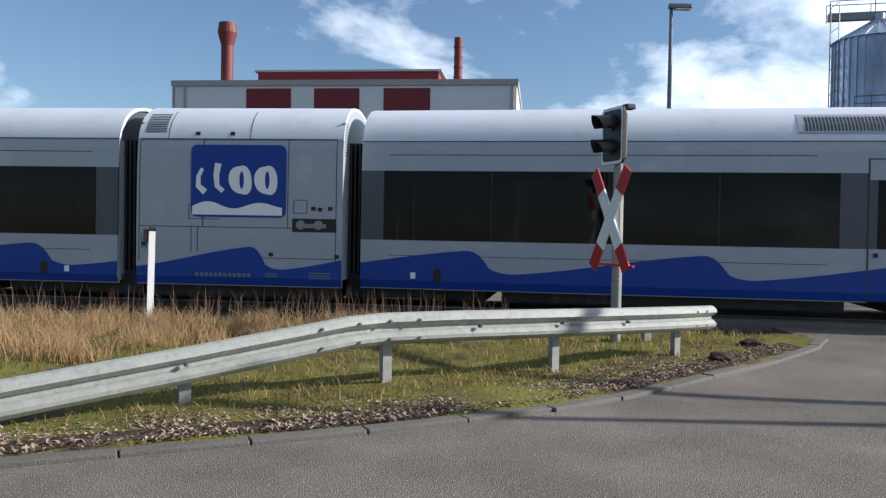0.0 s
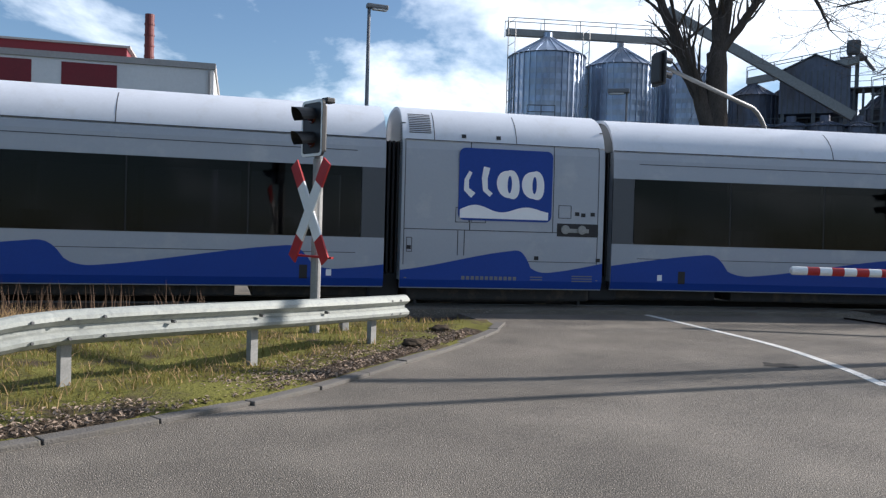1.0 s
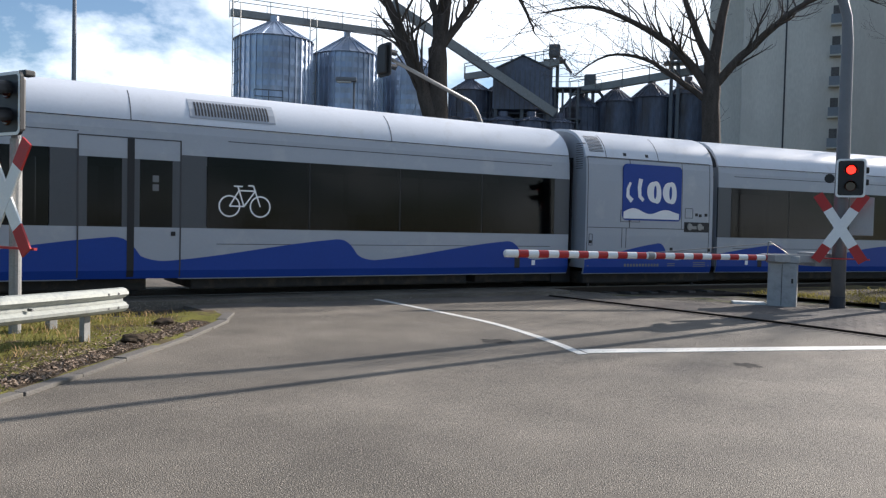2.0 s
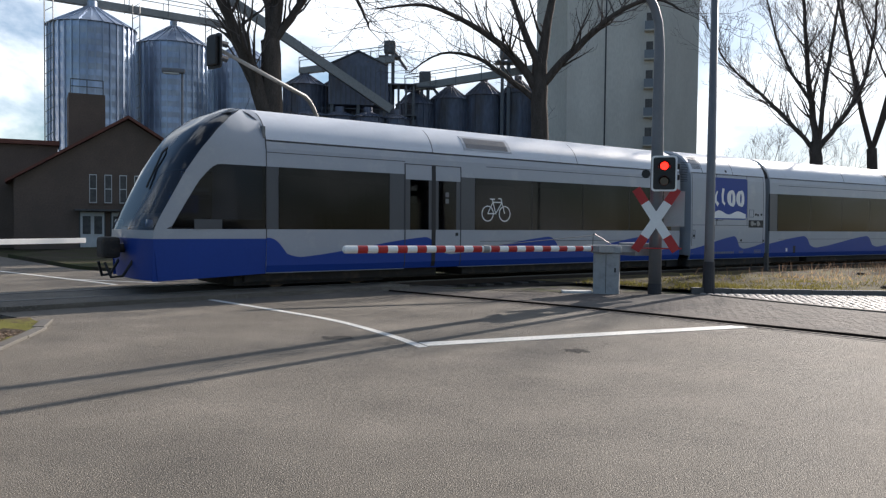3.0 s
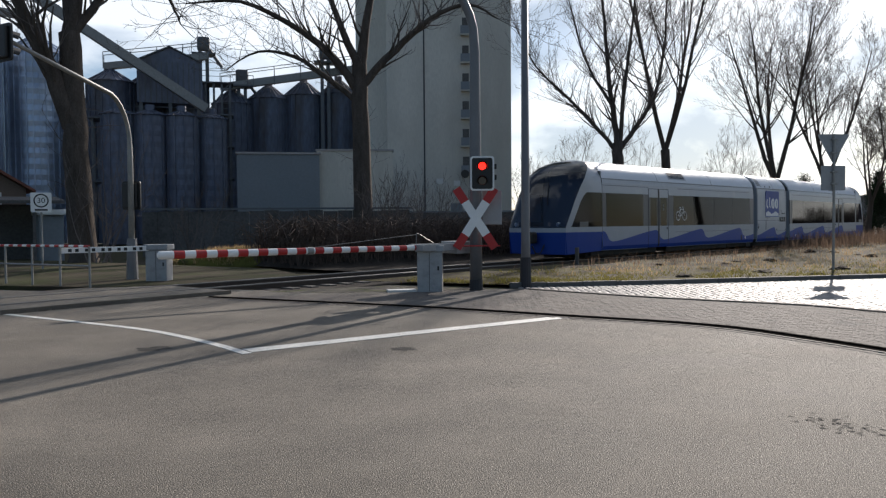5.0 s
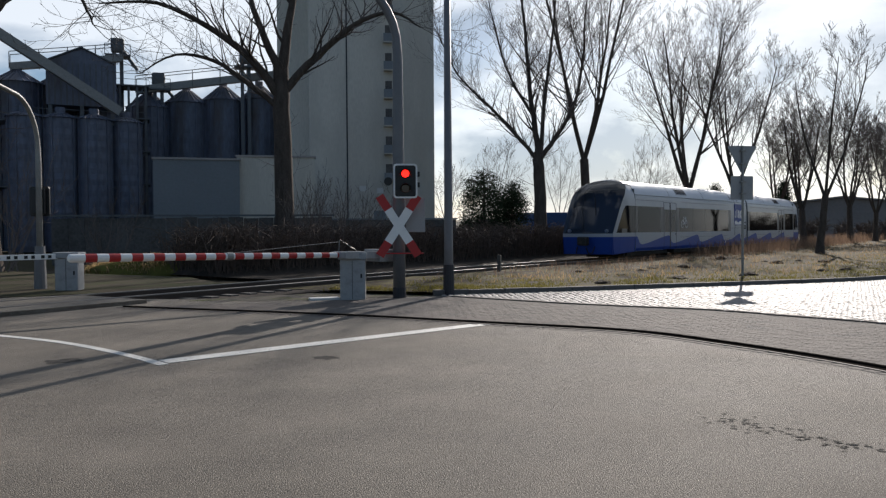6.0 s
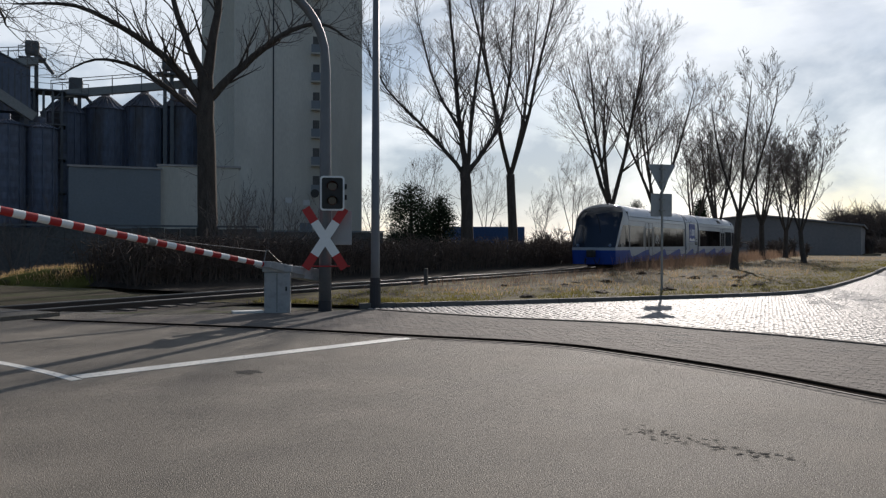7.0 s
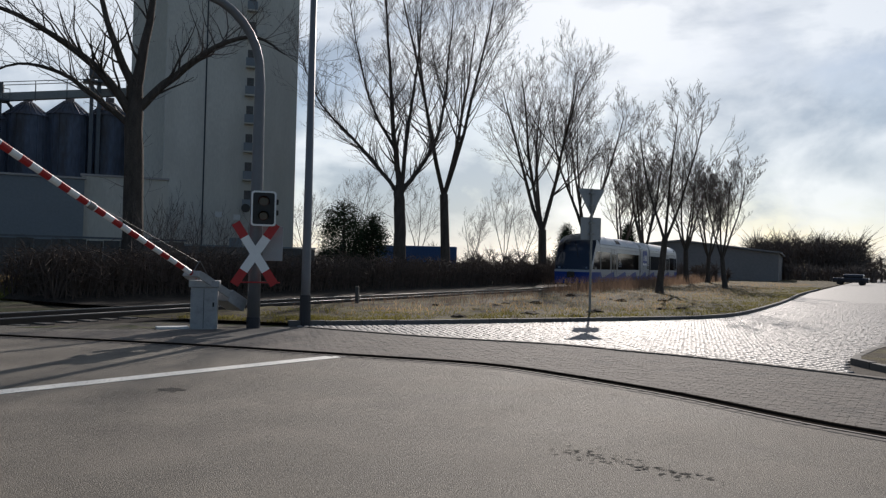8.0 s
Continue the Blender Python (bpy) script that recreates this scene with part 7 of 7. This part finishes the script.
def inside(p, poly):
    x, y = p
    c = False
    for i in range(len(poly)):
        (x0, y0), (x1, y1) = poly[i - 1], poly[i]
        if (y0 > y) != (y1 > y) and x < (x1 - x0) * (y - y0) / (y1 - y0) + x0:
            c = not c
    return c


PL = [tuple(p) for p in VERGE_L]
PR = [tuple(p) for p in VERGE_R]


def from_kerb_l(p):
    return min((Vector(p) - q).length for q in kl if -15 < q.x)


def turf_l(x, y):
    v = Vector((x, y, 0.03))
    return 0.03 + 0.07 * (noise.noise(v * 0.7) + 0.5 * noise.noise(v * 2.3) + 0.35) - 0.02


def turf_r(x, y):
    v = Vector((x, y, 0.09))
    return 0.09 + 0.09 * (noise.noise(v * 0.7) + 0.5 * noise.noise(v * 2.3) + 0.35) - 0.04


def dry_left(rnd):
    for _ in range(20):
        x, y = rnd.uniform(-13, 2.5), rnd.uniform(7.5, 12.7)
        limit = 10.6 + 0.42 * x + (0.9 if noise.noise(Vector((x * 0.8, y * 0.8, 3))) > 0 else 0)
        if y > max(limit, 7.6) and inside((x, y), PL) and x < 1.0 + rnd.gauss(0, 0.7) and noise.noise(Vector((x * 1.7, y * 1.7, 9))) > rnd.uniform(-0.2, 0.22):
            return x, y, turf_l(x, y)


def green_left(rnd):
    for _ in range(20):
        x, y = rnd.uniform(-9, 6), rnd.uniform(3.2, 13.6)
        if inside((x, y), PL) and from_kerb_l((x, y)) > 0.55 + 0.5 * rnd.random() and noise.noise(Vector((x, y, 5))) > rnd.uniform(-0.7, 0.2):
            return x, y, turf_l(x, y)


def green_right(rnd):
    for _ in range(30):
        x = 18 + 62 * rnd.random() ** 1.7
        y = rnd.uniform(-24, 10)
        if inside((x, y), PR) and min((Vector((x, y)) - q).length for q in kr[::3]) < 5.5 * rnd.random() ** 1.4 + 0.3 and (x > 46 or off_track(x, y) > 3.3):
            return x, y, turf_r(x, y)


def off_track(x, y):
    return min((Vector((x, y)) - p).length for p, _ in TRACK[380:540:4])


def dry_right(rnd):
    for _ in range(30):
        x = 21.5 + 82 * rnd.random() ** 1.4
        y = rnd.uniform(-30, 11)
        if inside((x, y), PR):
            e = min((Vector((x, y)) - q).length for q in kr[::3])
            if e > 1.6 + 1.4 * rnd.random() and (x > 46 or off_track(x, y) > 4.2 + 1.2 * rnd.random()) and noise.noise(Vector((x * 0.6, y * 0.6, 2))) > rnd.uniform(-0.35, 0.2):
                return x, y, turf_r(x, y)


blades("dry_grass", dry_left, 20000, 0.1, 0.4, 0.006, "dry", 1, "tall pale dry grass behind the guardrail", 0.45)
blades("dead_stalks", lambda rnd: (rnd.uniform(-12, 1.2), rnd.uniform(12.2, 13.9), 0.0), 600, 0.3, 0.75, 0.005, "dry_dark", 2, "dark dead weed stalks beside the track", 0.14)
blades("short_grass", green_left, 26000, 0.04, 0.11, 0.006, "green", 3, "short green winter grass on the verge", 0.5)
blades("pale_tufts", green_left, 4500, 0.06, 0.16, 0.006, "dry", 4, "pale dead tufts among the green grass", 0.7)
blades("short_grass", green_right, 24000, 0.04, 0.12, 0.012, "green", 5, "short green grass along the street kerb", 0.5)
blades("dry_grass", dry_right, 9000, 0.05, 0.22, 0.009, "dry", 6, "dry pale grass between track and street", 0.4)


def weed_right(rnd, first):
    s = first + 66 * rnd.random() ** 1.1 + rnd.gauss(0, 2)
    x, y, a = on_track(s)
    o = (2.3 if s > 48 else 3.2) + 3.0 * rnd.random() ** 2
    return x + o * math.sin(radians(a)), y - o * math.cos(radians(a)), 0.1


blades("dead_stalks", lambda rnd: weed_right(rnd, 50), 5000, 0.3, 1.1, 0.011, "dry_dark", 7, "brown dead weed stalks beside the railway track", 0.18)
blades("dead_stalks", lambda rnd: weed_right(rnd, 28), 2600, 0.12, 0.42, 0.008, "dry_dark", 17, "short brown dead stalks in the verge turf", 0.3)


def leaf_spot(rnd):
    for _ in range(30):
        k = rnd.randrange(len(kl) - 1)
        q = kl[k] + (kl[k + 1] - kl[k]) * rnd.random()
        if q.x < -9 or q.y > 11:
            continue
        t = (kl[k + 1] - kl[k]).normalized()
        o = abs(rnd.gauss(0.25, 0.33)) + 0.06
        p = q + Vector((-t.y, t.x)) * o
        return p.x, p.y, 0.055 + 0.03 * rnd.random()


def leaves(name, sample, n, size, seed, label):
    rnd = random.Random(seed)
    v, f = [], []
    for i in range(n):
        q = sample(rnd)
        if q is None:
            continue
        p = Vector(q)
        a = Vector((rnd.uniform(-1, 1), rnd.uniform(-1, 1), rnd.uniform(-0.45, 0.45))).normalized()
        b = Vector((rnd.uniform(-0.3, 0.3), rnd.uniform(-0.3, 0.3), 1)).cross(a).normalized()
        s = rnd.uniform(0.5, 1.0) * size
        o = len(v)
        v += [p - a * s, p - b * s * 0.5 + Vector((0, 0, s * 0.2)), p + a * s, p + b * s * 0.5 + Vector((0, 0, s * 0.25))]
        f += [(o, o + 1, o + 2), (o, o + 2, o + 3)]
    ob = part(name, (v, [], f), "leaf")
    return tagged(ob, label, "leaves", kind="stuff")


leaves("fallen_leaves", leaf_spot, 11000, 0.032, 8, "drift of brown dead leaves along the kerb")
leaves("scattered_leaves", green_left, 1300, 0.032, 9, "single dead leaves scattered over the verge")
# dark strip of leaf mould behind the kerb
mould = [p for p in kl if -9.5 < p.x and p.y < 11.4]
bm = B()
rings = []
for i, q in enumerate(mould):
    t = (mould[min(i + 1, len(mould) - 1)] - mould[max(i - 1, 0)]).normalized()
    n = Vector((-t.y, t.x))
    row = []
    for k, o in enumerate((0.07, 0.2, 0.36, 0.5)):
        w = o * (1 + 0.3 * noise.noise(Vector((q.x * 2, q.y * 2, k))))
        p = q + n * w
        row.append(bm.verts.new((p.x, p.y, (0.03, 0.06, 0.075, 0.04)[k] + 0.02 * noise.noise(Vector((p.x * 5, p.y * 5, 1))))))
    rings.append(row)
for r0, r1 in zip(rings, rings[1:]):
    for k in range(3):
        bm.faces.new((r0[k], r0[k + 1], r1[k + 1], r1[k]))
tagged(part("leaf_mould", bm, "litter", smooth=True), "dark strip of leaf mould along the kerb", "leaf litter", kind="stuff")


def from_street(x, y):
    return min((Vector((x, y)) - q).length for q in kr[::3])


def molehills():
    rnd = random.Random(6)
    spots = [(3.5, 9.85), (4.4, 11.2), (24, 1.6), (26.5, -0.4), (22.4, 3.4), (30, -2.8)]
    while len(spots) < 24:
        x, y = rnd.uniform(20, 42), rnd.uniform(-7, 6)
        if inside((x, y), PR) and off_track(x, y) > 4.0 and from_street(x, y) > 0.8:
            spots.append((x, y))
    for x, y in spots:
        t = thing("soil_heap", pose(x, y, 0.1), "small heap of dark crumbly soil in the grass", "soil heap", "soil heaps")
        bm = B()
        bmesh.ops.create_icosphere(bm, subdivisions=3, radius=0.15 if x < 10 else rnd.uniform(0.14, 0.3))
        for v in bm.verts:
            v.co *= 1 + 0.35 * noise.noise(v.co * 9 + Vector((x, y, 0)))
            v.co.z *= 0.42
        part("soil", bm, "litter", t, smooth=False)


molehills()


def thicket(name, sample, n, lo, hi, seed, label):
    """A tangle of dark bramble canes."""
    rnd = random.Random(seed)
    w = Wood()
    for i in range(n):
        p = Vector(sample(rnd))
        h = rnd.uniform(lo, hi)
        a = rnd.uniform(0, 6.283)
        o = Vector((math.cos(a), math.sin(a), 0)) * h * rnd.uniform(0.2, 0.7)
        w.limb([p, p + o * 0.4 + Vector((0, 0, h * 0.8)), p + o + Vector((0, 0, h * rnd.uniform(0.5, 1.0)))], [0.022, 0.016, 0.008], 3)
        for k in range(3):
            s = p + o * rnd.uniform(0.2, 0.9) + Vector((0, 0, h * rnd.uniform(0.3, 0.9)))
            e = s + Vector((rnd.uniform(-1, 1), rnd.uniform(-1, 1), rnd.uniform(-0.4, 0.8))) * 0.4
            w.limb([s, e], [0.012, 0.006], 3)
    return tagged(part(name, (w.v, [], w.f), "bramble"), label, "brambles", kind="stuff")


def beyond_track(rnd):
    s = 23.0 + 72 * rnd.random() ** 1.3
    x, y, a = on_track(s)
    o = 5.3 + 2.9 * rnd.random() ** 1.5
    return x - o * math.sin(radians(a)), y + o * math.cos(radians(a)), -0.12


thicket("brambles", beyond_track, 7500, 0.9, 2.4, 12, "dark leafless bramble thicket beyond the railway track")
# the dark bank below the brambles
bm = B()
rings = []
for i in range(50):
    s = 22.8 + 2.0 * i
    x, y, a = on_track(s)
    row = []
    for k, (o, z) in enumerate(((3.2, -0.12), (5.2, 0.02), (5.9, 0.6), (6.7, 1.0), (7.6, 1.0), (8.4, 0.5), (9.0, -0.13))):
        jig = noise.noise(Vector((s * 0.5, o * 0.5, 2)))
        row.append(bm.verts.new((x - o * math.sin(radians(a)), y + o * math.cos(radians(a)), z * (1 + 0.35 * jig) * min(1.0, 0.02 + i))))
    rings.append(row)
for r0, r1 in zip(rings, rings[1:]):
    for k in range(6):
        bm.faces.new((r0[k], r0[k + 1], r1[k + 1], r1[k]))
tagged(part("overgrown_bank", bm, "bank", smooth=True), "low dark overgrown bank beyond the track", "bank", kind="structure")
bm = B()
rnd = random.Random(3)
gx0, gy0 = polar(51.5, 33)
bmesh.ops.create_icosphere(bm, subdivisions=4, radius=1)
for v in bm.verts:
    v.co = Vector((v.co.x * 3.4, v.co.y * 1.6, v.co.z * 0.72)) * (1 + 0.15 * noise.noise(v.co * 3))
heap = tagged(part("grass_mound", bm, "verge", smooth=True, at=pose(gx0, gy0, -0.05, 0, 0, -50)), "low grassy mound before the boarded wall", "mound")



def on_mound(rnd):
    a, r = rnd.uniform(0, 6.283), rnd.random() ** 0.5 * 0.97
    u, w = 3.4 * r * math.cos(a), 1.6 * r * math.sin(a)
    c, s = math.cos(radians(-50)), math.sin(radians(-50))
    return gx0 + u * c - w * s, gy0 + u * s + w * c, 0.7 * (1 - r * r) ** 0.5 - 0.12


blades("pale_tufts", on_mound, 3200, 0.1, 0.32, 0.012, "dry", 31, "dry grass tufts on the low mound", 0.5)
blades("short_grass", on_mound, 3200, 0.08, 0.22, 0.012, "green", 32, "olive grass blades on the low mound", 0.5)


def far_wood(name, az0, az1, d, h0, h1, n, seed, label):
    """A distant belt of leafless crowns."""
    rnd = random.Random(seed)
    w = Wood()
    for i in range(n):
        az = rnd.uniform(az0, az1)
        x, y = polar(az, d * rnd.uniform(0.95, 1.08))
        h = (h0 + (h1 - h0) * (0.5 + 0.5 * noise.noise(Vector((az * 0.9, seed, 0))))) * rnd.uniform(0.75, 1.05)
        p = Vector((x, y, -0.2))
        w.limb([p, p + Vector((0, 0, h * 0.45))], [0.22, 0.14], 4)
        for k in range(16):
            s = p + Vector((0, 0, h * rnd.uniform(0.15, 0.55)))
            e = s + Vector((rnd.gauss(0, 0.2) * h, rnd.gauss(0, 0.2) * h, h * rnd.uniform(0.2, 0.45)))
            w.limb([s, (s + e) / 2 + Vector((0, 0, 0.3)), e], [0.07, 0.045, 0.015], 3)
            for q in range(5):
                g = (s + e) / 2 + Vector((rnd.gauss(0, 0.08) * h, rnd.gauss(0, 0.08) * h, rnd.gauss(0, 0.08) * h))
                w.limb([(s + e) / 2, g], [0.04, 0.015], 3)
    return tagged(part(name, (w.v, [], w.f), "wood"), label, "woods", kind="stuff")


far_wood("far_woods", 101.0, 107.5, 185, 9, 14.5, 150, 5, "distant belt of bare grey-brown trees")
far_wood("far_woods", 106, 114, 230, 7, 10, 60, 15, "far low belt of bare trees beside the street")
far_wood("far_woods", 66, 100, 240, 6, 10, 110, 6, "far belt of bare trees on the horizon")
far_wood("far_woods", -40, 40, 330, 6, 9, 60, 8, "far belt of bare trees behind the factory")
far_wood("far_scrub", 100.5, 114, 160, 3.0, 4.6, 150, 19, "low dark scrub at the end of the street")
far_wood("far_scrub", 69, 100, 105, 2.2, 4.5, 110, 9, "low bare scrub behind the tree row")



# ---- paving blocks and cobbles, piece by piece ----
def sett(w, l, h, dome, jig):
    """A small stone with a slightly domed, uneven top."""
    bm = B()
    rnd = random.Random(jig)
    lo = [bm.verts.new((x * w / 2, y * l / 2, 0)) for x, y in ((-1, -1), (1, -1), (1, 1), (-1, 1))]
    hi = [bm.verts.new((x * w / 2 * rnd.uniform(0.86, 0.94), y * l / 2 * rnd.uniform(0.86, 0.94), h * rnd.uniform(0.75, 0.95))) for x, y in ((-1, -1), (1, -1), (1, 1), (-1, 1))]
    mid = bm.verts.new((0, 0, h + dome))
    for i in range(4):
        bm.faces.new((lo[i], lo[(i + 1) % 4], hi[(i + 1) % 4], hi[i]))
        bm.faces.new((hi[i], hi[(i + 1) % 4], mid))
    bmesh.ops.recalc_face_normals(bm, faces=bm.faces)
    return bm


def lay(bed, poly, near, step_x, step_y, turn, kinds, piece, piece_mat, bulk_name, bulk_mat, seed, shift=True, limit=300, z=0.006, jit=1.0):
    """Lay stones in rows over a polygon: those in the near stretch as parts, the rest in one mesh."""
    rnd = random.Random(seed)
    meshes = []
    for bm in kinds:
        me = bpy.data.meshes.new(piece)
        bm.to_mesh(me)
        bm.free()
        me.materials.append(M[piece_mat])
        meshes.append(me)
    data = [([v.co.copy() for v in me.vertices], [tuple(p.vertices) for p in me.polygons]) for me in meshes]
    V, F, made = [], [], 0
    c, s = math.cos(radians(turn)), math.sin(radians(turn))
    xs, ys = [p[0] for p in poly], [p[1] for p in poly]
    corners = [(x * c + y * s, -x * s + y * c) for x in (min(xs), max(xs)) for y in (min(ys), max(ys))]
    u0, u1 = min(q[0] for q in corners), max(q[0] for q in corners)
    v0, v1 = min(q[1] for q in corners), max(q[1] for q in corners)
    row = 0
    v = v0
    while v < v1:
        u = u0 + (step_x / 2 if shift and row % 2 else 0)
        while u < u1:
            x, y = u * c - v * s, u * s + v * c
            if inside((x, y), poly):
                k = rnd.randrange(len(meshes))
                m = pose(x + jit * rnd.uniform(-0.006, 0.006), y + jit * rnd.uniform(-0.006, 0.006), z + min(jit, 1) * rnd.uniform(-0.004, 0.004), min(jit, 1.4) * rnd.uniform(-1.2, 1.2), min(jit, 1.4) * rnd.uniform(-1.2, 1.2), turn + jit * rnd.uniform(-3, 3))
                if made < limit and near(x, y):
                    o = new(piece, meshes[k])
                    o.parent = bed
                    o.matrix_basis = m
                    made += 1
                else:
                    n = len(V)
                    V += [m @ q for q in data[k][0]]
                    F += [tuple(n + i for i in f) for f in data[k][1]]
            u += step_x
        v += step_y
        row += 1
    tagged(part(bulk_name, (V, [], F), bulk_mat, bed), kind="stuff")


PAVED = [tuple(p) for p in gv if p.y > -7] + [tuple(p) for p in cb[::-1] if p.y > -8]
lay(paved, PAVED, lambda x, y: -2.4 < y < 1.2 and x < 12.9, 0.22, 0.112, 68, [sett(0.216, 0.108, 0.0045, 0.0006, k) for k in range(4)], "paving_block", "paver", "paving_blocks", "paver_bulk", 5, jit=0.4)
COB = [tuple(p) for p in cb if p.y > -4.2] + [(15.16, -4.6), (16.8, -5.35), (19.4, -6.65), (26, -9.05), (40, -15.0), (46, -17.3)] + [(46.0, -11.05)] + [tuple(p) for p in kr[::-1] if p.x < 46]
lay(street, COB, lambda x, y: -4.6 < y < 0.4 and x < 17.6, 0.165, 0.15, 24, [sett(0.15, 0.135, 0.024, 0.012, 20 + k) for k in range(5)], "cobble", "cobble", "cobbles", "cobble_bulk", 6, jit=2.2)
bm = B()
poly_sheet(bm, [(46.02, -17.3), (63, -24.4), (112, -41.9), (238, -85.8), (239, -78), (112, -33.2), (63.1, -16.4), (46.02, -11.1)], 0.028)
part("far_cobbles", bm, "cobble_far", street)
# stone row beside the grooved rail
edge_row = thing("rail_edge_stones", label="row of small dark stones beside the grooved rail", category="stone row", kind="structure")
n = 0
stone_mesh = None
for a, b in zip(gv, gv[1:]):
    d2 = (b - a)
    if d2.length < 1e-4:
        continue
    k = max(1, round(d2.length / 0.2))
    for i in range(k):
        if n >= 150:
            break
        q = a + d2 * ((i + 0.5) / k)
        t = d2.normalized()
        q = q + Vector((t.y, -t.x)) * 0.17
        if stone_mesh is None:
            o = part("edge_stone", sett(0.19, 0.13, 0.006, 0.002, 77), "paver", edge_row)
            stone_mesh = o.data
        else:
            o = new("edge_stone", stone_mesh)
            o.parent = edge_row
        o.matrix_basis = pose(q.x, q.y, 0.0, 0, 0, math.degrees(math.atan2(t.y, t.x)))
        n += 1



# ---- movement ----
def motions():
    def on(s, flip=0):
        x, y, a = on_track(s)
        return pose(x, y, 0, 0, 0, a + flip)
    walk(unit, [(t, on(s)) for t, s in TRAIN])
    walk(rear_car, [(t, on(s - 11.1)) for t, s in TRAIN])
    walk(front_car, [(t, on(s + 11.1, 180)) for t, s in TRAIN])
    a = math.degrees(math.atan2(2.98, -5.55)) - 180
    pivot = lambda up: pose(16.82, 8.36, 1.03) @ pose(0, 0, 0, 0, 0, a) @ pose(0, 0, 0, 0, up, 0)
    walk(arm, [(t, pivot(up)) for t, up in LIFT])
    # the red light turns its lit face away as the barrier rises
    walk(red_light, [(t, pose(0, -0.0375, 0.17, 0, 0, turn)) for t, turn in ((0.0, 0), (6.7, 0), (6.74, 60), (6.77, 120), (6.8, 180), (8.0, 180))])


motions()
